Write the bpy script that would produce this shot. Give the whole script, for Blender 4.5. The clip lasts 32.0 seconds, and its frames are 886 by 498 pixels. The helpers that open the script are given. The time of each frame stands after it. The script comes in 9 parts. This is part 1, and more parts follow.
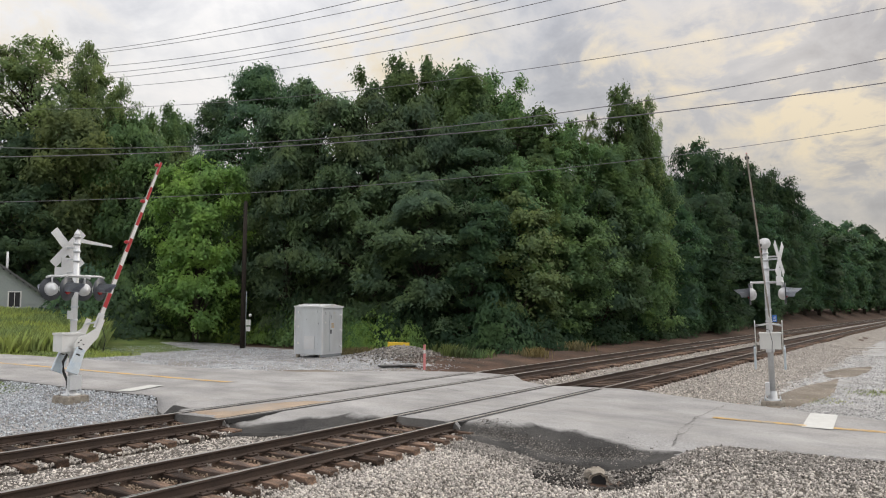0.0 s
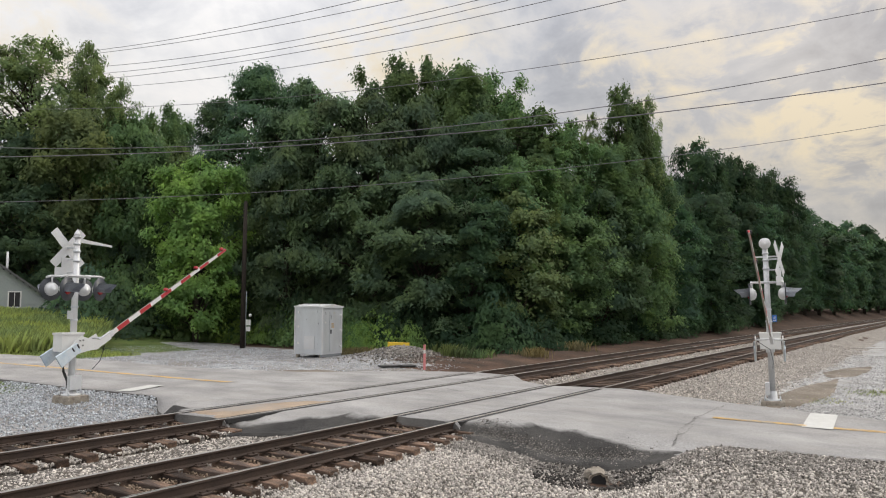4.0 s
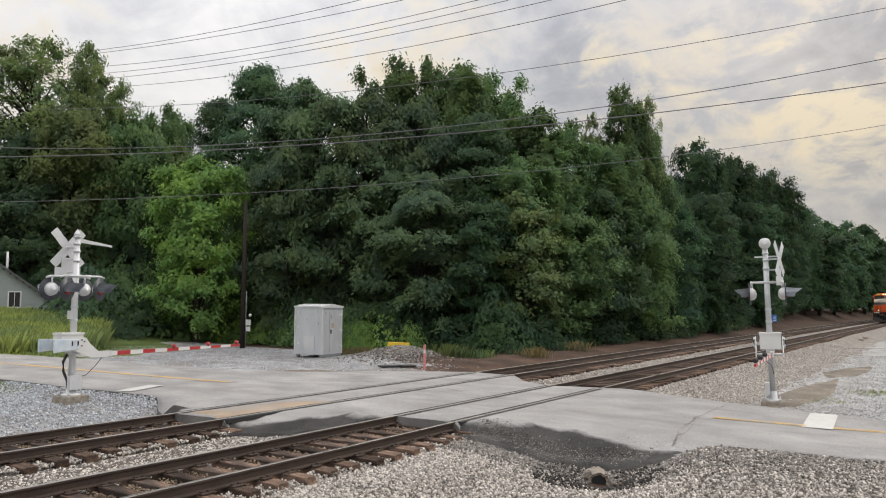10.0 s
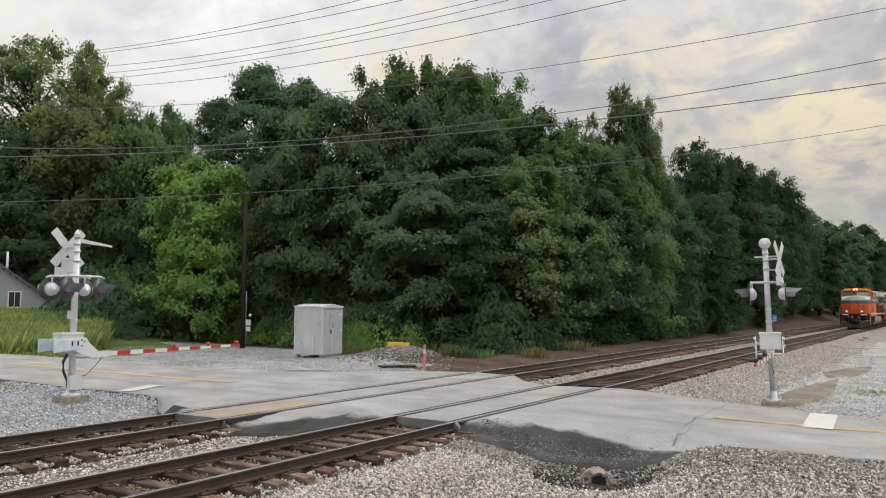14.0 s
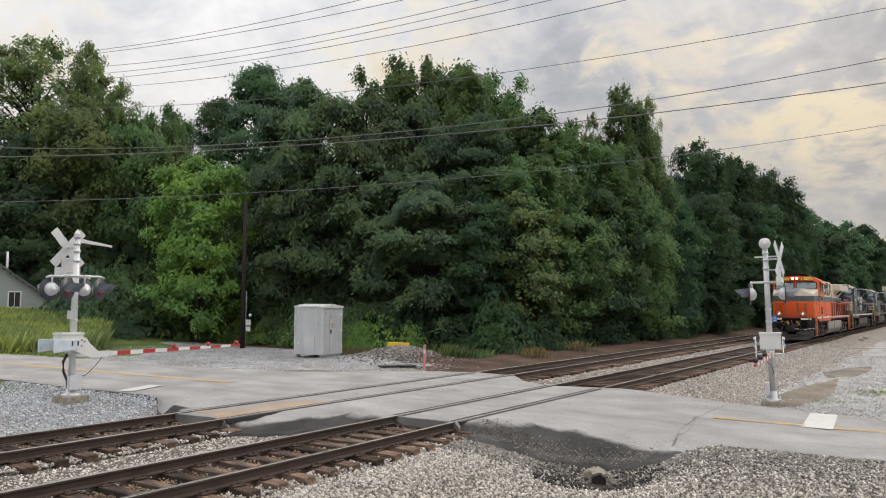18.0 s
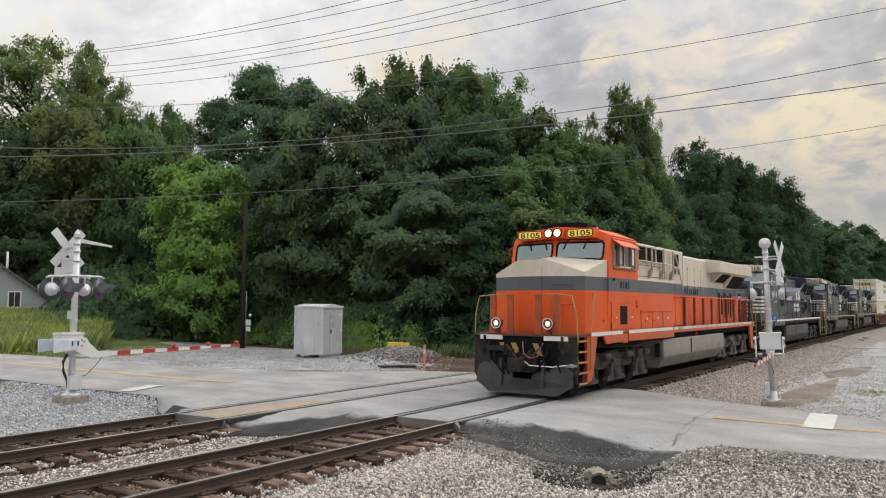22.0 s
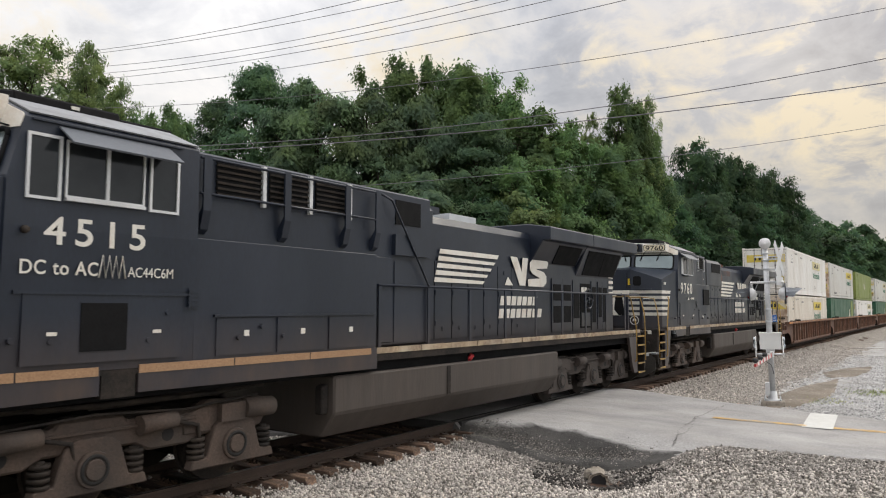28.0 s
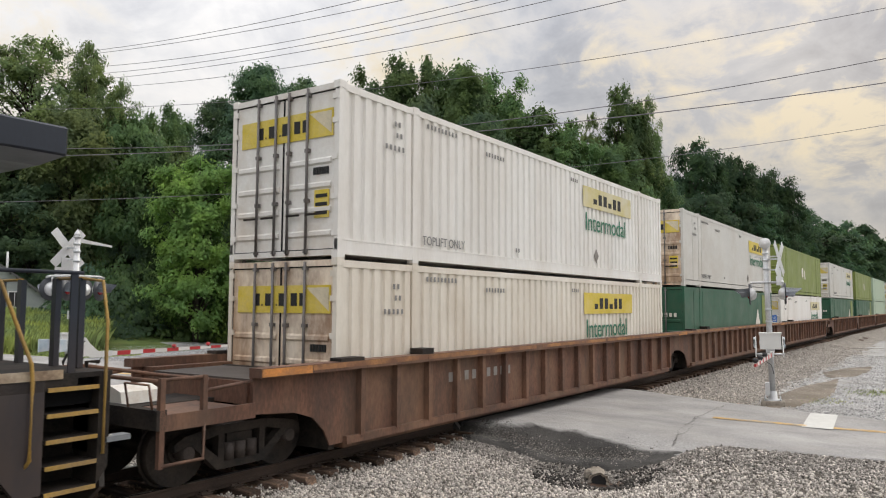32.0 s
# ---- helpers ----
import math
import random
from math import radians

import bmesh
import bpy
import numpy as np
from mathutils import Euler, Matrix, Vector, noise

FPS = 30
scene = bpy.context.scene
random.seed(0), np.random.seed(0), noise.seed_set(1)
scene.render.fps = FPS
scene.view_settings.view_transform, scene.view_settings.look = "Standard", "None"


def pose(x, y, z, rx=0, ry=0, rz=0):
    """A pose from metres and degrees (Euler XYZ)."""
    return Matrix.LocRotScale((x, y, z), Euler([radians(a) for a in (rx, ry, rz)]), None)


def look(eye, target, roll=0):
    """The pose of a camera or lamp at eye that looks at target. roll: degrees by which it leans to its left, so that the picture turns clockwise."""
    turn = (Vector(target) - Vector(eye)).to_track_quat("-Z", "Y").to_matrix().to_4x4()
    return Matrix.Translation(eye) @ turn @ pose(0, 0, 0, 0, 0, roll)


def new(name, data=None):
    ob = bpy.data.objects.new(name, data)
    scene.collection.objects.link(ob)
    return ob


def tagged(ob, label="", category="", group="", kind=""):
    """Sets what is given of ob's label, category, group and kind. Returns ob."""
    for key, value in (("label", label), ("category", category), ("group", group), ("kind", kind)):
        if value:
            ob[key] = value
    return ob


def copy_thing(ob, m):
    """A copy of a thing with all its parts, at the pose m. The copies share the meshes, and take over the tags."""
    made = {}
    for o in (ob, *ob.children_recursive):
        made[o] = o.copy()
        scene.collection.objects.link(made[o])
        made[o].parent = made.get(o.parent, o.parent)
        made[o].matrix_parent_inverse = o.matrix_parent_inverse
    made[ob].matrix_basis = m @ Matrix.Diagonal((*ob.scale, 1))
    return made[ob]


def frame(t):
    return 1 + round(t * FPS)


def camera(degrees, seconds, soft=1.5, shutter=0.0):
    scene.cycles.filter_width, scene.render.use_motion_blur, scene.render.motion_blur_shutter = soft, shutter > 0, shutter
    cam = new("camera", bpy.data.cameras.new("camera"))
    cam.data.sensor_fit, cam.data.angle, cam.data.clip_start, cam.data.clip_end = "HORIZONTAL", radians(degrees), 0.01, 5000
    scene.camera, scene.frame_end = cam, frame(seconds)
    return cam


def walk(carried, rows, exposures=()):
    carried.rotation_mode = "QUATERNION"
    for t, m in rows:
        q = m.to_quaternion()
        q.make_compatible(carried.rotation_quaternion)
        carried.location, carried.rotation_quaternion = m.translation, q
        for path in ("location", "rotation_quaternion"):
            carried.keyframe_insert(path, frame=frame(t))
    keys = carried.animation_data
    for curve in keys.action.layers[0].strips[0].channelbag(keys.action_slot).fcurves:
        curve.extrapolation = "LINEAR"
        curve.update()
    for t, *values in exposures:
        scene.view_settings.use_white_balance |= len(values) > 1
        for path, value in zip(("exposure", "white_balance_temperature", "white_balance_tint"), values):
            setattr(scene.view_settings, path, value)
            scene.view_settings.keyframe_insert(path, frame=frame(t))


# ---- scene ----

# ---- camera ----
cam = camera(62.09, 32.0, soft=1.1, shutter=0.05)
EYE = (0.0, -9.32, 2.40)
VIEW = pose(*EYE, 90 + 4.385, 0, -55.575) @ pose(0, 0, 0, 0, 0, 0.26)
walk(cam, [(0.0, VIEW), (32.0, VIEW)], exposures=[(0.0, 0.13), (25.0, 0.13), (27.5, 0.24), (30.5, 0.24), (32.0, 0.18)])

# ---- world and sun ----
SUN_AZ, SUN_EL = 84.0, 24.0          # degrees from +y towards +x, and up
world = bpy.data.worlds.new("overcast_evening")
scene.world = world
world.use_nodes = True
wt = world.node_tree
wt.nodes.clear()


def wnode(kind, **kw):
    n = wt.nodes.new(kind)
    for k, v in kw.items():
        n.inputs[k].default_value = v
    return n


def wmath(op, a, b=None, clamp=False):
    n = wt.nodes.new("ShaderNodeMath")
    n.operation, n.use_clamp = op, clamp
    for i, v in enumerate((a, b)):
        if v is None:
            continue
        if isinstance(v, (int, float)):
            n.inputs[i].default_value = v
        else:
            wt.links.new(v, n.inputs[i])
    return n.outputs[0]


def wramp(fac, stops):
    n = wt.nodes.new("ShaderNodeValToRGB")
    el = n.color_ramp.elements
    while len(el) < len(stops):
        el.new(0.5)
    for e, (p, c) in zip(el, stops):
        e.position, e.color = p, (*c, 1)
    wt.links.new(fac, n.inputs[0])
    return n.outputs[0]


def wmix(fac, a, b, blend="MIX"):
    n = wt.nodes.new("ShaderNodeMix")
    n.data_type, n.blend_type = "RGBA", blend
    for i, v in ((0, fac), (6, a), (7, b)):
        if isinstance(v, (int, float)):
            n.inputs[i].default_value = v
        elif isinstance(v, tuple):
            n.inputs[i].default_value = (*v, 1)
        else:
            wt.links.new(v, n.inputs[i])
    return n.outputs[2]


sky = wt.nodes.new("ShaderNodeTexSky")
sky.sky_type, sky.sun_disc = "NISHITA", False
sky.sun_elevation, sky.sun_rotation = radians(SUN_EL), radians(SUN_AZ)
tc = wt.nodes.new("ShaderNodeTexCoord")
sep = wt.nodes.new("ShaderNodeSeparateXYZ")
wt.links.new(tc.outputs["Generated"], sep.inputs[0])
up = wmath("MAXIMUM", sep.outputs[2], 0.0)
comb = wt.nodes.new("ShaderNodeCombineXYZ")
wt.links.new(sep.outputs[0], comb.inputs[0])
wt.links.new(sep.outputs[1], comb.inputs[1])
wt.links.new(wmath("MULTIPLY", wmath("POWER", up, 0.9), 1.7), comb.inputs[2])


def wnoise(scale, detail, rough, dist, offset):
    mp = wt.nodes.new("ShaderNodeMapping")
    mp.inputs["Location"].default_value = offset
    wt.links.new(comb.outputs[0], mp.inputs[0])
    n = wnode("ShaderNodeTexNoise", Scale=scale, Detail=detail, Roughness=rough, Distortion=dist)
    wt.links.new(mp.outputs[0], n.inputs["Vector"])
    return n.outputs[0]


big = wnoise(2.6, 6, 0.55, 0.3, (3.1, 0.7, 0))
fine = wnoise(7.5, 9, 0.62, 0.5, (7.4, 2.2, 0))
wisp = wnoise(15.0, 8, 0.6, 0.6, (1.4, 5.2, 2.0))
both = wmath("ADD", wmath("MULTIPLY", big, 0.5), wmath("ADD", wmath("MULTIPLY", fine, 0.35), wmath("MULTIPLY", wisp, 0.15)))
cloud = wramp(both, [(0.38, (0.35, 0.355, 0.375)), (0.46, (0.50, 0.498, 0.505)), (0.53, (0.60, 0.59, 0.58)), (0.62, (0.70, 0.675, 0.645))])


def toward(d, wide):
    """1 in the direction d, falling to 0 at wide degrees from it."""
    n = wt.nodes.new("ShaderNodeVectorMath")
    n.operation = "DOT_PRODUCT"
    n.inputs[1].default_value = Vector(d).normalized()
    wt.links.new(tc.outputs["Generated"], n.inputs[0])
    lo = math.cos(radians(wide))
    return wmath("MULTIPLY", wmath("SUBTRACT", n.outputs["Value"], lo), 1 / (1 - lo), True)


# heavier cloud round the low sun, which breaks through it in places
sv = (math.sin(radians(SUN_AZ)) * math.cos(radians(17)), math.cos(radians(SUN_AZ)) * math.cos(radians(17)), math.sin(radians(17)))
near_sun = wmath("MULTIPLY", toward(sv, 30), 1.6, True)
heavy = wramp(both, [(0.42, (0.175, 0.185, 0.215)), (0.50, (0.265, 0.275, 0.30)), (0.58, (0.37, 0.365, 0.37))])
cloud = wmix(wmath("MULTIPLY", near_sun, 0.9), cloud, heavy)
gaps = wramp(wmath("ADD", wmath("MULTIPLY", fine, 0.6), wmath("MULTIPLY", wisp, 0.4)), [(0.46, (0, 0, 0)), (0.62, (1, 1, 1))])
breaks = 0.0
for d, wide in (((0.884, 0.354, 0.304), 5.5), ((0.946, 0.101, 0.308), 5.5), ((0.967, 0.10, 0.232), 7.0), ((0.98, 0.083, 0.183), 4.0), ((0.93, 0.22, 0.26), 7.0), ((0.746, 0.588, 0.312), 9.0), ((0.404, 0.861, 0.308), 7.0)):
    breaks = wmath("ADD", toward(d, wide), breaks)
glow = wmath("ADD", wmath("MULTIPLY", near_sun, wmath("MULTIPLY", gaps, 0.16)), wmath("MULTIPLY", breaks, wmath("ADD", wmath("MULTIPLY", gaps, 0.9), 0.06)), True)
cloud = wmix(glow, cloud, (0.55, 0.475, 0.345))
# an overcast dome is brighter overhead than near the horizon
dome = wmath("ADD", 1.0, wmath("MULTIPLY", wmath("POWER", up, 1.3), 2.7))
dome_rgb = wt.nodes.new("ShaderNodeCombineColor")
for i, k in enumerate((1.0, 1.0, 1.025)):
    wt.links.new(wmath("POWER", dome, k), dome_rgb.inputs[i])
cloud = wmix(1.0, cloud, dome_rgb.outputs[0], "MULTIPLY")
ten = wt.nodes.new("ShaderNodeVectorMath")
ten.operation = "SCALE"
ten.inputs[3].default_value = 8.6
wt.links.new(cloud, ten.inputs[0])
final = wt.nodes.new("ShaderNodeBackground")
wt.links.new(wmix(0.94, sky.outputs[0], ten.outputs[0]), final.inputs[0])
final.inputs[1].default_value = 0.1
wout = wt.nodes.new("ShaderNodeOutputWorld")
wt.links.new(final.outputs[0], wout.inputs[0])

sun = new("sun", bpy.data.lights.new("sun", "SUN"))
sun.data.energy, sun.data.angle, sun.data.color = 1.0, radians(25), (1.0, 0.92, 0.80)
sun.matrix_basis = look((60, -40, 60), (60 - math.sin(radians(110)) * 10, -40 - math.cos(radians(110)) * 10, 60 - 8))


# ---- materials ----
def nodes_of(m):
    m.use_nodes = True
    nt = m.node_tree
    return nt, nt.nodes["Principled BSDF"]


def mat(name, color, rough=0.6, metal=0.0, var=0.25, scale=6.0, fine=60.0, bump=0.15, second=None, amount=0.4, island=0.0, objrand=0.0,
        emit=None, power=0.0, stretch=(1, 1, 1), dirt=None, dirt_amt=0.0, dirt_scale=2.0, dust=None, dirt_at=0.42):
    """A surface with variation at two scales, an optional second colour in patches, wear, and fine relief."""
    m = bpy.data.materials.new(name)
    nt, b = nodes_of(m)
    N, L = nt.nodes.new, nt.links.new
    co = N("ShaderNodeTexCoord")
    mp = N("ShaderNodeMapping")
    mp.inputs["Scale"].default_value = stretch
    L(co.outputs["Object"], mp.inputs[0])

    def noise_tex(s, d=5.0, r=0.55):
        n = N("ShaderNodeTexNoise")
        n.inputs["Scale"].default_value, n.inputs["Detail"].default_value, n.inputs["Roughness"].default_value = s, d, r
        L(mp.outputs[0], n.inputs["Vector"])
        return n.outputs[0]

    def mixc(f, a, c, blend="MIX"):
        n = N("ShaderNodeMix")
        n.data_type, n.blend_type = "RGBA", blend
        for i, v in ((0, f), (6, a), (7, c)):
            if isinstance(v, (int, float)):
                n.inputs[i].default_value = v
            elif isinstance(v, tuple):
                n.inputs[i].default_value = (*v, 1)
            else:
                L(v, n.inputs[i])
        return n.outputs[2]

    def ramp(f, p0, p1):
        n = N("ShaderNodeMapRange")
        n.inputs[1].default_value, n.inputs[2].default_value = p0, p1
        L(f, n.inputs[0])
        return n.outputs[0]

    large, small = noise_tex(scale), noise_tex(fine, 3.0)
    lo = tuple(c * (1 - var) for c in color)
    hi = tuple(min(1, c * (1 + var)) for c in color)
    c = mixc(ramp(large, 0.3, 0.7), lo, hi)
    sk = N("ShaderNodeMapRange")
    sk.inputs[1].default_value, sk.inputs[2].default_value = 0.3, 0.7
    sk.inputs[3].default_value, sk.inputs[4].default_value = 1 - 0.8 * var, 1 + 0.8 * var
    L(small, sk.inputs[0])
    c = mixc(1.0, c, sk.outputs[0], "MULTIPLY")
    if second:
        c = mixc(mathmul(nt, ramp(noise_tex(scale * 0.6, 6.0, 0.62), 0.45, 0.62), amount), c, second)
    if dirt:
        c = mixc(mathmul(nt, ramp(noise_tex(dirt_scale, 8.0, 0.7), dirt_at, dirt_at + 0.25), dirt_amt), c, dirt)
    if dust:
        # road dust thrown up from below: colour, height where it is thickest, height where it ends
        sp = N("ShaderNodeSeparateXYZ")
        L(co.outputs["Object"], sp.inputs[0])
        hz = N("ShaderNodeMapRange")
        hz.inputs[1].default_value, hz.inputs[2].default_value = dust[2], dust[1]
        hz.inputs[3].default_value, hz.inputs[4].default_value = 0.0, 0.85
        L(sp.outputs[2], hz.inputs[0])
        mm = N("ShaderNodeMath")
        mm.operation = "MULTIPLY"
        L(hz.outputs[0], mm.inputs[0])
        L(ramp(noise_tex(2.2, 6.0, 0.65), 0.15, 0.75), mm.inputs[1])
        c = mixc(mm.outputs[0], c, dust[0])
    if island or objrand:
        r = N("ShaderNodeNewGeometry").outputs["Random Per Island"] if island else N("ShaderNodeObjectInfo").outputs["Random"]
        k = island or objrand
        hsv = N("ShaderNodeHueSaturation")
        rr = N("ShaderNodeMapRange")
        rr.inputs[3].default_value, rr.inputs[4].default_value = 1 - k, 1 + k
        L(r, rr.inputs[0])
        L(rr.outputs[0], hsv.inputs["Value"])
        L(c, hsv.inputs["Color"])
        c = hsv.outputs[0]
    L(c, b.inputs["Base Color"])
    b.inputs["Metallic"].default_value = metal
    if rough > 0.8:
        b.inputs["Specular IOR Level"].default_value = 0.2
    rg = N("ShaderNodeMapRange")
    rg.inputs[1].default_value, rg.inputs[2].default_value = 0.3, 0.7
    rg.inputs[3].default_value, rg.inputs[4].default_value = max(0.02, rough - 0.12), min(1, rough + 0.12)
    L(large, rg.inputs[0])
    L(rg.outputs[0], b.inputs["Roughness"])
    if bump:
        bm_ = N("ShaderNodeBump")
        bm_.inputs["Strength"].default_value, bm_.inputs["Distance"].default_value = bump, 0.02
        L(small, bm_.inputs["Height"])
        L(bm_.outputs[0], b.inputs["Normal"])
    if emit:
        b.inputs["Emission Color"].default_value = (*emit, 1)
        b.inputs["Emission Strength"].default_value = power
    return m


def mathmul(nt, sock, k):
    n = nt.nodes.new("ShaderNodeMath")
    n.operation = "MULTIPLY"
    n.inputs[1].default_value = k
    nt.links.new(sock, n.inputs[0])
    return n.outputs[0]


M = {}


def apron_mat():
    """Fresh dark asphalt that has worn back to the old grey one where the mesh says so."""
    m = mat("asphalt_apron", (0.046, 0.044, 0.042), 0.9, 0, 0.45, 1.6, 45, 1.0, second=(0.095, 0.09, 0.083), amount=0.6)
    nt = m.node_tree
    N, L = nt.nodes.new, nt.links.new
    b = nt.nodes["Principled BSDF"]
    dark = b.inputs["Base Color"].links[0].from_socket
    at = N("ShaderNodeAttribute")
    at.attribute_name = "fresh"
    co, no = N("ShaderNodeTexCoord"), N("ShaderNodeTexNoise")
    no.inputs["Scale"].default_value, no.inputs["Detail"].default_value, no.inputs["Roughness"].default_value = 2.5, 8.0, 0.7
    L(co.outputs["Object"], no.inputs["Vector"])
    ad = N("ShaderNodeMath")
    ad.operation = "ADD"
    L(at.outputs["Fac"], ad.inputs[0])
    L(no.outputs[0], ad.inputs[1])
    rg = N("ShaderNodeMapRange")
    rg.inputs[1].default_value, rg.inputs[2].default_value = 0.62, 1.10
    L(ad.outputs[0], rg.inputs[0])
    mx = N("ShaderNodeMix")
    mx.data_type = "RGBA"
    L(rg.outputs[0], mx.inputs[0])
    mx.inputs[6].default_value = (0.33, 0.322, 0.31, 1)
    L(dark, mx.inputs[7])
    L(mx.outputs[2], b.inputs["Base Color"])
    return m


M["asphalt_apron"] = apron_mat()
# darkened ground: the shade in gaps between loose stones is put into its colour
M["ballast"] = mat("ballast", (0.085, 0.076, 0.066), 0.9, 0, 0.45, 3, 22, 1.0, second=(0.13, 0.105, 0.08), amount=0.6)
M["ballast_pale"] = mat("ballast_pale", (0.275, 0.25, 0.22), 0.9, 0, 0.45, 3, 26, 1.0, second=(0.17, 0.145, 0.12), amount=0.5)
M["stone"] = mat("stone", (0.455, 0.418, 0.375), 0.9, 0, 0.25, 9, 50, 0.3, island=0.62)
M["stone_tan"] = mat("stone_tan", (0.24, 0.185, 0.135), 0.92, 0, 0.3, 6, 50, 0.3, second=(0.16, 0.10, 0.065), amount=0.6, island=0.55)
M["stone_pale"] = mat("stone_pale", (0.47, 0.465, 0.455), 0.9, 0, 0.2, 9, 50, 0.3, island=0.5)
M["stone_blue"] = mat("stone_blue", (0.40, 0.42, 0.44), 0.85, 0, 0.25, 9, 50, 0.3, island=0.45)
M["yard_gravel"] = mat("yard_gravel", (0.40, 0.395, 0.385), 0.92, 0, 0.35, 1.4, 24, 1.0, second=(0.27, 0.25, 0.225), amount=0.6, dirt=(0.16, 0.135, 0.105), dirt_amt=0.5, dirt_scale=0.4, dirt_at=0.5)
M["lot"] = mat("lot", (0.345, 0.348, 0.35), 0.92, 0, 0.4, 1.2, 24, 0.9, second=(0.23, 0.205, 0.18), amount=0.6, dirt=(0.17, 0.14, 0.11), dirt_amt=0.5, dirt_scale=0.35)
M["dirt"] = mat("dirt", (0.215, 0.185, 0.15), 0.95, 0, 0.4, 0.8, 14, 0.9, second=(0.13, 0.105, 0.08), amount=0.6)
M["soil"] = mat("soil", (0.088, 0.053, 0.037), 0.95, 0, 0.4, 0.8, 12, 0.9, second=(0.15, 0.10, 0.07), amount=0.45, dirt=(0.035, 0.028, 0.022), dirt_amt=0.8, dirt_scale=0.5)
M["grass"] = mat("grass", (0.09, 0.13, 0.035), 0.9, 0, 0.35, 1.0, 20, 0.8, second=(0.16, 0.17, 0.06), amount=0.5)
M["asphalt"] = mat("asphalt", (0.325, 0.316, 0.306), 0.85, 0, 0.30, 0.7, 40, 1.0, second=(0.235, 0.23, 0.225), amount=0.3, dirt=(0.41, 0.385, 0.35), dirt_amt=0.4, dirt_scale=0.9, stretch=(1.3, 0.75, 1))
M["asphalt_new"] = mat("asphalt_new", (0.075, 0.072, 0.068), 0.9, 0, 0.4, 1.6, 45, 0.9, second=(0.15, 0.142, 0.13), amount=0.7)
M["stone_dirty"] = mat("stone_dirty", (0.22, 0.203, 0.182), 0.9, 0, 0.3, 9, 50, 0.3, island=0.6)
M["stone_black"] = mat("stone_black", (0.060, 0.055, 0.050), 0.92, 0, 0.3, 9, 50, 0.3, island=0.6)
M["paint_white"] = mat("paint_white", (0.55, 0.545, 0.51), 0.7, 0, 0.1, 5, 60, 0.2, second=(0.5, 0.49, 0.46), amount=0.5)
M["paint_yellow"] = mat("paint_yellow", (0.58, 0.37, 0.13), 0.75, 0, 0.2, 5, 60, 0.2, second=(0.40, 0.35, 0.28), amount=0.95)
M["rail"] = mat("rail", (0.068, 0.047, 0.036), 0.75, 0.3, 0.3, 3, 60, 0.3)
M["railtop"] = mat("railtop", (0.33, 0.31, 0.29), 0.35, 0.9, 0.15, 2, 40, 0.05, stretch=(0.2, 3, 1))
M["tie"] = mat("tie", (0.195, 0.128, 0.09), 0.9, 0, 0.4, 3, 40, 0.8, second=(0.045, 0.038, 0.035), amount=0.85, objrand=0.6, stretch=(4, 0.6, 4))
M["galv"] = mat("galv", (0.60, 0.625, 0.65), 0.38, 0.4, 0.06, 3, 40, 0.04, second=(0.50, 0.51, 0.52), amount=0.4, dirt=(0.42, 0.41, 0.39), dirt_amt=0.25, dirt_scale=1.5, stretch=(1, 1, 0.4))
M["silver"] = mat("silver", (0.68, 0.69, 0.70), 0.48, 0.3, 0.1, 4, 50, 0.06, dirt=(0.35, 0.31, 0.26), dirt_amt=0.35)
M["white"] = mat("white", (0.74, 0.74, 0.72), 0.55, 0, 0.08, 4, 50, 0.06, dirt=(0.4, 0.37, 0.33), dirt_amt=0.3)
M["red"] = mat("red", (0.45, 0.03, 0.035), 0.5, 0, 0.15, 5, 50, 0.05)
M["red_lens"] = mat("red_lens", (0.30, 0.012, 0.015), 0.15, 0, 0.1, 5, 50, 0.0)
M["black"] = mat("black", (0.02, 0.02, 0.022), 0.6, 0, 0.2, 5, 50, 0.1)
M["rubber"] = mat("rubber", (0.03, 0.029, 0.028), 0.8, 0, 0.25, 4, 40, 0.3)
M["concrete"] = mat("concrete", (0.34, 0.305, 0.255), 0.9, 0, 0.25, 3, 40, 0.5, dirt=(0.12, 0.095, 0.07), dirt_amt=0.85, dirt_scale=4)
M["wood_pole"] = mat("wood_pole", (0.030, 0.024, 0.020), 0.9, 0, 0.3, 2, 30, 0.6, stretch=(6, 6, 0.5))
M["bark"] = mat("bark", (0.062, 0.052, 0.042), 0.95, 0, 0.35, 2, 14, 0.9, stretch=(3, 3, 0.5))
M["yellow"] = mat("yellow", (0.62, 0.42, 0.02), 0.5, 0, 0.12, 4, 50, 0.05)
M["wire"] = mat("wire", (0.19, 0.18, 0.20), 0.6, 0.2, 0.1, 1, 10, 0.0)


# ---- small mesh helpers ----
def part(name, bm, material, parent=None, label="", smooth=False, bevel=0.0):
    if bevel:
        bmesh.ops.bevel(bm, geom=[e for e in bm.edges if len(e.link_faces) == 2 and e.calc_face_angle(0) > 0.5], offset=bevel, segments=1, affect="EDGES", clamp_overlap=True, material=-1)
    me = bpy.data.meshes.new(name)
    bm.to_mesh(me)
    bm.free()
    for m in (material if isinstance(material, (list, tuple)) else [material]):
        me.materials.append(m)
    if smooth:
        me.shade_smooth()
        me.set_sharp_from_angle(angle=radians(35))
    ob = new(name, me)
    if parent is not None:
        ob.parent = parent
    if label:
        ob["label"] = label
    return ob


def thing(name, at, label, category, group="", kind=""):
    ob = new(name)
    ob.empty_display_size = 0.2
    ob.matrix_basis = at if isinstance(at, Matrix) else pose(*at)
    return tagged(ob, label, category, group, kind)


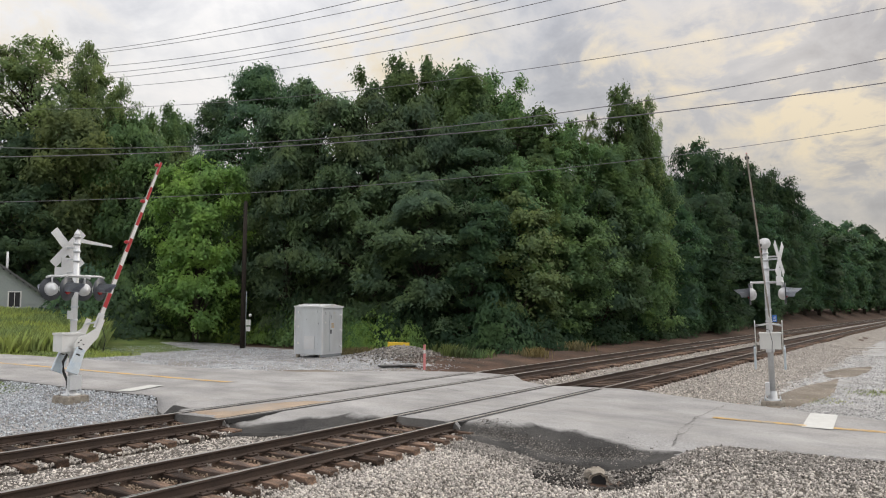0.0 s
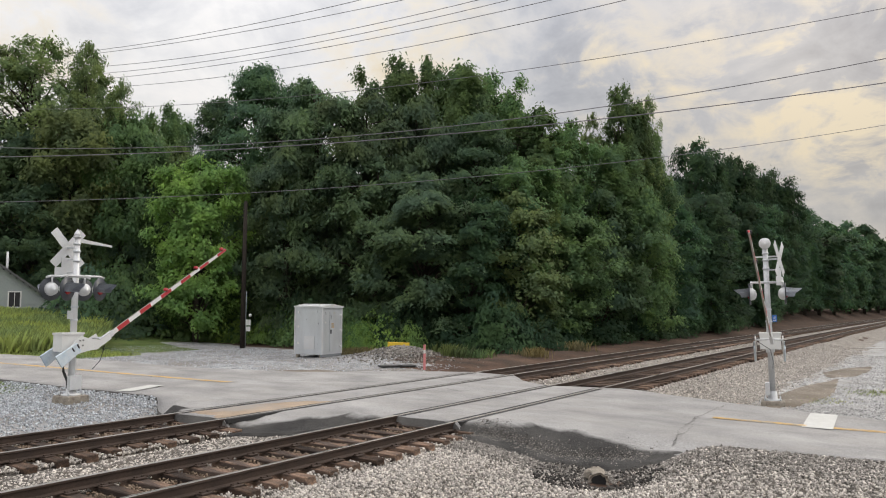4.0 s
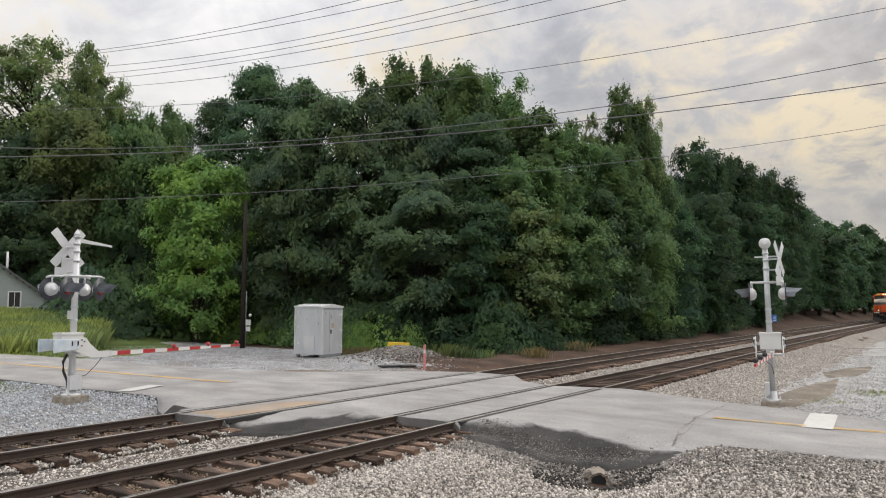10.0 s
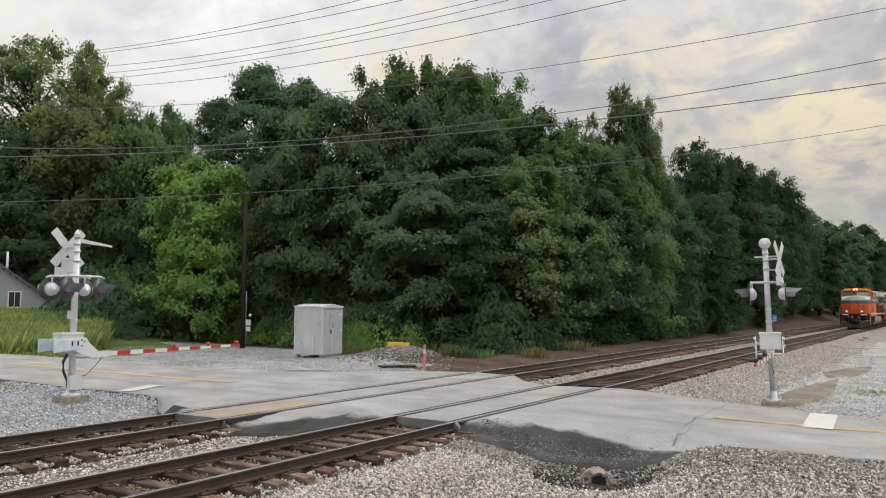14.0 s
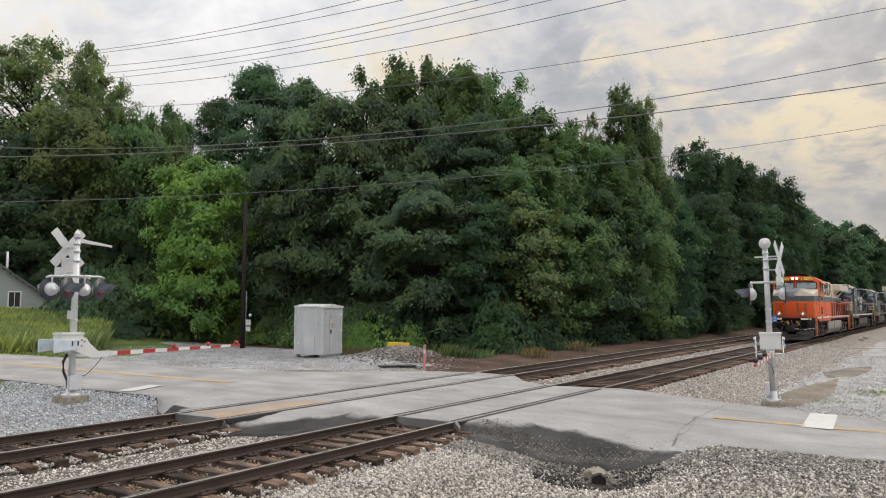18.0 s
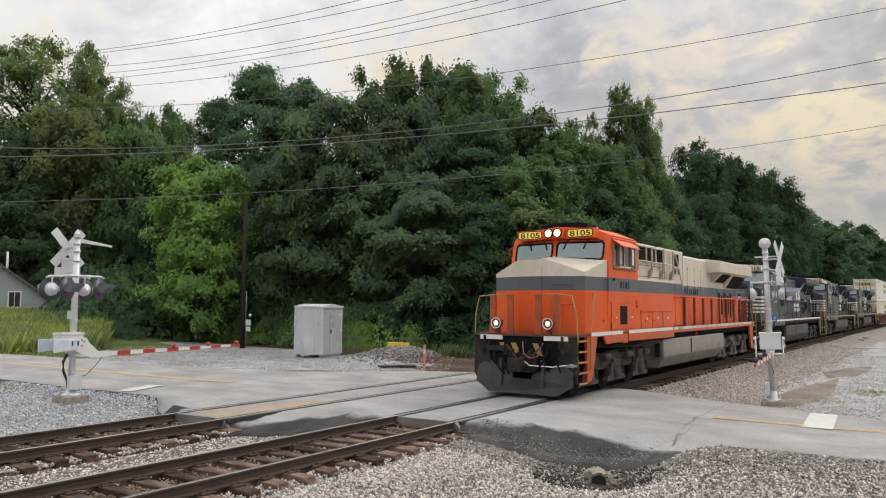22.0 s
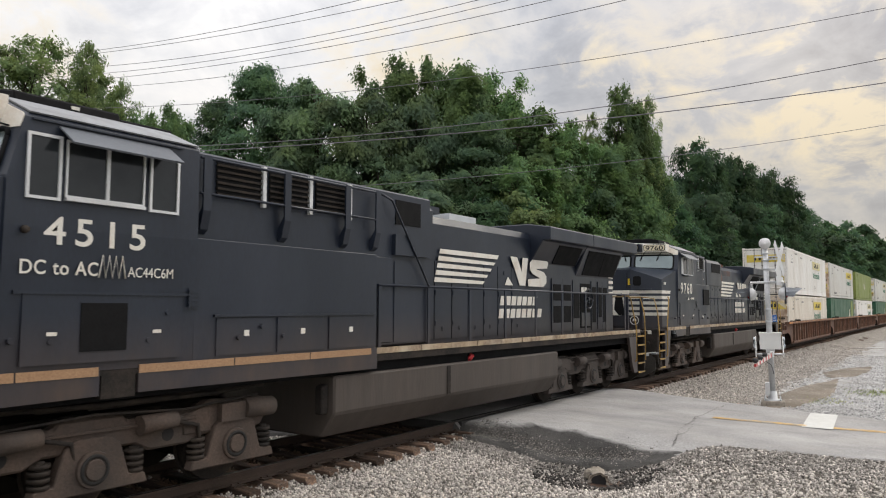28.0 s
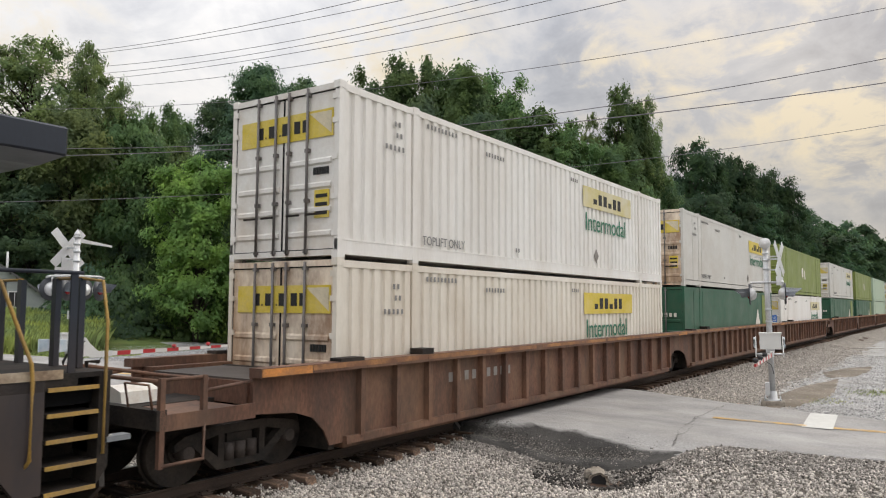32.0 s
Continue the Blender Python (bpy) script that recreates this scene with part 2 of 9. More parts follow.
def B(bm, x0, x1, y0, y1, z0, z1, mi=0):
    """A box between two corners."""
    v = [bm.verts.new((x, y, z)) for x in (x0, x1) for y in (y0, y1) for z in (z0, z1)]
    for f in ((0, 1, 3, 2), (4, 6, 7, 5), (0, 4, 5, 1), (2, 3, 7, 6), (0, 2, 6, 4), (1, 5, 7, 3)):
        bm.faces.new([v[i] for i in f]).material_index = mi
    return bm


def box(x0, x1, y0, y1, z0, z1):
    return B(bmesh.new(), x0, x1, y0, y1, z0, z1)


def P(bm, pts, axis, a, b, mi=0):
    """A prism: a closed outline in the two other axes, drawn along axis from a to b."""
    def at(p, q):
        return {"x": (q, p[0], p[1]), "y": (p[0], q, p[1]), "z": (p[0], p[1], q)}[axis]
    v0 = [bm.verts.new(at(p, a)) for p in pts]
    v1 = [bm.verts.new(at(p, b)) for p in pts]
    n = len(pts)
    fs = [bm.faces.new(v0), bm.faces.new(v1[::-1])]
    for i in range(n):
        fs.append(bm.faces.new((v0[i], v1[i], v1[(i + 1) % n], v0[(i + 1) % n])))
    for f in fs:
        f.material_index = mi
    bmesh.ops.recalc_face_normals(bm, faces=fs)
    return bm


def prism(pts, axis, a, b):
    return P(bmesh.new(), pts, axis, a, b)


def C(bm, p0, p1, r0, r1=None, n=10, mi=0, caps=True):
    """A round bar from p0 to p1."""
    r1 = r0 if r1 is None else r1
    p0, p1 = Vector(p0), Vector(p1)
    q = (p1 - p0).to_track_quat("Z", "Y").to_matrix()
    a, b = [], []
    for i in range(n):
        d = q @ Vector((math.cos(2 * math.pi * i / n), math.sin(2 * math.pi * i / n), 0))
        a.append(bm.verts.new(p0 + d * r0))
        b.append(bm.verts.new(p1 + d * r1))
    fs = [bm.faces.new((a[i], a[(i + 1) % n], b[(i + 1) % n], b[i])) for i in range(n)]
    for f in fs:
        f.smooth = True
    if caps:
        fs += [bm.faces.new(a[::-1]), bm.faces.new(b)]
    for f in fs:
        f.material_index = mi
    return bm


def cyl(p0, p1, r0, r1=None, n=12):
    return C(bmesh.new(), p0, p1, r0, r1, n)


def tube(pts, r, n=6):
    """A bent bar through points."""
    bm = bmesh.new()
    rings = []
    pts = [Vector(p) for p in pts]
    for i, p in enumerate(pts):
        d = (pts[min(i + 1, len(pts) - 1)] - pts[max(i - 1, 0)]).normalized()
        q = d.to_track_quat("Z", "Y").to_matrix()
        rings.append([bm.verts.new(p + q @ Vector((math.cos(2 * math.pi * k / n) * r, math.sin(2 * math.pi * k / n) * r, 0))) for k in range(n)])
    for a, b in zip(rings, rings[1:]):
        for k in range(n):
            bm.faces.new((a[k], a[(k + 1) % n], b[(k + 1) % n], b[k])).smooth = True
    bm.faces.new(rings[0][::-1])
    bm.faces.new(rings[-1])
    bmesh.ops.recalc_face_normals(bm, faces=bm.faces[:])
    return bm


def lathe(profile, p0, axis, n=16):
    """A turned shape: (radius, distance along axis) pairs."""
    bm = bmesh.new()
    q = Vector(axis).to_track_quat("Z", "Y").to_matrix()
    rings = []
    for r, h in profile:
        rings.append([bm.verts.new(Vector(p0) + q @ Vector((r * math.cos(2 * math.pi * k / n), r * math.sin(2 * math.pi * k / n), h))) for k in range(n)])
    for a, b in zip(rings, rings[1:]):
        for k in range(n):
            bm.faces.new((a[k], a[(k + 1) % n], b[(k + 1) % n], b[k])).smooth = True
    bm.faces.new(rings[0][::-1])
    bm.faces.new(rings[-1])
    bmesh.ops.recalc_face_normals(bm, faces=bm.faces[:])
    return bm


def lettering(text, size, thick, material, parent, m, name="lettering", label="", squeeze=1.0, width=0.0, bold=0.0, spread=1.0):
    """Raised writing in the built-in font, lying in the x-y plane of m, from its lower left corner."""
    cu = bpy.data.curves.new(name, "FONT")
    cu.body, cu.size, cu.extrude, cu.offset, cu.space_character = text, size, thick, bold * size, spread
    tmp = bpy.data.objects.new(name + "_tmp", cu)
    scene.collection.objects.link(tmp)
    bpy.context.view_layer.update()
    me = bpy.data.meshes.new_from_object(tmp.evaluated_get(bpy.context.evaluated_depsgraph_get()))
    bpy.data.objects.remove(tmp)
    me.materials.clear()
    me.materials.append(material)
    if width:
        xs_ = [v.co.x for v in me.vertices]
        squeeze = width / (max(xs_) - min(xs_))
    ob = new(name, me)
    ob.parent = parent
    ob.matrix_basis = m @ Matrix.Diagonal((squeeze, 1, 1, 1))
    if label:
        ob["label"] = label
    return ob


# writing on a side that faces -y reads along +x
def side(x, y, z):
    return pose(x, y, z, 90, 0, 0)


# on a face that looks along -x, writing reads along -y
def front(x, y, z):
    return pose(x, y, z, 90, 0, -90)


# ---- the lie of the land ----
Y2 = 4.164                     # centre of the farther track


def bend(x):
    """The tracks turn very slightly towards -y beyond the crossing."""
    return -0.00008 * max(x - 30, 0) ** 2


def sm(a, b, v):
    t = min(1, max(0, (v - a) / (b - a)))
    return t * t * (3 - 2 * t)


def road_c(y):
    return 16.5 - 0.125 * y


def road_z(y):
    return -0.015 - 0.11 * sm(1.5, 9, -y) + 0.15 * sm(8, 24, y)


ROAD_EDGE = ((-60, 20.9, 26.4), (-8.3, 14.35, 19.3), (-6, 14.0, 19.8), (-4.6, 13.3, 19.9), (-3.2, 12.6, 20.4), (-1.4, 12.9, 21.1), (0.9, 12.9, 20.5),
             (2.2, 11.4, 21.4), (3.2, 10.4, 22.7), (5.1, 10.3, 23.0), (6.2, 10.9, 22.4), (8, 11.95, 21.2), (10, 11.75, 19.2), (14, 11.45, 17.8), (60, 6.1, 12.0), (120, -1.4, 4.5))


def road_edges(y):
    for (ya, la, ra), (yb, lb, rb) in zip(ROAD_EDGE, ROAD_EDGE[1:]):
        if ya <= y <= yb:
            k = (y - ya) / (yb - ya)
            return la + (lb - la) * k, ra + (rb - ra) * k
    return ROAD_EDGE[0][1:] if y < 0 else ROAD_EDGE[-1][1:]


def bare_z(x, y):
    """The ground with no road on it."""
    yy = y - bend(x)
    z = -0.45 + 0.03 * noise.noise((x * 0.35, y * 0.35, 1.0)) + 0.05 * noise.noise((x * 0.08, y * 0.08, 4.0))
    bed = sm(-3.4, -1.9, yy) * (1 - sm(Y2 + 1.9, Y2 + 3.2, yy))
    z += bed * 0.17
    # gravel yard beyond the far track, and the rise under the wood
    z += 0.25 * sm(6.5, 9, yy) * (1 - sm(-2, 6, -x)) * 1.0
    z += 1.7 * sm(8.5, 15, yy) * sm(40, 85, x)
    z += 0.26 * sm(4.5, 6.4, -y) * sm(10.0, 13.4, x) * (1 - sm(16, 19, x))
    z += 1.35 * sm(25, 41, y) * (1 - sm(27, 34, x))
    z += 0.55 * math.exp(-((x - 29.0) ** 2 + (y - 13.1) ** 2) / 3.6) + 0.35 * math.exp(-((x - 38) ** 2 + (y - 26) ** 2) / 22.0)
    # shallow hollow by the road on the near side
    return z - 0.20 * math.exp(-((x - 11.9) ** 2 + (y + 4.45) ** 2) / 0.5)


def road_surf(x, y):
    """The road's top, which ramps down to the gravel at its ragged near edge, clear of the rails."""
    l, r = road_edges(y)
    clear = sm(0.80, 1.0, abs(y)) * sm(0.80, 1.0, abs(y - Y2)) * (1 - sm(6.5, 8.5, y)) * (1 - sm(7.5, 9.0, -y))
    wide = 0.35 + 1.25 * sm(0.9, 2.6, abs(y)) * (1 - sm(4.0, 6.0, -y)) * (1 - sm(3.2, 4.5, y))
    k = (1 - sm(-0.05, wide, x - l)) * clear
    return road_z(y) * (1 - k) + min(road_z(y), bare_z(x, y) + 0.03) * k


def ground_z(x, y):
    z = bare_z(x, y)
    l, r = road_edges(y)
    # gravel heaped up to the road's edge away from the rails
    gate = sm(6.8, 8.0, y) + sm(4.9, 5.8, -y)
    w = gate * sm(-1.5, -0.1, x - l) * (1 - sm(0.0, 0.1, x - l))
    z = z * (1 - w) + max(z, road_z(y) - 0.035) * w
    foot = 0.5 - 0.48 * gate
    inside = sm(l - foot, l + 0.1 + 0.3 * gate, x) * (1 - sm(r - 0.1, r + 0.5, x))
    return z * (1 - inside) + min(z, road_surf(x, y) - 0.12) * inside


# ---- ground ----
def spaced(stops):
    out = []
    for (a, b, s) in stops:
        n = max(1, round((b - a) / s))
        out += [a + (b - a) * i / n for i in range(n)]
    return out + [stops[-1][1]]


def sheet(name, xs, ys, zf, materials, pick):
    vs = [(x, y, zf(x, y)) for x in xs for y in ys]
    ny = len(ys)
    fs, mi = [], []
    for i in range(len(xs) - 1):
        for j in range(ny - 1):
            fs.append((i * ny + j, (i + 1) * ny + j, (i + 1) * ny + j + 1, i * ny + j + 1))
            mi.append(pick((xs[i] + xs[i + 1]) / 2, (ys[j] + ys[j + 1]) / 2))
    me = bpy.data.meshes.new(name)
    me.from_pydata(vs, [], fs)
    for m in materials:
        me.materials.append(m)
    me.polygons.foreach_set("material_index", mi)
    me.shade_smooth()
    return new(name, me)


def ground_kind(x, y):
    yy = y - bend(x)
    j = 0.6 * noise.noise((x * 0.5, y * 0.5, 8.0))
    if -2.9 + j * 0.4 < yy < Y2 + 2.7 + j * 0.5:
        return 6 if x > 19.5 else 0
    if (x - 11.9) ** 2 + (y + 4.45) ** 2 < 0.7:
        return 2
    if x > 26.8 + j and Y2 + 2 < yy < 11.9:
        return 2
    if x < 17 and -12 < yy <= -2.9:
        return 0
    if yy <= -2.9:
        if x > 21 and yy > -4.4 + j:
            return 6
        if 22 < x < 70 and y > -40:
            return 5
        return 1 if x < 120 and y > -40 else 3
    if x > 24.5 + 1.2 * j and yy < 8.6 + j + 0.25 * max(0, 30 - x) or (yy > 9 + j and x > 31 + j and y < 40):
        return 2
    l, r = road_edges(y)
    if ((x - 20.3) / 1.9) ** 2 + ((y - 11.3) / 1.4) ** 2 < 1 + 0.4 * j or ((x - 30.0) / 1.8) ** 2 + ((y - 16.0) / 2.0) ** 2 < 1 + 0.5 * j:
        return 4
    if x > l and y < 30 + 3 * j:
        return 3 if y > 25.5 and x < 27 + 2 * j else 1 if x < 31.5 + 2 * j else 2
    if x <= l and y < 13 + j:
        return 1
    return 3


XS = spaced([(-900, -60, 60), (-60, 0, 6), (0, 46, 0.4), (46, 100, 2), (100, 240, 6), (240, 1500, 70)])
YS = spaced([(-900, -60, 60), (-60, -12, 4), (-12, 24, 0.4), (24, 60, 2), (60, 160, 8), (160, 1500, 80)])
tagged(sheet("ground", XS, YS, ground_z, [M["ballast"], M["lot"], M["soil"], M["grass"], M["dirt"], M["yard_gravel"], M["ballast_pale"]], ground_kind),
       "gravel, soil and grass ground beside the railway", "ground", kind="structure")

# ---- road ----
RY = spaced([(-60, -9, 3), (-9, 12, 0.2), (12, 60, 2), (60, 120, 6)])


def build_road():
    bm = bmesh.new()
    rows = []
    for y in RY:
        l, r = road_edges(y)
        l += 0.08 * noise.noise((0.0, y * 1.7, 2.0)) + 0.05 * noise.noise((0.0, y * 6, 2.0))
        r += 0.08 * noise.noise((9.0, y * 1.7, 2.0)) + 0.05 * noise.noise((9.0, y * 6, 2.0))
        z = road_z(y)
        ks = [l - 0.12] + [l + (r - l) * i / 24 for i in range(25)] + [r + 0.12]
        rows.append([bm.verts.new((x, y, (road_surf(x, y) if 0 < i < 26 else z - 0.6) + (0.012 * noise.noise((x * 0.9, y * 0.9, 0)) if abs(y - 2) > 4 else 0))) for i, x in enumerate(ks)])
    for a, b in zip(rows, rows[1:]):
        for i in range(len(a) - 1):
            f = bm.faces.new((a[i], a[i + 1], b[i + 1], b[i]))
            f.smooth = True
            # broken dark edge
            f.material_index = 1 if i in (0, len(a) - 2) else 0
    road = part("road", bm, [M["asphalt"], M["asphalt_new"]])
    tagged(road, "worn grey asphalt road crossing two railway tracks", "road", kind="structure")
    return road


road = build_road()


def strip(name, pts, w, z_up, material, label, seg=0.5, kind="structure", parent=None):
    """A painted band along a line on the road."""
    bm = bmesh.new()
    a, b = Vector(pts[0]), Vector(pts[1])
    n = max(1, int((b - a).length / seg))
    d = (b - a).normalized()
    nrm = Vector((-d.y, d.x))
    rows = []
    for i in range(n + 1):
        c = a + (b - a) * i / n
        rows.append([bm.verts.new((*(c + nrm * s * w / 2), road_z(c.y) + z_up)) for s in (-1, 1)])
    for p, q in zip(rows, rows[1:]):
        bm.faces.new((p[0], p[1], q[1], q[0]))
    bmesh.ops.recalc_face_normals(bm, faces=bm.faces[:])
    ob = part(name, bm, material, parent)
    tagged(ob, label, "road marking", kind=kind)
    return ob


for s in (-0.065, 0.065):
    strip("center_line", ((road_c(9.2) + s, 9.2), (road_c(60) + s, 60)), 0.13, 0.010, M["paint_yellow"], "faded yellow centre line on asphalt")
    strip("center_line", ((road_c(-4.9) + s, -4.9), (road_c(-50) + s, -50)), 0.10, 0.010, M["paint_yellow"], "faded yellow centre line on asphalt")
strip("stop_bar", ((11.98, 9.55), (13.4, 10.14)), 0.5, 0.018, M["paint_white"], "white painted stop bar on asphalt")
strip("stop_bar", ((17.12, -6.98), (19.45, -6.82)), 0.58, 0.014, M["paint_white"], "white painted stop bar on asphalt")


# ---- tracks ----
TX0, TX1 = -30, 330


def rail_mesh(y):
    prof = [(-0.07, -0.17), (0.07, -0.17), (0.07, -0.155), (0.012, -0.135), (0.012, -0.045), (0.036, -0.035), (0.036, -0.006), (0.028, 0.0), (-0.028, 0.0), (-0.036, -0.006), (-0.036, -0.035), (-0.012, -0.045), (-0.012, -0.135), (-0.07, -0.155)]
    bm = bmesh.new()
    xs = spaced([(TX0, 30, 10), (30, TX1, 6)])
    rings = [[bm.verts.new((x, y + bend(x) + p[0], p[1])) for p in prof] for x in xs]
    n = len(prof)
    for a, b in zip(rings, rings[1:]):
        for k in range(n):
            f = bm.faces.new((a[k], a[(k + 1) % n], b[(k + 1) % n], b[k]))
            f.material_index = 1 if k in (6, 7, 8) else 0
    bm.faces.new(rings[0])
    bm.faces.new(rings[-1][::-1])
    bmesh.ops.recalc_face_normals(bm, faces=bm.faces[:])
    return bm


def build_track(yc, label):
    t = thing("railway_track", (0, 0, 0), label, "railway track", "parallel tracks", "structure")
    for s in (-0.755, 0.755):
        part("rail", rail_mesh(yc + s), [M["rail"], M["railtop"]], t)
    rng = random.Random(int(yc * 10) + 3)
    ties = []
    for k in range(3):
        bm = B(bmesh.new(), -0.115, 0.115, -1.3, 1.3, -0.36, -0.175)
        for v in bm.verts:
            v.co += Vector((rng.uniform(-0.012, 0.012), rng.uniform(-0.03, 0.03), rng.uniform(-0.008, 0.008)))
        bmesh.ops.bevel(bm, geom=bm.edges[:], offset=0.012, segments=1, affect="EDGES")
        me = bpy.data.meshes.new("tie")
        bm.to_mesh(me)
        bm.free()
        me.materials.append(M["tie"])
        ties.append(me)
    plate = bpy.data.meshes.new("tie_plate")
    bm = B(B(bmesh.new(), -0.09, 0.09, -0.18, 0.18, -0.176, -0.158), -0.05, 0.05, -0.1, 0.1, -0.16, -0.15)
    for sx in (-0.06, 0.06):
        for sy in (-0.1, 0.1):
            B(bm, sx - 0.015, sx + 0.015, sy - 0.02, sy + 0.02, -0.16, -0.135)
    bm.to_mesh(plate)
    bm.free()
    plate.materials.append(M["rail"])
    x, far = 2.0, bmesh.new()
    road_l = 12.9 if yc < 1 else 10.3
    road_r = 20.6 if yc < 1 else 22.8
    while x < 200:
        x += 0.52 + rng.uniform(-0.03, 0.03)
        if road_l + 0.15 < x < road_r - 0.15:
            continue
        if x < 75:
            tie = new("tie", rng.choice(ties))
            tie.parent = t
            tie.matrix_basis = pose(x, yc + bend(x) + rng.uniform(-0.06, 0.06), rng.uniform(-0.012, 0.006), 0, rng.uniform(-1, 1), rng.uniform(-1.6, 1.6))
            if x < 13.2:
                for s in (-0.755, 0.755):
                    p = new("tie_plate", plate)
                    p.parent = t
                    p.matrix_basis = pose(x, yc + s, 0.002)
        else:
            B(far, x - 0.11, x + 0.11, yc + bend(x) - 1.3, yc + bend(x) + 1.3, -0.3, -0.18)
    part("far_ties", far, M["tie"], t)["kind"] = "stuff"
    # dark rubber strips where the road crosses, standing in for the grooves' shade
    for s in (-0.755, 0.755):
        for o in (-0.095, 0.095):
            part("flangeway", box(road_l + 0.1, road_r - 0.1, yc + s + o - 0.05, yc + s + o + 0.05, -0.1, -0.008), M["rubber"], t)
    return t


build_track(0.0, "near rusty railway track on dark wooden ties in ballast")
build_track(Y2, "far rusty railway track on dark wooden ties in ballast")


# ---- crossing signals ----
M["weight_paint"] = mat("weight_paint", (0.60, 0.67, 0.72), 0.45, 0.1, 0.12, 6, 40, 0.05, second=(0.36, 0.50, 0.62), amount=0.5, dirt=(0.75, 0.77, 0.78), dirt_amt=0.6, dirt_scale=5)
M["disc_grey"] = mat("disc_grey", (0.045, 0.05, 0.06), 0.45, 0, 0.1, 5, 40, 0.03)
M["hood_grey"] = mat("hood_grey", (0.40, 0.43, 0.48), 0.4, 0, 0.15, 5, 40, 0.03)
M["silver_dull"] = mat("silver_dull", (0.56, 0.57, 0.58), 0.5, 0.3, 0.15, 3, 30, 0.06, second=(0.42, 0.42, 0.42), amount=0.5)
M["hood"] = mat("hood", (0.22, 0.235, 0.25), 0.4, 0.2, 0.1, 5, 40, 0.03)


def lamp_unit(sig, x, y, z, face, turn=0.0, reach=0.32, hood="hood"):
    """A round background disc with a hooded red lens; face is +1 or -1 along the local y axis."""
    d = part("signal_lamp", lathe([(0.0, 0.0), (0.30, 0.0), (0.305, 0.015), (0.30, 0.03), (0.0, 0.03)], (x, y, z), (0, face, 0), 24), M["disc_grey"], sig, "dark disc with a hooded red lens")
    part("lamp_body", lathe([(0.0, 0.0), (0.10, 0.02), (0.16, 0.08), (0.18, 0.16), (0.18, 0.18)], (x, y - face * 0.17, z), (0, face, 0), 20), M["silver"], d)
    part("lens", lathe([(0.15, 0.0), (0.14, 0.02), (0.08, 0.05), (0.0, 0.06)], (x, y + face * 0.03, z), (0, face, 0), 20), M["red_lens"], d)
    bm = bmesh.new()
    n = 12
    rows = []
    for k in range(n + 1):
        a = radians(-25 + 230 * k / n)
        c, s_ = math.cos(a), math.sin(a)
        ln = reach * (0.55 + 0.45 * max(0.0, s_))
        rows.append([bm.verts.new((x + c * r, y + face * q, z + s_ * r - 0.12 * (q - 0.03) * 0.6)) for r, q in ((0.17, 0.03), (0.165, ln))])
    for a, b in zip(rows, rows[1:]):
        bm.faces.new((a[0], b[0], b[1], a[1])).smooth = True
    bmesh.ops.solidify(bm, geom=bm.faces[:], thickness=0.008)
    part("hood", bm, M[hood], d)
    # aimed down the road: turned about its own hanger
    d.matrix_basis = pose(x, y, 0) @ pose(0, 0, 0, 0, 0, turn) @ pose(-x, -y, 0)
    return d


def blade(sig, parent, cx, y, cz, ang, ln=1.22, w=0.23):
    c, s_ = math.cos(ang), math.sin(ang)
    pts = [(cx + c * a - s_ * b, cz + s_ * a + c * b) for a, b in ((-ln / 2, -w / 2), (ln / 2, -w / 2), (ln / 2, w / 2), (-ln / 2, w / 2))]
    return part("blade", prism(pts, "y", y - 0.004, y + 0.004), M["silver"], parent)


ARMS = []
M["arm_edge"] = mat("arm_edge", (0.30, 0.275, 0.24), 0.7, 0, 0.2, 4, 40, 0.1)
arm_pivot = (0.05, -0.20, 1.36)


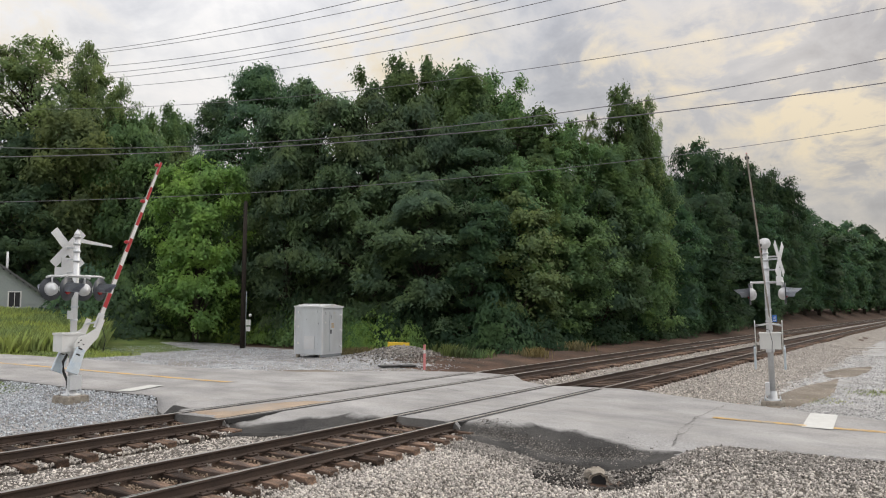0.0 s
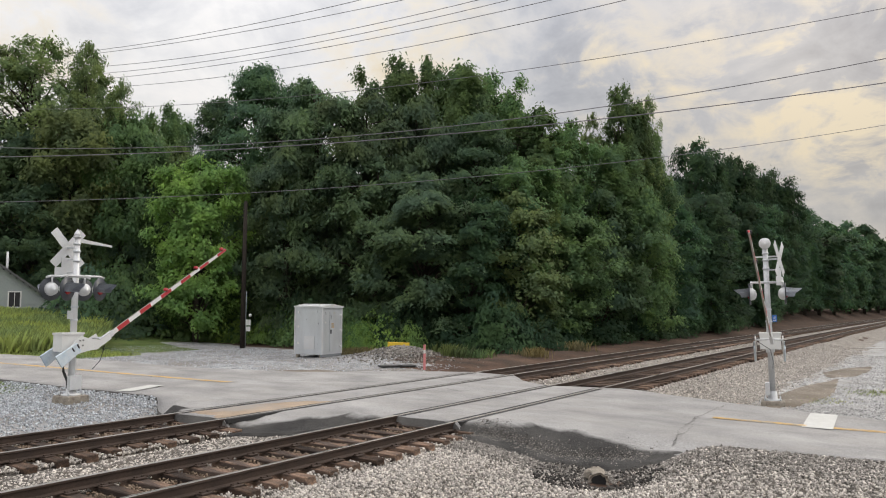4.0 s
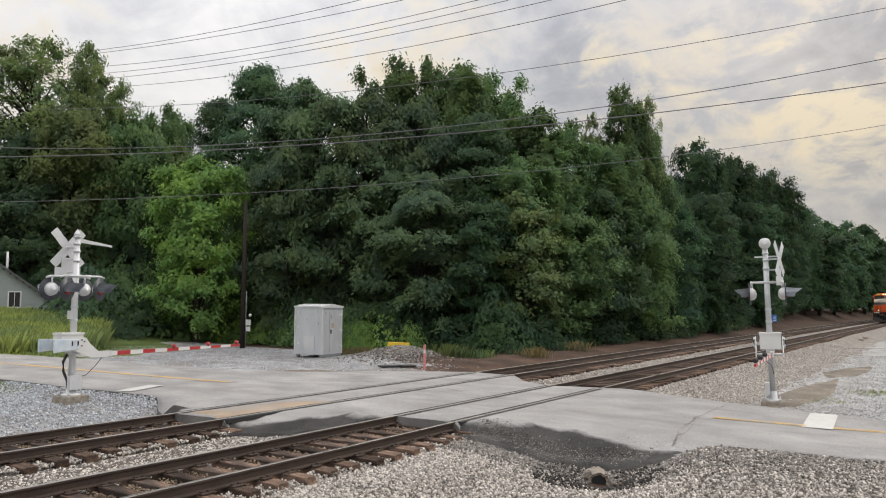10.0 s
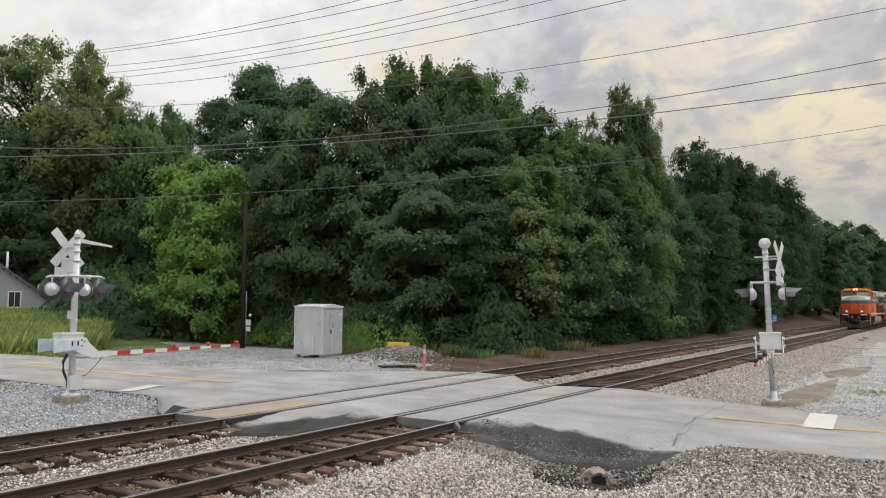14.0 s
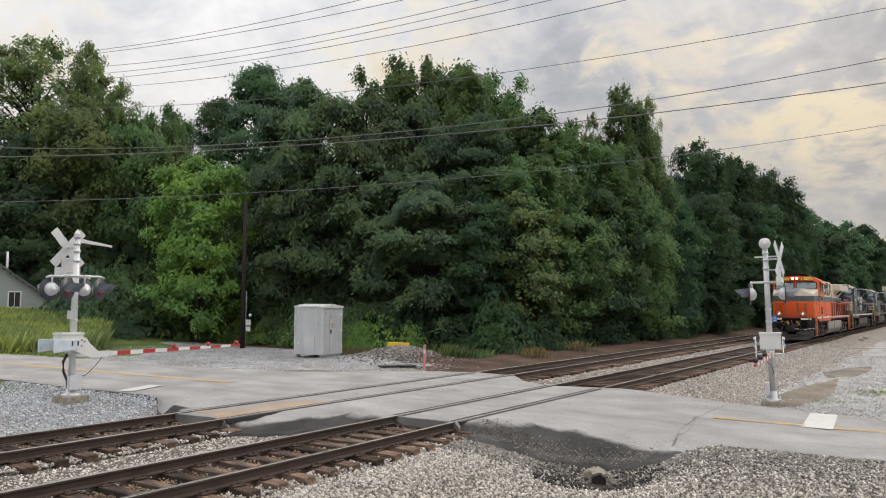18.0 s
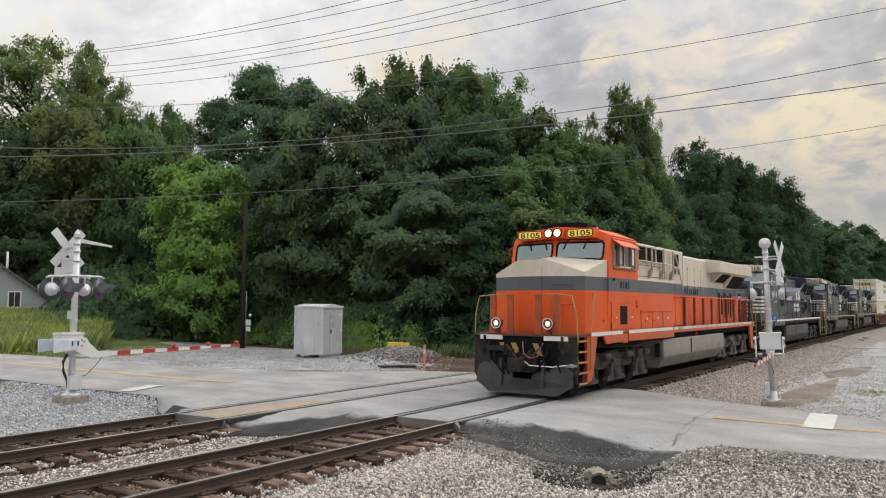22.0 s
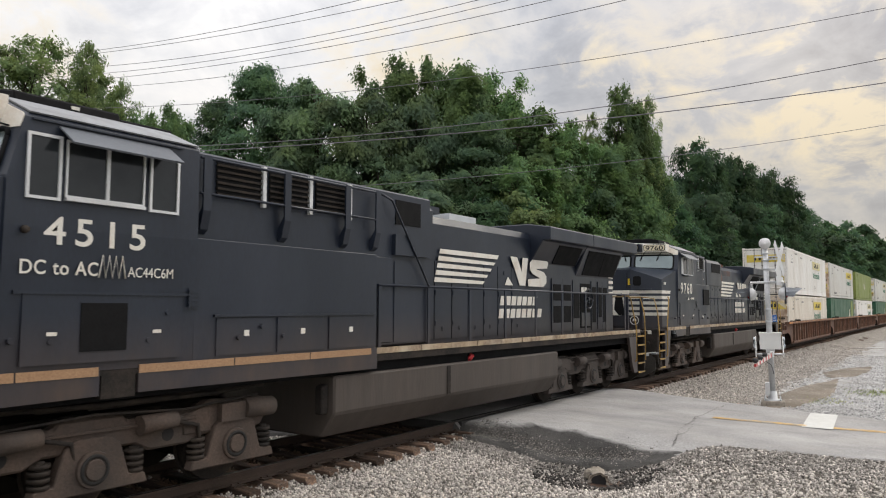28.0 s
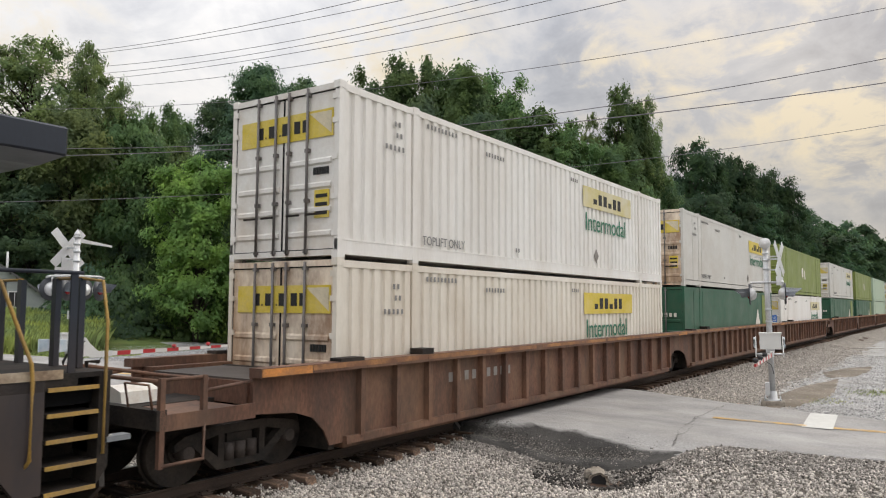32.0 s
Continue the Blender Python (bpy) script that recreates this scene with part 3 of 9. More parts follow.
def signal(at, base_z, label, blue, road_side, arm_y):
    S = thing("crossing_signal", at, label, "crossing signal", "signals at the crossing")
    # mast, base, junction box
    part("mast", cyl((0, 0, base_z + 0.25), (0, 0, 4.15), 0.085, 0.075, 18), M["silver_dull" if road_side else "silver"], S)
    part("base_flange", lathe([(0.0, 0), (0.24, 0), (0.24, 0.04), (0.13, 0.05), (0.12, 0.28), (0.0, 0.28)], (0, 0, base_z + 0.06), (0, 0, 1), 16), M["silver_dull" if road_side else "silver"], S)
    part("footing", prism([(-0.36, base_z - 0.35), (0.36, base_z - 0.35), (0.30, base_z + 0.07), (-0.30, base_z + 0.07)], "y", -0.32, 0.32), M["concrete"], S, "tapered concrete footing", bevel=0.02)
    for sx in (-0.2, 0.2):
        for sy in (-0.2, 0.2):
            part("anchor_bolt", cyl((sx, sy, base_z + 0.05), (sx, sy, base_z + 0.18), 0.02, 0.02, 6), M["galv"], S)
    part("junction_box", box(-0.16, 0.16, -0.19, -0.06, base_z + 0.22, base_z + 0.58), M["silver"], S, bevel=0.02)
    part("conduit", tube([(-0.13, 0.02, 1.1), (-0.22, 0.05, 0.9), (-0.20, 0.05, 0.65), (-0.1, 0.03, 0.4), (-0.09, 0.02, 0.2)], 0.035, 8), M["rubber"], S)
    part("small_box", box(-0.16, -0.09, -0.08, 0.06, 2.0, 2.22), M["silver"], S, bevel=0.01)
    for z in (1.95, 2.3, 3.1, 3.5, 3.75, 3.95):
        part("clamp", cyl((0, 0, z), (0, 0, z + 0.05), 0.095, 0.095, 16), M["galv"], S)
    # bell on top
    part("mast_cap", lathe([(0.0, 0.0), (0.10, 0.0), (0.10, 0.04), (0.0, 0.10)], (0, 0, 4.14), (0, 0, 1), 16), M["silver"], S)
    part("bell", lathe([(0.0, 0.0), (0.08, 0.01), (0.15, 0.05), (0.165, 0.09), (0.155, 0.11), (0.05, 0.13), (0.0, 0.15)], (0, 0.0, 4.27), (0, -1, 0) if not road_side else (1, 0, 0), 22) if road_side else lathe([(0.0, 0.0), (0.10, 0.0), (0.10, 0.06), (0.0, 0.2)], (0, 0, 4.18), (0, 0, 1), 4), M["silver"], S)
    # sign: two crossed blades and a smaller plate, facing away from the tracks
    cb = part("crossbuck", box(-0.05, 0.05, 0.09, 0.36, 3.86, 3.90), M["galv"], S, "crossed silver blades seen from behind")
    if road_side:
        cb.matrix_basis = pose(0, 0, -0.08, 0, 0, -16)
    blade(S, cb, 0.0, 0.38, 3.88, radians(48))
    blade(S, cb, 0.0, 0.39, 3.88, radians(-48))
    part("track_plate", prism([(-0.36, 3.10), (0.36, 3.10), (0.36, 3.36), (0.18, 3.36), (0.18, 3.62), (-0.18, 3.62), (-0.18, 3.36), (-0.36, 3.36)], "y", 0.36, 0.37), M["silver"], cb)
    for z in (3.2, 3.55):
        part("sign_bracket", box(-0.02, 0.02, 0.08, 0.37, z, z + 0.03), M["galv"], cb)
    # cross bars with four lamps
    lz, lamp_y = 2.78, 0.46 if road_side else 0.34
    yb_ = lamp_y - 0.04
    part("lamp_bar", tube([(-0.62, yb_, lz + 0.30), (-0.5, yb_, lz + 0.34), (0.5, yb_, lz + 0.34), (0.62, yb_, lz + 0.30)], 0.028, 8), M["silver"], S)
    part("lamp_bar", tube([(-0.62, -yb_, lz + 0.30), (-0.5, -yb_, lz + 0.34), (0.5, -yb_, lz + 0.34), (0.62, -yb_, lz + 0.30)], 0.028, 8), M["silver"], S)
    part("cross_arm", tube([(0, -lamp_y, lz + 0.34), (0, lamp_y, lz + 0.34)], 0.035, 8), M["silver"], S)
    for sx in (-0.46, 0.46):
        for f in (-1, 1):
            lamp_unit(S, sx, f * lamp_y, lz, f, 24 if not road_side and f < 0 else 0, *((0.46, "hood_grey") if road_side else (0.46, "hood_grey")))
            part("lamp_hanger", cyl((sx, f * (lamp_y - 0.04), lz + 0.16), (sx, f * (lamp_y - 0.04), lz + 0.34), 0.025, 0.025, 8), M["silver"], S)
    if road_side:
        part("top_bar", box(-0.03, 0.03, -0.3, 0.42, 3.86, 3.90), M["silver"], S)
    else:
        part("top_bar", prism([(0.0, 4.02), (0.0, 4.13), (1.0, 4.0), (1.0, 3.95)], "y", -0.05, -0.03), M["silver"], S)
    # gate mechanism
    part("mechanism", box(-0.42, 0.18, -0.27 if road_side else -0.17, 0.30 if road_side else 0.20, 1.17, 1.60), M["white"], S, "silver gate mechanism housing", bevel=0.03)
    part("mechanism_lid", box(-0.44, 0.20, -0.29 if road_side else -0.19, 0.32 if road_side else 0.22, 1.60, 1.65), M["white"], S, bevel=0.015)
    part("mechanism_bracket", box(-0.14, 0.14, -0.12, 0.12, 1.08, 1.18), M["silver"], S)
    # gate arm, which turns about the shaft: counterweights, bracket, striped arm
    A = part("gate_arm", cyl((0, -0.09, 0), (0, 0.50, 0), 0.06, 0.06, 14), M["silver"], S, "red and white striped gate arm")
    A.matrix_basis = pose(*arm_pivot)
    ya_, yc_ = (-0.08, 0.49) if not road_side else (-0.18, 0.54)
    for y in (ya_, yc_):
        part("support_plate", prism([(-0.30, -0.14), (0.05, -0.26), (0.30, -0.38), (0.80, -0.38), (0.80, -0.24), (0.50, -0.22), (0.24, 0.0), (0.12, 0.16), (-0.1, 0.18), (-0.30, 0.10)], "y", y - 0.012, y + 0.012), M["white"], A)
        for bx, bz in ((-0.1, 0.05), (0.0, -0.05), (0.08, 0.06), (0.0, 0.1)):
            part("bolt", cyl((bx, y - 0.03, bz), (bx, y + 0.03, bz), 0.018, 0.018, 6), M["black"], A)
    for y in (ya_ - 0.04, yc_ + 0.04):
        cw = part("counterweight", prism([(-0.78, -0.20), (-0.12, -0.14), (-0.12, 0.12), (-0.78, 0.14)], "y", y - 0.03, y + 0.03), M["weight_paint"], A, bevel=0.012)
        for k in range(2):
            part("weight_slot", box(-0.32 + 0.16 * k, -0.28 + 0.16 * k, y - 0.034, y + 0.034, -0.04, 0.08), M["black"], cw)
    n, x0, ln = 12, 0.72, 4.98

    def lean(b_):
        # the arm swings a little out of square with its shaft
        for v in b_.verts:
            v.co.y += (0.38 * (1 - (v.co.x - x0) / ln)) if road_side else 0.0
        return b_

    for k in range(n):
        a, b = x0 + ln * k / n, x0 + ln * (k + 1) / n
        ha, hb = 0.062 - 0.028 * k / n, 0.062 - 0.028 * (k + 1) / n
        bm = bmesh.new()
        P(bm, [(a, -ha - 0.30), (b, -hb - 0.30), (b, hb - 0.30), (a, ha - 0.30)], "y", arm_y - 0.02, arm_y + 0.02)
        for sg in (-1, 1):
            part("arm_edge", lean(prism([(a, sg * ha - 0.30), (b, sg * hb - 0.30), (b, sg * (hb + 0.006) - 0.30), (a, sg * (ha + 0.006) - 0.30)], "y", arm_y - 0.021, arm_y + 0.021)), M["arm_edge"], A)
        part("arm_stripe", lean(bm), M["red"] if (k % 2 == 1) else M["white"], A)
    part("arm_socket", lean(box(0.55, 0.95, arm_y - 0.04, arm_y + 0.04, -0.375, -0.225)), M["silver"], A, bevel=0.01)
    part("cross_brace", tube([(0.66, ya_, -0.30), (0.72, arm_y + (0.38 if road_side else 0.0), -0.30), (0.66, yc_, -0.30)], 0.03, 6), M["silver"], A)
    for x in (3.05, 4.35, 5.55):
        lp = part("arm_lamp", lean(lathe([(0.0, 0), (0.045, 0.0), (0.055, 0.05), (0.04, 0.11), (0.0, 0.12)], (x, arm_y - 0.06, -0.20), (0, 1, 0), 12)), M["black" if road_side else "red"], A)
        part("lamp_foot", lean(box(x - 0.03, x + 0.03, arm_y - 0.03, arm_y + 0.03, -0.27, -0.23)), M["black"], lp)
    part("lamp_cable", tube([(0.7, arm_y, -0.36), (0.64, 0.2, -0.60), (0.4, 0.26, -0.85), (0.1, 0.24, -0.90)], 0.009, 5), M["black"], A)
    if blue:
        part("notice_plate", box(0.09, 0.10, 0.10, 0.22, 1.96, 2.16), mat("blue_plate", (0.05, 0.17, 0.50), 0.5, 0, 0.1, 5, 40, 0.02), S, "small blue notice plate with plain bars")
        for k in range(3):
            part("notice_bar", box(0.1005, 0.104, 0.12, 0.20, 1.99 + 0.05 * k, 2.005 + 0.05 * k), M["white"], S)
    ARMS.append((A, 1))
    return S


signal(pose(10.53, 9.62, 0, 0, 0, 4.57), -0.04, "silver crossing signal with crossed blades, red lamps and a gate", False, False, 0.02)
signal(pose(23.34, -4.99, -0.05, -1.3, 0, 0) @ pose(0, 0, 0.05, 0, 0, 190.76), -0.38, "silver crossing signal with a bell, lamps and a gate", True, True, -0.14)


# ---- things beside the crossing ----
def cabinet():
    x, y, a = 27.05, 16.75, 10
    z = ground_z(x, y)
    S = thing("signal_cabinet", pose(x, y, z + 0.16, 0, 0, a), "silver metal signal equipment cabinet on a gravel yard", "equipment cabinet")
    w, d, h = 0.86, 0.80, 2.30
    part("body", box(-w, w, -d, d, 0.0, h), M["galv"], S, bevel=0.01)
    bm = bmesh.new()
    P(bm, [(-w - 0.06, h), (w + 0.06, h), (w + 0.06, h + 0.05), (0, h + 0.16), (-w - 0.06, h + 0.05)], "y", -d - 0.06, d + 0.06)
    part("roof", bm, M["silver"], S)
    door = part("door", box(-0.25, 0.60, -d - 0.03, -d - 0.002, 0.12, h - 0.22), M["galv"], S, "flat metal door with lock", bevel=0.008)
    part("door_handle", box(-0.2, -0.14, -d - 0.07, -d - 0.03, 1.0, 1.2), M["tr_dark"] if "tr_dark" in M else M["black"], door)
    part("notice", box(-0.12, 0.1, -d - 0.036, -d - 0.031, 1.28, 1.52), M["paint_yellow"], door)
    part("notice", box(0.05, 0.2, -d - 0.036, -d - 0.031, 1.98, 2.06), M["paint_white"], door)
    for zz in (0.4, 1.1, 1.8):
        part("hinge", box(0.59, 0.65, -d - 0.05, -d - 0.0, zz, zz + 0.12), M["silver"], door)
    part("vent", box(-w - 0.02, -w - 0.002, -0.35, 0.25, 0.25, 0.9), M["silver"], S)
    part("panel", box(-w - 0.015, -w - 0.002, -0.6, 0.5, 1.05, h - 0.2), M["galv"], S)
    for sx in (-1, 1):
        for sy in (-1, 1):
            part("corner_trim", box(sx * w - 0.03, sx * w + 0.03, sy * d - 0.03, sy * d + 0.03, 0.0, h), M["silver"], S)
            part("foot", box(sx * (w - 0.12) - 0.08, sx * (w - 0.12) + 0.08, sy * (d - 0.12) - 0.08, sy * (d - 0.12) + 0.08, -0.3, 0.0), M["concrete"], S)
    part("door", box(-0.80, -0.30, -d - 0.022, -d - 0.002, 0.12, h - 0.22), M["galv"], S, "narrow metal panel beside the door", bevel=0.008)
    part("roof_trim", box(-w - 0.07, w + 0.07, -d - 0.075, -d - 0.055, h - 0.03, h + 0.05), M["silver"], S)
    part("skid", box(-w, w, -d, -d + 0.12, -0.12, 0.0), M["hood"], S)
    for zz in (0.5, 1.3, 2.0):
        part("latch", box(-w - 0.05, -w - 0.01, 0.55, 0.62, zz, zz + 0.1), M["white"], S)
    for sy in (-0.6, 0.6):
        part("lifting_eye", cyl((-w + 0.05, sy, h + 0.03), (-w + 0.05, sy, h + 0.14), 0.03, 0.03, 8), M["silver"], S)
    for k, (px_, pz) in enumerate(((-0.65, 1.55), (0.74, 1.9), (0.74, 1.15), (0.74, 0.35))):
        part("vent_cap", lathe([(0.0, 0), (0.06, 0.0), (0.05, 0.05), (0.0, 0.06)], (px_, -d, pz), (0, -1, 0), 10), M["white"], S)
    return S


cabinet()


def service_pole():
    x, y = 29.6, 25.4
    z = ground_z(x, y)
    S = thing("service_pole", (x, y, z), "thin dark wooden service pole with white meter boxes", "utility pole")
    part("post", cyl((0, 0, -0.4), (0, 0, 8.6 - z), 0.15, 0.11, 12), M["wood_pole"], S)
    part("conduit", cyl((0.12, -0.12, -0.2), (0.12, -0.12, 3.2 - z), 0.025, 0.025, 8), M["hood"], S)
    part("meter_box", box(0.06, 0.30, -0.34, -0.18, 1.35, 1.7), M["white"], S, bevel=0.01)
    part("meter", lathe([(0.0, 0), (0.09, 0), (0.09, 0.08), (0.0, 0.12)], (0.24, -0.32, 1.95), (0, -1, 0), 12), M["white"], S)
    part("switch_box", box(0.08, 0.28, -0.34, -0.2, 1.0, 1.28), M["white"], S, bevel=0.01)
    return S


service_pole()


def marker_stake():
    x, y = 24.36, 8.26
    S = thing("marker_stake", (x, y, ground_z(x, y)), "slim white stake with a pink top", "marker stake")
    part("post", box(-0.03, 0.03, -0.03, 0.03, -0.2, 1.05), M["paint_white"], S)
    pink = mat("pink", (0.62, 0.22, 0.22), 0.6, 0, 0.1, 5, 40, 0.02)
    part("pink_band", box(-0.034, 0.034, -0.034, 0.034, 0.85, 1.06), pink, S)
    part("pink_band", box(-0.034, 0.034, -0.034, 0.034, 0.05, 0.7), pink, S)
    return S


marker_stake()


def yellow_block():
    x, y = 29.9, 13.9
    S = thing("parking_block", pose(x, y, ground_z(x, y) + 0.06, 0, 2, -52), "bright yellow block lying on a rubble heap", "barrier block")
    part("body", prism([(-0.16, 0.0), (0.16, 0.0), (0.11, 0.28), (-0.11, 0.28)], "x", -0.55, 0.55), M["yellow"], S, bevel=0.02)
    for k in (-0.35, 0.35):
        part("socket", box(k - 0.05, k + 0.05, -0.06, 0.06, 0.275, 0.29), M["ink"] if "ink" in M else M["black"], S)
    return S


yellow_block()


def culvert():
    S = thing("culvert_pipe", pose(12.12, -4.25, -0.56, 0, 0, -62) @ Matrix.Scale(0.7, 4), "broken pale concrete culvert mouth half buried in gravel", "culvert")
    bm = bmesh.new()
    n = 14
    rows = []
    for k in range(n + 1):
        a = radians(-20 + 220 * k / n)
        rr = 0.25 + 0.03 * noise.noise((k * 0.9, 0, 3))
        rows.append([bm.verts.new((math.cos(a) * r, q + 0.06 * noise.noise((k * 1.3, q, 5)), math.sin(a) * r * 0.85)) for r, q in ((rr, -0.25), (rr, 0.5), (rr - 0.07, 0.5), (rr - 0.07, -0.22))])
    for a, b in zip(rows, rows[1:]):
        for i in range(4):
            bm.faces.new((a[i], a[(i + 1) % 4], b[(i + 1) % 4], b[i]))
    bmesh.ops.recalc_face_normals(bm, faces=bm.faces[:])
    part("pipe", bm, M["concrete"], S, smooth=True)
    # black plate across the mouth stands in for the dark within the pipe
    part("pipe_inside", box(-0.19, 0.19, -0.17, -0.13, -0.14, 0.17), M["black"], S)
    bm = bmesh.new()
    P(bm, [(-0.34, 0.05), (-0.2, 0.02), (-0.12, 0.18), (-0.2, 0.26), (-0.32, 0.2)], "y", -0.12, 0.12)
    part("broken_slab", bm, M["concrete"], S, bevel=0.03)
    return S


culvert()


def house():
    x, y = 22.4, 39.4
    z = ground_z(x, y)
    S = thing("house", pose(x, y, z - 1.6, 0, 0, -26), "grey clapboard house with a white-framed window behind tall grass", "house")
    wall_m = mat("clapboard", (0.33, 0.36, 0.35), 0.7, 0, 0.08, 1, 20, 0.05)
    body = part("wall", prism([(-5.0, 0.0), (3.4, 0.0), (3.4, 2.5), (-0.8, 5.6), (-5.0, 2.5)], "y", 0.0, 9.0), wall_m, S)
    for k in range(20):
        zz = 0.15 + k * 0.27
        half = 4.2 if zz < 2.5 else max(0.1, 4.2 * (5.6 - zz) / 3.1)
        part("clapboard", prism([(-0.03, zz), (-0.003, zz), (-0.003, zz + 0.26)], "x", -0.8 - half, -0.8 + half), wall_m, body)
    roof_m = mat("shingle", (0.12, 0.12, 0.12), 0.9, 0, 0.2, 3, 30, 0.4)
    part("roof", prism([(-5.5, 2.2), (-0.8, 5.7), (3.9, 2.2), (3.9, 2.35), (-0.8, 5.86), (-5.5, 2.35)], "y", -0.35, 9.3), roof_m, S)
    w = part("window", box(0.4, 1.0, -0.05, -0.034, 2.7, 3.6), M["tr_sidewin"] if "tr_sidewin" in M else M["black"], S)
    for a, b, c, d_ in ((0.32, 0.4, 2.62, 3.68), (1.0, 1.08, 2.62, 3.68), (0.4, 1.0, 2.62, 2.7), (0.4, 1.0, 3.6, 3.68), (0.68, 0.72, 2.7, 3.6)):
        part("window_frame", box(a, b, -0.08, -0.03, c, d_), M["white"], w)
    part("vent_pipe", cyl((0.2, 1.0, 4.4), (0.2, 1.0, 6.2), 0.07, 0.07, 10), M["white"], S)
    return S


house()


# ---- overhead wires ----
def wire(a, b, r, sag, label):
    """A line hung between two points and on past both, with its sag amid the span."""
    a, b = Vector(a), Vector(b)
    pts = []
    for i in range(41):
        k = -0.45 + 1.9 * i / 40
        q = a.lerp(b, k)
        q.z -= 4 * sag * k * (1 - k)
        pts.append(q)
    tagged(part("power_line", tube(pts, r, 5), M["wire"]), label, "power line", "overhead lines")


# two ends that lie in view, thickness, sag
WIRES = (
    ((35.4, 53.0, 25.04), (33.9, 20.2, 21.42), 0.021, 0.31),
    ((35.5, 52.9, 24.79), (35.4, 18.1, 21.43), 0.021, 0.31),
    ((35.9, 52.5, 23.63), (37.9, 14.5, 21.38), 0.021, 0.60),
    ((36.1, 52.3, 23.02), (39.0, 12.8, 21.39), 0.021, 0.60),
    ((36.1, 52.4, 22.52), (39.6, 10.1, 20.99), 0.021, 0.58),
    ((37.2, 50.9, 21.87), (39.3, 5.5, 19.74), 0.021, 0.74),
    ((19.7, 34.9, 13.47), (29.7, -7.9, 12.96), 0.013, 1.04),
    ((16.1, 26.6, 9.15), (34.4, -7.6, 11.53), 0.021, 0.65),
    ((19.6, 21.4, 9.59), (30.9, -7.8, 11.50), 0.017, 0.68),
    ((16.3, 26.6, 7.07), (46.1, -6.9, 12.30), 0.014, 0.81),
)
for a, b, r, sag in WIRES:
    wire(a, b, r, sag, "dark overhead power line across the sky")


# ---- train: materials ----
M["tr_orange"] = mat("tr_orange", (0.74, 0.096, 0.004), 0.5, 0, 0.07, 0.8, 30, 0.03, dirt=(0.36, 0.06, 0.02), dirt_amt=0.3, dirt_scale=1.2, stretch=(1, 1, 0.35), dust=((0.30, 0.075, 0.03), 1.35, 1.95))
M["tr_grey"] = mat("tr_grey", (0.088, 0.098, 0.115), 0.5, 0, 0.1, 0.8, 30, 0.03)
M["tr_cream"] = mat("tr_cream", (0.62, 0.555, 0.45), 0.5, 0, 0.06, 0.8, 30, 0.03, dirt=(0.40, 0.32, 0.23), dirt_amt=0.35, dirt_scale=1.4, stretch=(1.3, 1, 0.3))
M["stanchion_worn"] = mat("stanchion_worn", (0.36, 0.30, 0.22), 0.7, 0, 0.2, 2, 40, 0.1, dirt=(0.16, 0.09, 0.05), dirt_amt=0.8, dirt_scale=3)
M["seam_brown"] = mat("seam_brown", (0.13, 0.085, 0.055), 0.8, 0, 0.3, 3, 40, 0.1)
M["tr_black"] = mat("tr_black", (0.0105, 0.0155, 0.028), 0.40, 0, 0.16, 0.8, 30, 0.04, dirt=(0.034, 0.043, 0.060), dirt_amt=0.3, dirt_scale=0.9, stretch=(1, 1, 0.4), dust=((0.085, 0.058, 0.043), 1.45, 2.30))
M["tr_under"] = mat("tr_under", (0.024, 0.021, 0.019), 0.85, 0, 0.35, 1.5, 30, 0.25, dirt=(0.085, 0.065, 0.05), dirt_amt=0.5)
M["tr_truck"] = mat("tr_truck", (0.060, 0.046, 0.039), 0.8, 0, 0.3, 1.5, 30, 0.25, dirt=(0.034, 0.028, 0.024), dirt_amt=0.85, dirt_scale=1.4, dirt_at=0.4)
M["tr_tank_a"] = mat("tr_tank_a", (0.29, 0.27, 0.25), 0.7, 0, 0.15, 0.8, 20, 0.1, second=(0.25, 0.225, 0.20), amount=0.6, dirt=(0.10, 0.075, 0.062), dirt_amt=0.9, dirt_scale=2.6, stretch=(1, 1, 0.8), dirt_at=0.53, dust=((0.085, 0.062, 0.048), 0.45, 1.05))
M["tr_tank_b"] = mat("tr_tank_b", (0.068, 0.055, 0.047), 0.75, 0, 0.2, 0.8, 20, 0.1, second=(0.05, 0.042, 0.037), amount=0.6, dirt=(0.085, 0.07, 0.058), dirt_amt=0.5, stretch=(1.4, 1, 0.12), dust=((0.05, 0.038, 0.03), 0.40, 0.85))
M["tr_white"] = mat("tr_white", (0.76, 0.73, 0.66), 0.6, 0, 0.08, 2, 40, 0.05, dirt=(0.42, 0.29, 0.18), dirt_amt=0.55, dirt_scale=2, dirt_at=0.48)
M["tr_whiteworn"] = mat("tr_whiteworn", (0.66, 0.61, 0.54), 0.6, 0, 0.08, 2, 40, 0.05, dirt=(0.24, 0.13, 0.09), dirt_amt=0.85, dirt_scale=2.2, dirt_at=0.42)
M["tr_rustline"] = mat("tr_rustline", (0.40, 0.24, 0.13), 0.7, 0, 0.25, 2, 40, 0.05, dirt=(0.16, 0.09, 0.05), dirt_amt=0.6)
M["tr_glass"] = mat("tr_glass", (0.21, 0.25, 0.255), 0.10, 0.7, 0.05, 2, 10, 0.0)
M["tr_dark"] = mat("tr_dark", (0.007, 0.007, 0.0075), 0.9, 0, 0.2, 5, 30, 0.1)
M["tr_sidewin"] = mat("tr_sidewin", (0.02, 0.023, 0.025), 0.08, 0, 0.1, 2, 10, 0.0)
M["lamp_on"] = mat("lamp_on", (0.2, 0.18, 0.15), 0.2, 0, 0.02, 5, 50, 0, emit=(1.0, 0.74, 0.40), power=2.2)
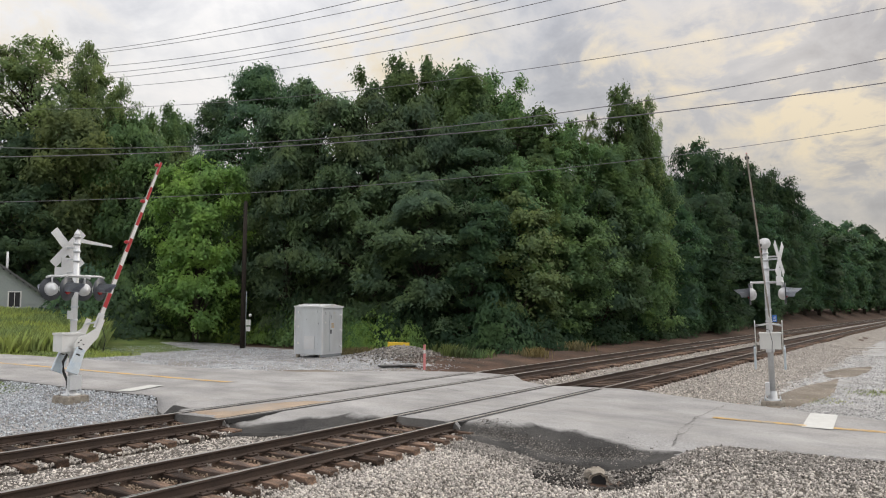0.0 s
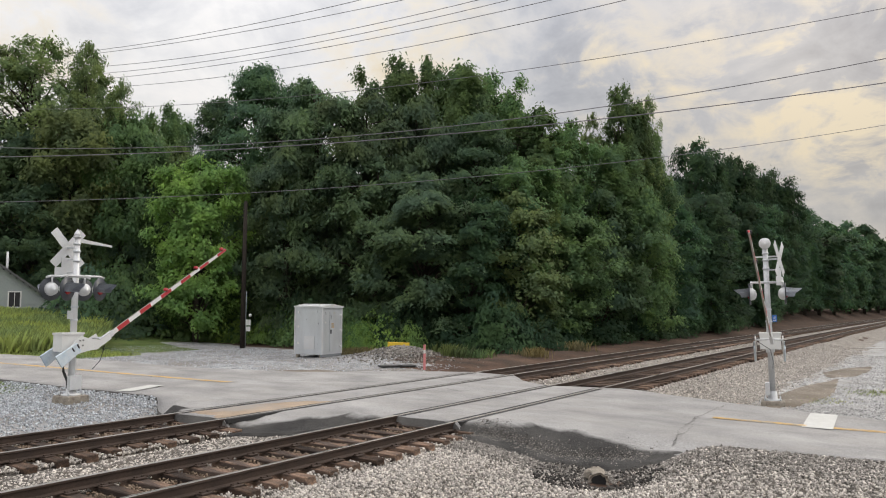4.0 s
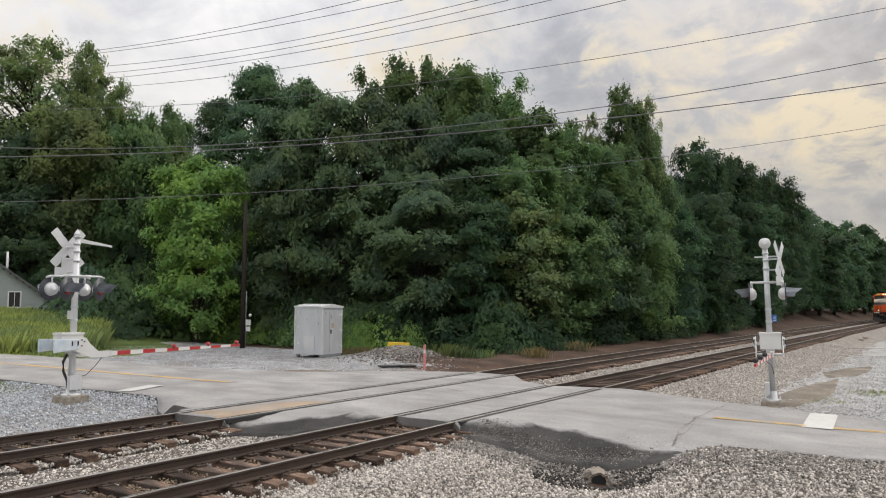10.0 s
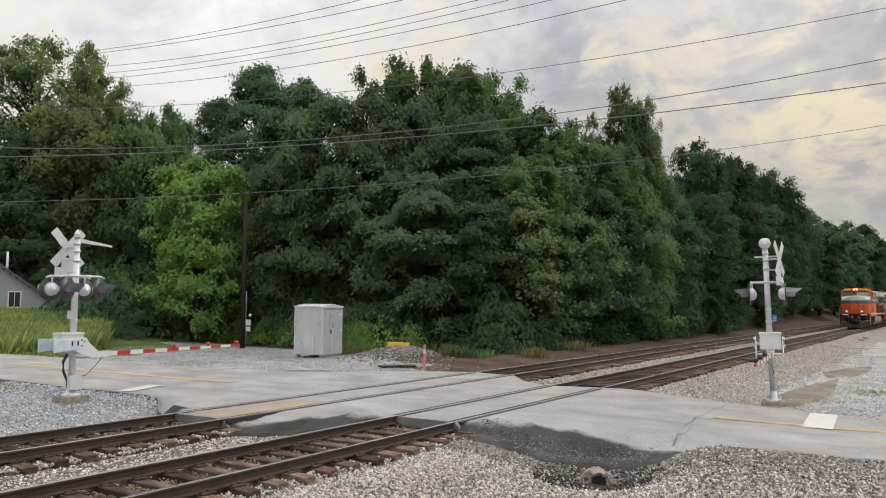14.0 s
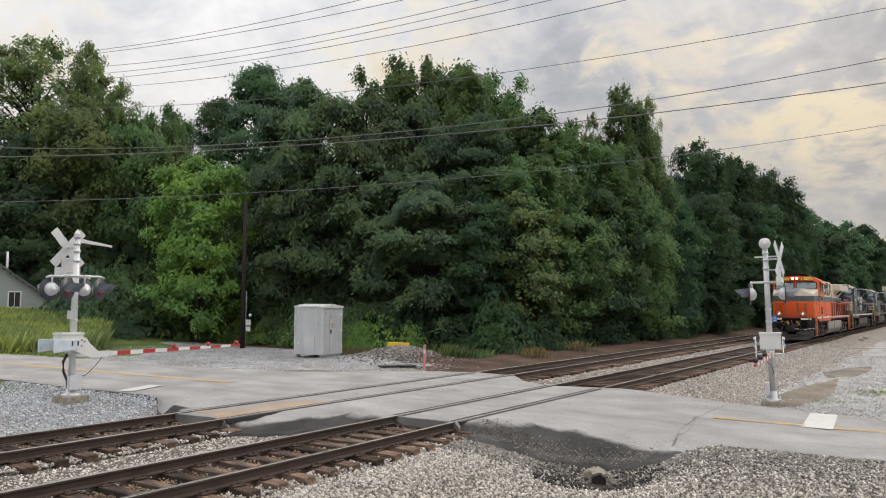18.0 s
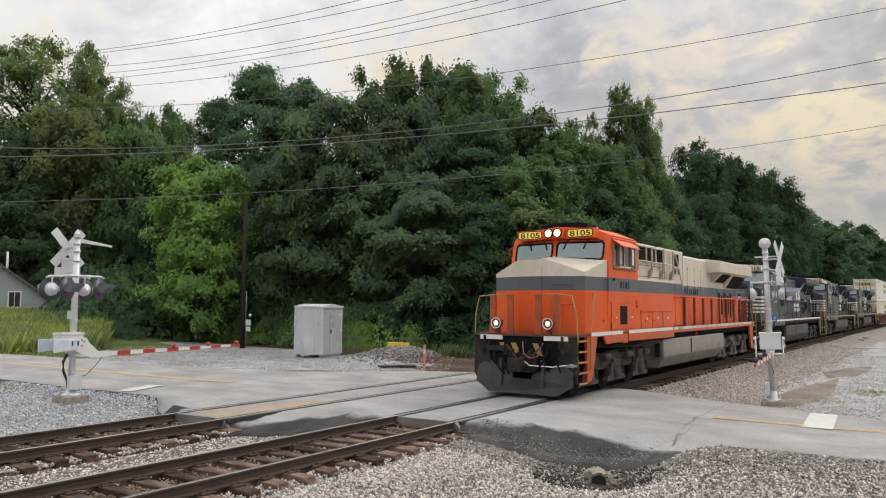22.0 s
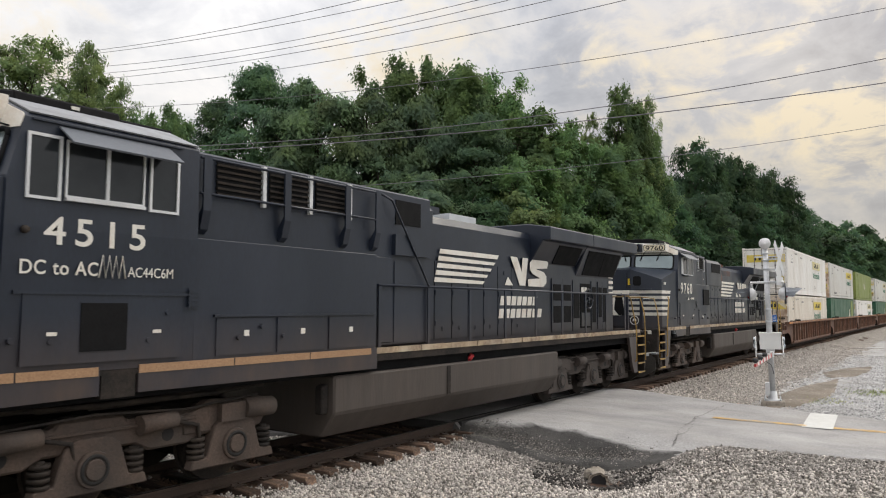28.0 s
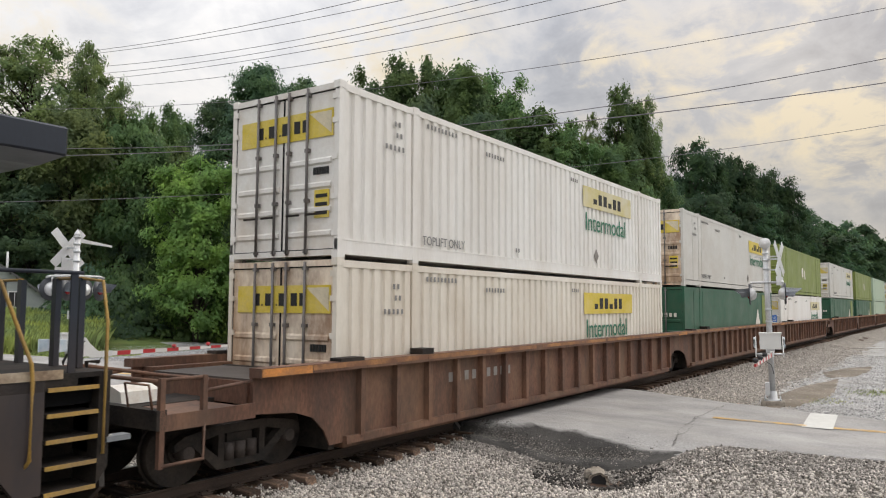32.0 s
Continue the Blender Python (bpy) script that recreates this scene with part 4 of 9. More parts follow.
M["ditch_on"] = mat("ditch_on", (0.2, 0.18, 0.15), 0.2, 0, 0.02, 5, 50, 0, emit=(1.0, 0.76, 0.44), power=1.6)
M["lamp_off"] = mat("lamp_off", (0.35, 0.33, 0.30), 0.1, 0.6, 0.05, 5, 50, 0)
M["board_on"] = mat("board_on", (0.75, 0.55, 0.10), 0.4, 0, 0.05, 5, 50, 0, emit=(1.0, 0.70, 0.12), power=0.22)
M["board_off"] = mat("board_off", (0.62, 0.55, 0.40), 0.5, 0, 0.1, 5, 50, 0)
M["rail_yellow"] = mat("rail_yellow", (0.44, 0.27, 0.06), 0.65, 0, 0.25, 4, 40, 0.1, dirt=(0.14, 0.11, 0.08), dirt_amt=0.8)
M["end_orange"] = mat("end_orange", (0.52, 0.21, 0.05), 0.65, 0, 0.25, 3, 40, 0.1, dirt=(0.2, 0.12, 0.08), dirt_amt=0.6)
M["end_red"] = mat("end_red", (0.40, 0.075, 0.02), 0.65, 0, 0.2, 3, 40, 0.1, dirt=(0.14, 0.05, 0.03), dirt_amt=0.7, dirt_scale=2)
M["end_worn"] = mat("end_worn", (0.40, 0.19, 0.07), 0.7, 0, 0.25, 3, 40, 0.1, second=(0.16, 0.075, 0.045), amount=0.9, dirt=(0.15, 0.07, 0.045), dirt_amt=0.8, dirt_scale=1.2)
M["post_brown"] = mat("post_brown", (0.11, 0.035, 0.022), 0.7, 0, 0.3, 3, 40, 0.1)
M["rust"] = mat("rust", (0.15, 0.072, 0.045), 0.8, 0, 0.35, 1.2, 25, 0.2, second=(0.25, 0.15, 0.09), amount=0.5, dirt=(0.055, 0.038, 0.03), dirt_amt=0.7, stretch=(1, 1, 0.4))
M["box_white"] = mat("box_white", (0.82, 0.805, 0.775), 0.6, 0, 0.04, 0.8, 20, 0.03, dirt=(0.52, 0.44, 0.35), dirt_amt=0.35, dirt_scale=0.6, stretch=(1, 1, 0.3))
M["box_door"] = mat("box_door", (0.78, 0.765, 0.73), 0.6, 0, 0.05, 1.0, 20, 0.03, dirt=(0.50, 0.40, 0.30), dirt_amt=0.55, dirt_scale=0.8)
M["box_cream"] = mat("box_cream", (0.78, 0.735, 0.65), 0.6, 0, 0.05, 0.8, 20, 0.03, dirt=(0.50, 0.40, 0.29), dirt_amt=0.45, dirt_scale=0.7, stretch=(1, 1, 0.3))
M["box_door_rusty"] = mat("box_door_rusty", (0.80, 0.70, 0.57), 0.65, 0, 0.06, 1.0, 20, 0.05, second=(0.62, 0.44, 0.28), amount=0.8, dirt=(0.22, 0.11, 0.055), dirt_amt=0.8, dirt_scale=1.5, stretch=(1, 1.2, 0.6), dirt_at=0.39)
M["lock_steel"] = mat("lock_steel", (0.17, 0.165, 0.16), 0.5, 0.3, 0.2, 4, 40, 0.1, dirt=(0.10, 0.06, 0.04), dirt_amt=0.6)
M["tr_truck_brown"] = mat("tr_truck_brown", (0.080, 0.056, 0.043), 0.8, 0, 0.3, 1.5, 30, 0.25, dirt=(0.045, 0.036, 0.03), dirt_amt=0.8, dirt_scale=1.4, dirt_at=0.42)
M["tr_truck_pale"] = mat("tr_truck_pale", (0.18, 0.162, 0.148), 0.8, 0, 0.25, 1.5, 30, 0.25, second=(0.12, 0.10, 0.088), amount=0.7, dirt=(0.026, 0.022, 0.019), dirt_amt=0.95, dirt_scale=1.5, dirt_at=0.38)
M["tr_tanline"] = mat("tr_tanline", (0.42, 0.32, 0.21), 0.7, 0, 0.2, 2, 40, 0.05, second=(0.55, 0.48, 0.38), amount=0.5, dirt=(0.12, 0.07, 0.045), dirt_amt=0.9, dirt_scale=3)
M["groove"] = mat("groove", (0.013, 0.012, 0.011), 0.8, 0, 0.2, 5, 30, 0.1)
M["box_grey"] = mat("box_grey", (0.60, 0.59, 0.56), 0.6, 0, 0.06, 0.8, 20, 0.03, dirt=(0.42, 0.36, 0.29), dirt_amt=0.4, dirt_scale=0.6)
M["box_green"] = mat("box_green", (0.018, 0.10, 0.055), 0.5, 0, 0.1, 0.8, 20, 0.03, dirt=(0.07, 0.09, 0.06), dirt_amt=0.4)
M["box_lime"] = mat("box_lime", (0.20, 0.25, 0.05), 0.5, 0, 0.1, 0.8, 20, 0.03, dirt=(0.13, 0.15, 0.05), dirt_amt=0.4)
M["box_mint"] = mat("box_mint", (0.42, 0.52, 0.40), 0.5, 0, 0.1, 0.8, 20, 0.03)
M["sign_yellow"] = mat("sign_yellow", (0.66, 0.50, 0.04), 0.6, 0, 0.12, 2, 30, 0.02, dirt=(0.55, 0.5, 0.35), dirt_amt=0.4)
M["mark_grey"] = mat("mark_grey", (0.22, 0.215, 0.21), 0.7, 0, 0.15, 4, 30, 0.02)
M["sign_faded"] = mat("sign_faded", (0.60, 0.52, 0.22), 0.6, 0, 0.12, 2, 30, 0.02, second=(0.66, 0.62, 0.48), amount=0.8, dirt=(0.6, 0.56, 0.45), dirt_amt=0.6)
M["sign_green"] = mat("sign_green", (0.03, 0.17, 0.10), 0.6, 0, 0.1, 2, 30, 0.02)
M["ink"] = mat("ink", (0.012, 0.012, 0.012), 0.7, 0, 0.2, 2, 30, 0.02)
M["decal_orange"] = mat("decal_orange", (0.55, 0.13, 0.06), 0.6, 0, 0.1, 4, 30, 0.02)


M["cable_pink"] = mat("cable_pink", (0.26, 0.12, 0.12), 0.7, 0, 0.2, 5, 40, 0.05)
M["worn_paint"] = mat("worn_paint", (0.10, 0.048, 0.036), 0.6, 0, 0.3, 1.5, 30, 0.1, second=(0.02, 0.026, 0.034), amount=0.95, dirt=(0.02, 0.026, 0.034), dirt_amt=0.9, dirt_scale=2.5)
M["roof_grey"] = mat("roof_grey", (0.24, 0.25, 0.26), 0.5, 0.2, 0.1, 2, 30, 0.03, dirt=(0.1, 0.09, 0.08), dirt_amt=0.5)
M["sunshade"] = mat("sunshade", (0.10, 0.11, 0.125), 0.5, 0.2, 0.1, 2, 30, 0.03)
M["tr_plow"] = mat("tr_plow", (0.042, 0.038, 0.035), 0.5, 0, 0.3, 1.5, 30, 0.15, dirt=(0.10, 0.085, 0.07), dirt_amt=0.5)


def banded(bm, cuts, pick):
    """Cut a mesh at the heights given and colour its faces by height."""
    for z in cuts:
        bmesh.ops.bisect_plane(bm, geom=bm.verts[:] + bm.edges[:] + bm.faces[:], plane_co=(0, 0, z), plane_no=(0, 0, 1))
    for f in bm.faces:
        c = f.calc_center_median()
        f.material_index = pick(c.z)
    return bm


def wheelset(parent, x, r=0.53):
    bm = bmesh.new()
    for s in (-1, 1):
        C(bm, (x, s * 0.70, r), (x, s * 0.84, r), r, r * 0.99, 28)
        C(bm, (x, s * 0.68, r), (x, s * 0.71, r), r + 0.03, r + 0.03, 28)
        C(bm, (x, s * 0.84, r), (x, s * 0.87, r), r * 0.35, r * 0.3, 14)
    C(bm, (x, -0.7, r), (x, 0.7, r), 0.1, 0.1, 10)
    return part("wheelset", bm, M["tr_under"], parent)


def loco_truck(loco, xc, material):
    """Three axles in a cast frame: a deep beam, trapezoid journal boxes between coil springs, bumpers at the ends."""
    t = part("truck", box(xc - 2.2, xc + 2.2, -0.6, 0.6, 0.55, 1.05), M["tr_under"], loco)
    for s in (-1, 1):
        top = [(-2.62, 0.86), (-2.58, 1.10), (-1.62, 1.14), (-1.45, 1.04), (-0.45, 1.02), (-0.38, 1.10), (0.38, 1.10), (0.45, 1.02), (1.45, 1.04), (1.62, 1.14), (2.58, 1.10), (2.62, 0.86)]
        low = [(2.5, 0.70), (1.55, 0.70), (1.30, 0.62), (0.75, 0.62), (0.55, 0.72), (-0.55, 0.72), (-0.75, 0.62), (-1.30, 0.62), (-1.55, 0.70), (-2.5, 0.70)]
        frame_ = part("side_frame", prism([(xc + a, b) for a, b in top + low], "y", *sorted((s * 1.02, s * 1.20))), material, t, bevel=0.03)
        part("frame_rib", prism([(xc + a, b) for a, b in ((-1.4, 0.98), (-0.5, 0.96), (0.5, 0.96), (1.4, 0.98), (1.4, 0.92), (-1.4, 0.92))], "y", *sorted((s * 1.195, s * 1.235))), material, frame_, bevel=0.012)
        for ax in (-1.0, 1.0):
            # flat dark disc: the shade in a round hole is put into its colour
            part("frame_hole", cyl((xc + ax, s * 1.19, 0.78), (xc + ax, s * 1.203, 0.78), 0.085, 0.085, 16), M["groove"], frame_)
            part("gusset", prism([(xc + ax * 1.62, 1.10), (xc + ax * 1.22, 0.98), (xc + ax * 1.22, 0.74), (xc + ax * 1.62, 0.74)], "y", *sorted((s * 1.19, s * 1.225))), material, frame_, bevel=0.01)
        for ax in (-2.01, 0.0, 2.01):
            x = xc + ax
            bm = bmesh.new()
            P(bm, [(x - 0.70, 0.27), (x + 0.70, 0.27), (x + 0.66, 0.39), (x + 0.45, 0.41), (x + 0.33, 0.80), (x + 0.20, 0.88), (x - 0.20, 0.88), (x - 0.33, 0.80), (x - 0.45, 0.41), (x - 0.66, 0.39)], "y", *sorted((s * 1.10, s * 1.26)))
            C(bm, (x, s * 1.25, 0.53), (x, s * 1.30, 0.53), 0.215, 0.20, 20)
            jb = part("journal_box", bm, material, t, bevel=0.014)
            # dark ring laid on for the shade in a groove round the bearing
            part("bearing_groove", lathe([(0.175, 0.0), (0.175, 0.008), (0.135, 0.008), (0.135, 0.0)], (x, s * 1.30, 0.53), (0, s, 0), 20), M["groove"], jb)
            part("bearing_cap", cyl((x, s * 1.29, 0.53), (x, s * 1.325, 0.53), 0.125, 0.11, 16), material, jb)
            for o in (-0.56, 0.56):
                bm = bmesh.new()
                for k in range(4):
                    C(bm, (x + o, s * 1.16, 0.405 + k * 0.075), (x + o, s * 1.16, 0.45 + k * 0.075), 0.115, 0.115, 14)
                C(bm, (x + o, s * 1.16, 0.40), (x + o, s * 1.16, 0.70), 0.06, 0.06, 8)
                part("spring", bm, M["tr_under"], t)
        for ax in (-1.12, 0.55):
            part("brake_cylinder", cyl((xc + ax, s * 1.28, 0.95), (xc + ax + 0.5, s * 1.28, 0.97), 0.12, 0.10, 12), material, t)
            part("brake_rod", tube([(xc + ax + 0.45, s * 1.28, 0.95), (xc + ax + 0.85, s * 1.26, 0.85), (xc + ax + 0.95, s * 1.2, 0.45)], 0.03, 6), M["tr_under"], t)
        for e in (-1, 1):
            part("damper", cyl((xc + e * 2.15, s * 1.22, 0.98), (xc + e * 2.68, s * 1.22, 0.96), 0.15, 0.135, 16), material, t)
            part("damper_bracket", box(*sorted((xc + e * 1.75, xc + e * 2.2)), *sorted((s * 1.18, s * 1.30)), 0.84, 1.08), material, t, bevel=0.02)
        part("brake_pipe", tube([(xc - 2.4, s * 1.24, 1.14), (xc - 1.2, s * 1.26, 1.07), (xc, s * 1.26, 1.14), (xc + 1.2, s * 1.26, 1.07), (xc + 2.4, s * 1.24, 1.15)], 0.018, 6), M["tr_under"], t)
    for ax in (-2.01, 0.0, 2.01):
        wheelset(t, xc + ax)
        # near-black block added at the motor's place to stop light showing through underneath
        part("traction_motor", box(xc + ax - 0.1, xc + ax + 0.75, -0.66, 0.66, 0.25, 0.98), M["tr_dark"], t, bevel=0.08)
    return t


def steps(loco, x0, x1, s, side_mat, tread_mat):
    """Five treads up to the deck at a corner, with side plates."""
    y0, y1 = s * 1.0, s * 1.52
    st = part("steps", box(x0, x1, min(y0, y0 + 0.02), max(y0, y0 + 0.02), 0.42, 1.62), side_mat, loco)
    for k in range(5):
        z = 0.42 + k * 0.27
        td = part("tread", box(x0 + 0.02, x1 - 0.02, min(y0, y1), max(y0, y1), z - 0.02, z + 0.012), M["tr_under"], st)
        part("tread_edge", box(x0 + 0.02, x1 - 0.02, *sorted((y1, y1 + s * 0.012)), z - 0.03, z + 0.016), tread_mat, td)
    return st


def handrail(loco, pts, material, r=0.022, name="handrail"):
    return part(name, tube(pts, r), material, loco)


def rounded(y0, y1, z0, z1, r, drop=0.0):
    """Outline of a pane with round corners; drop lowers its outer bottom corner."""
    pts = []
    for cy, cz, a in ((y1 - r, z1 - r, 0), (y0 + r, z1 - r, 90), (y0 + r, z0 + r, 180), (y1 - r, z0 + r, 270)):
        for k in range(4):
            q = math.radians(a + 30 * k)
            pts.append((cy + r * math.cos(q), cz + r * math.sin(q)))
    if drop:
        pts = [(a, b - drop * max(0.0, (z0 + 0.2 - b) / 0.2) * (abs(a) - min(abs(y0), abs(y1))) / abs(y1 - y0)) for a, b in pts]
    return pts


def cab_front(y, z):
    """Both windshields lean back and fall away from the middle."""
    return -8.72 + 0.20 * abs(y) + (z - 3.7) * 0.25


def on_front(pts, out, thick):
    """A plate that lies on the cab's front."""
    bm = P(bmesh.new(), pts, "x", 0.0, thick)
    for v in bm.verts:
        v.co.x += cab_front(v.co.y, v.co.z) - out
    return bm


def on_bevel(pts, out=0.012):
    """A plate on the slanting corner of the nose."""
    bm = P(bmesh.new(), pts, "x", 0.0, 0.008)
    for v in bm.verts:
        v.co.x += -10.04 + (abs(v.co.y) - 0.42) * 0.4255 - out
    return bm


def loco_body(name, label, livery):
    """Six-axle diesel; it runs towards -x, and its origin is amid its length at rail height."""
    L = thing(name, (0, 0, 0), label, "locomotive", "locomotives of the train")
    her = livery == "heritage"
    lower = M["tr_orange"] if her else M["tr_black"]
    band = M["tr_grey"] if her else M["tr_black"]
    upper = M["tr_cream"] if her else M["tr_black"]
    cab_m = M["tr_orange"] if her else M["tr_black"]
    truck = M["tr_truck_pale"] if her else M["tr_truck"]
    long_cab = livery in ("heritage", "rust")      # the newer body has a longer housing behind the cab
    xe = -2.5 if long_cab else -4.2
    xa_end = -0.85 if her else -0.80 if long_cab else -4.55
    wing0 = 4.0
    rail_m = M["rail_yellow"]
    post_m = M["post_brown"] if her else M["tr_black"]
    Z0, Z1, Z2 = 1.66, 2.82, 3.20
    cuts = (Z1, Z2)
    pick = (lambda z: 0 if z < Z1 else 1 if z < Z2 else 2)
    three = [lower, band, upper]
    # frame
    # underframe painted near-black for the shaded void below the sill
    part("underframe", box(-10.55, 10.55, -1.35, 1.35, 1.30, 1.64), M["tr_dark"], L)
    part("deck", box(-10.6, 10.6, -1.5, 1.5, 1.60, 1.655), post_m if her else M["tr_under"], L)
    for s in (-1, 1):
        ya, yb = sorted((s * 1.46, s * 1.515))
        # deep skirt under the cab, with a notch, then the shallow sill
        sk = bmesh.new()
        jx = -7.32 if long_cab else -7.48
        P(sk, [(-9.65, 1.70), (jx, 1.70), (jx, 1.38), (-8.55, 1.36), (-8.75, 1.58), (-9.65, 1.58)], "y", ya, yb)
        P(sk, [(jx + 0.48, 1.70), (xe, 1.70), (xe, 1.36), (jx + 0.48, 1.38)], "y", ya, yb)
        part("skirt", sk, lower, L)
        part("jack_pad", box(jx + 0.03, jx + 0.45, *sorted((s * 1.40, s * 1.5)), 1.34, 1.60), lower if her else M["tr_under"], L)
        if her:
            part("sill_edge", box(xe, 10.1, *sorted((s * 1.50, s * 1.508)), 1.51, 1.60), lower, L)
        part("sill", box(xe, 10.2, *sorted((s * 1.44, s * 1.5)), 1.48, 1.64), M["tr_under"], L)
        stripe, stripe_rear = {"rust": (M["tr_rustline"], M["tr_tanline"]), "late": (M["tr_tanline"], M["tr_tanline"]), "heritage": (M["tr_white"], M["tr_whiteworn"])}.get(livery, (M["tr_white"], M["tr_white"]))
        x = -9.62
        while x < 10.0:
            w = jx - x if x < jx - 0.01 and x + 1.4 > jx else 0.48 if abs(x - jx) < 0.01 else 0.95 if x > xe else 1.4
            x1 = min(x + w, 10.1)
            if not (jx < x + w / 2 < jx + 0.48):
                part("sill_stripe", box(x, x1 - 0.02, *sorted((s * (1.519 if x < xe - 0.5 else 1.503), s * 1.512 if x >= xe - 0.5 else s * 1.524)), 1.60, 1.70), stripe if x < xe - 0.5 else stripe_rear, L)
            x = x1
    # nose
    bm = bmesh.new()
    plan = [(-10.04, -0.42), (-10.04, 0.42), (-9.64, 1.36), (-8.42, 1.5), (-8.42, -1.5), (-9.64, -1.36)]
    tops = [3.66, 3.66, 3.31, 3.68, 3.68, 3.31]
    vb = [bm.verts.new((x, y, Z0)) for x, y in plan]
    vt = [bm.verts.new((x, y, z)) for (x, y), z in zip(plan, tops)]
    mid_b, mid_f = bm.verts.new((-8.42, 0, 3.88)), bm.verts.new((-9.3, 0, 3.70))
    for i in range(6):
        bm.faces.new((vb[i], vb[(i + 1) % 6], vt[(i + 1) % 6], vt[i])) if i != 3 else bm.faces.new((vb[3], vb[4], vt[4], mid_b, vt[3]))
    for tri in ((vt[0], vt[1], mid_f), (vt[1], vt[2], mid_f), (vt[2], vt[3], mid_f), (vt[3], mid_b, mid_f), (mid_b, vt[4], mid_f), (vt[4], vt[5], mid_f), (vt[5], vt[0], mid_f)):
        bm.faces.new(tri)
    bm.faces.new(vb[::-1])
    bmesh.ops.recalc_face_normals(bm, faces=bm.faces[:])
    nose = part("nose", banded(bm, cuts, pick), three, L)
    # nose door with hinges and a grab iron
    part("nose_door", banded(box(-10.065, -10.035, -0.28, 0.36, 1.72, 3.48), cuts, pick), three, nose)
    if not her:
        part("door_window", on_bevel(rounded(-0.74, -0.50, 3.10, 3.42, 0.06)), M["tr_dark"], nose)
        ml = part("marker_lamp", box(-10.09, -10.03, -0.42, -0.34, 3.10, 3.36), M["tr_under"], nose, bevel=0.01)
        part("lens", box(-10.10, -10.088, -0.41, -0.35, 3.12, 3.34), M["yellow"], ml)
    for z in (2.45, 2.98):
        handrail(nose, [(-9.94, -0.62, z), (-10.02, -0.62, z), (-9.84, -1.06, z), (-9.76, -1.06, z)], lower if her and z < 2.6 else band, 0.014, "grab_iron")
    # cab
    sec = [(-1.5, Z0), (-1.55, 3.2), (-1.53, 4.34), (-1.50, 4.385), (-0.92, 4.63), (0, 4.69), (0.92, 4.63), (1.50, 4.385), (1.53, 4.34), (1.55, 3.2), (1.5, Z0), (0, Z0)]
    bm = bmesh.new()
    P(bm, sec, "x", -8.42, -6.1)
    for co, no in (((0, 0, 0), (0, 1, 0)), ((0, 0, 3.7), (0, 0, 1))):
        bmesh.ops.bisect_plane(bm, geom=bm.verts[:] + bm.edges[:] + bm.faces[:], plane_co=co, plane_no=no)
    for v in bm.verts:
        if v.co.x < -8 and v.co.z > 3.69:
            v.co.x = cab_front(v.co.y, v.co.z)
    cab_cols = [lower, band, cab_m] if her else [lower, lower, lower]
    cab = part("cab", banded(bm, cuts, pick), cab_cols, L)
    roofm = M["tr_orange"] if her else M["roof_grey"]
    for s in (-1, 1):
        part("cab_roof_panel", prism([(s * 1.515, 4.385), (s * 0.92, 4.635), (s * 0.92, 4.655), (s * 1.53, 4.40)], "x", -8.20, -6.12), roofm, cab)
        # gutter over the windows
        part("gutter", box(-8.18, -6.35, *sorted((s * 1.525, s * 1.56)), 4.315, 4.335), cab_m if her else M["tr_black"], cab)
    # the cooling unit along the roof
    part("roof_unit", prism([(-0.78, 4.62), (-0.74, 4.80), (-0.45, 4.86), (0.45, 4.86), (0.74, 4.80), (0.78, 4.62)], "x", -8.02, -6.72), M["tr_dark"], cab, bevel=0.02)
    part("roof_unit", prism([(-0.70, 4.62), (-0.66, 4.76), (0.66, 4.76), (0.70, 4.62)], "x", -6.68, -5.9), M["tr_dark"], cab, bevel=0.02)
    part("roof_plate", box(-7.36, -7.26, -0.765, -0.745, 4.72, 4.76), M["tr_white"], cab)
    for s in (-1, 1):
        if not her:
            part("cab_brow", on_front([(0.0, 4.26), (s * 1.515, 4.22), (s * 1.525, 4.34), (s * 1.495, 4.38), (s * 0.92, 4.625), (0.0, 4.68)], 0.012, 0.02), M["tr_white"], cab)
        w = part("windshield", on_front(rounded(s * 0.10, s * 1.36, 3.80, 4.19, s * 0.0 + 0.07, 0.07) if s > 0 else [(-a, b) for a, b in rounded(0.10, 1.36, 3.80, 4.19, 0.07, 0.07)], 0.012, 0.012), M["tr_glass"], cab, "sloping windshield reflecting the sky")
        ring = [(s * a, b) for a, b in rounded(0.075, 1.385, 3.775, 4.215, 0.09, 0.07)]
        part("windshield_seal", tube([(cab_front(a, b) - 0.012, a, b) for a, b in ring + ring[:1]], 0.030, 6), M["tr_dark"], w)
        part("wiper_rail", tube([(cab_front(0.1, 4.30) - 0.03, s * 0.10, 4.30), (cab_front(1.2, 4.30) - 0.05, s * 1.20, 4.29), (cab_front(1.36, 4.26) - 0.02, s * 1.36, 4.24)], 0.010, 5), M["tr_dark"], w)
        for ya in (0.42, 0.98):
            part("wiper", tube([(cab_front(ya, 4.32) - 0.05, s * ya, 4.33), (cab_front(ya, 4.2) - 0.06, s * (ya - 0.10), 4.18), (cab_front(ya, 4.0) - 0.04, s * (ya - 0.17), 4.02)], 0.014, 5), M["tr_dark"], w)
            part("wiper_blade", tube([(cab_front(ya, 4.1) - 0.03, s * (ya - 0.10), 4.13), (cab_front(ya, 3.9) - 0.03, s * (ya - 0.20), 3.88)], 0.012, 5), M["tr_dark"], w)
        # side windows, with frame and sunshade
        y = s * 1.545
        fm = M["stanchion_worn"] if her else M["silver"]
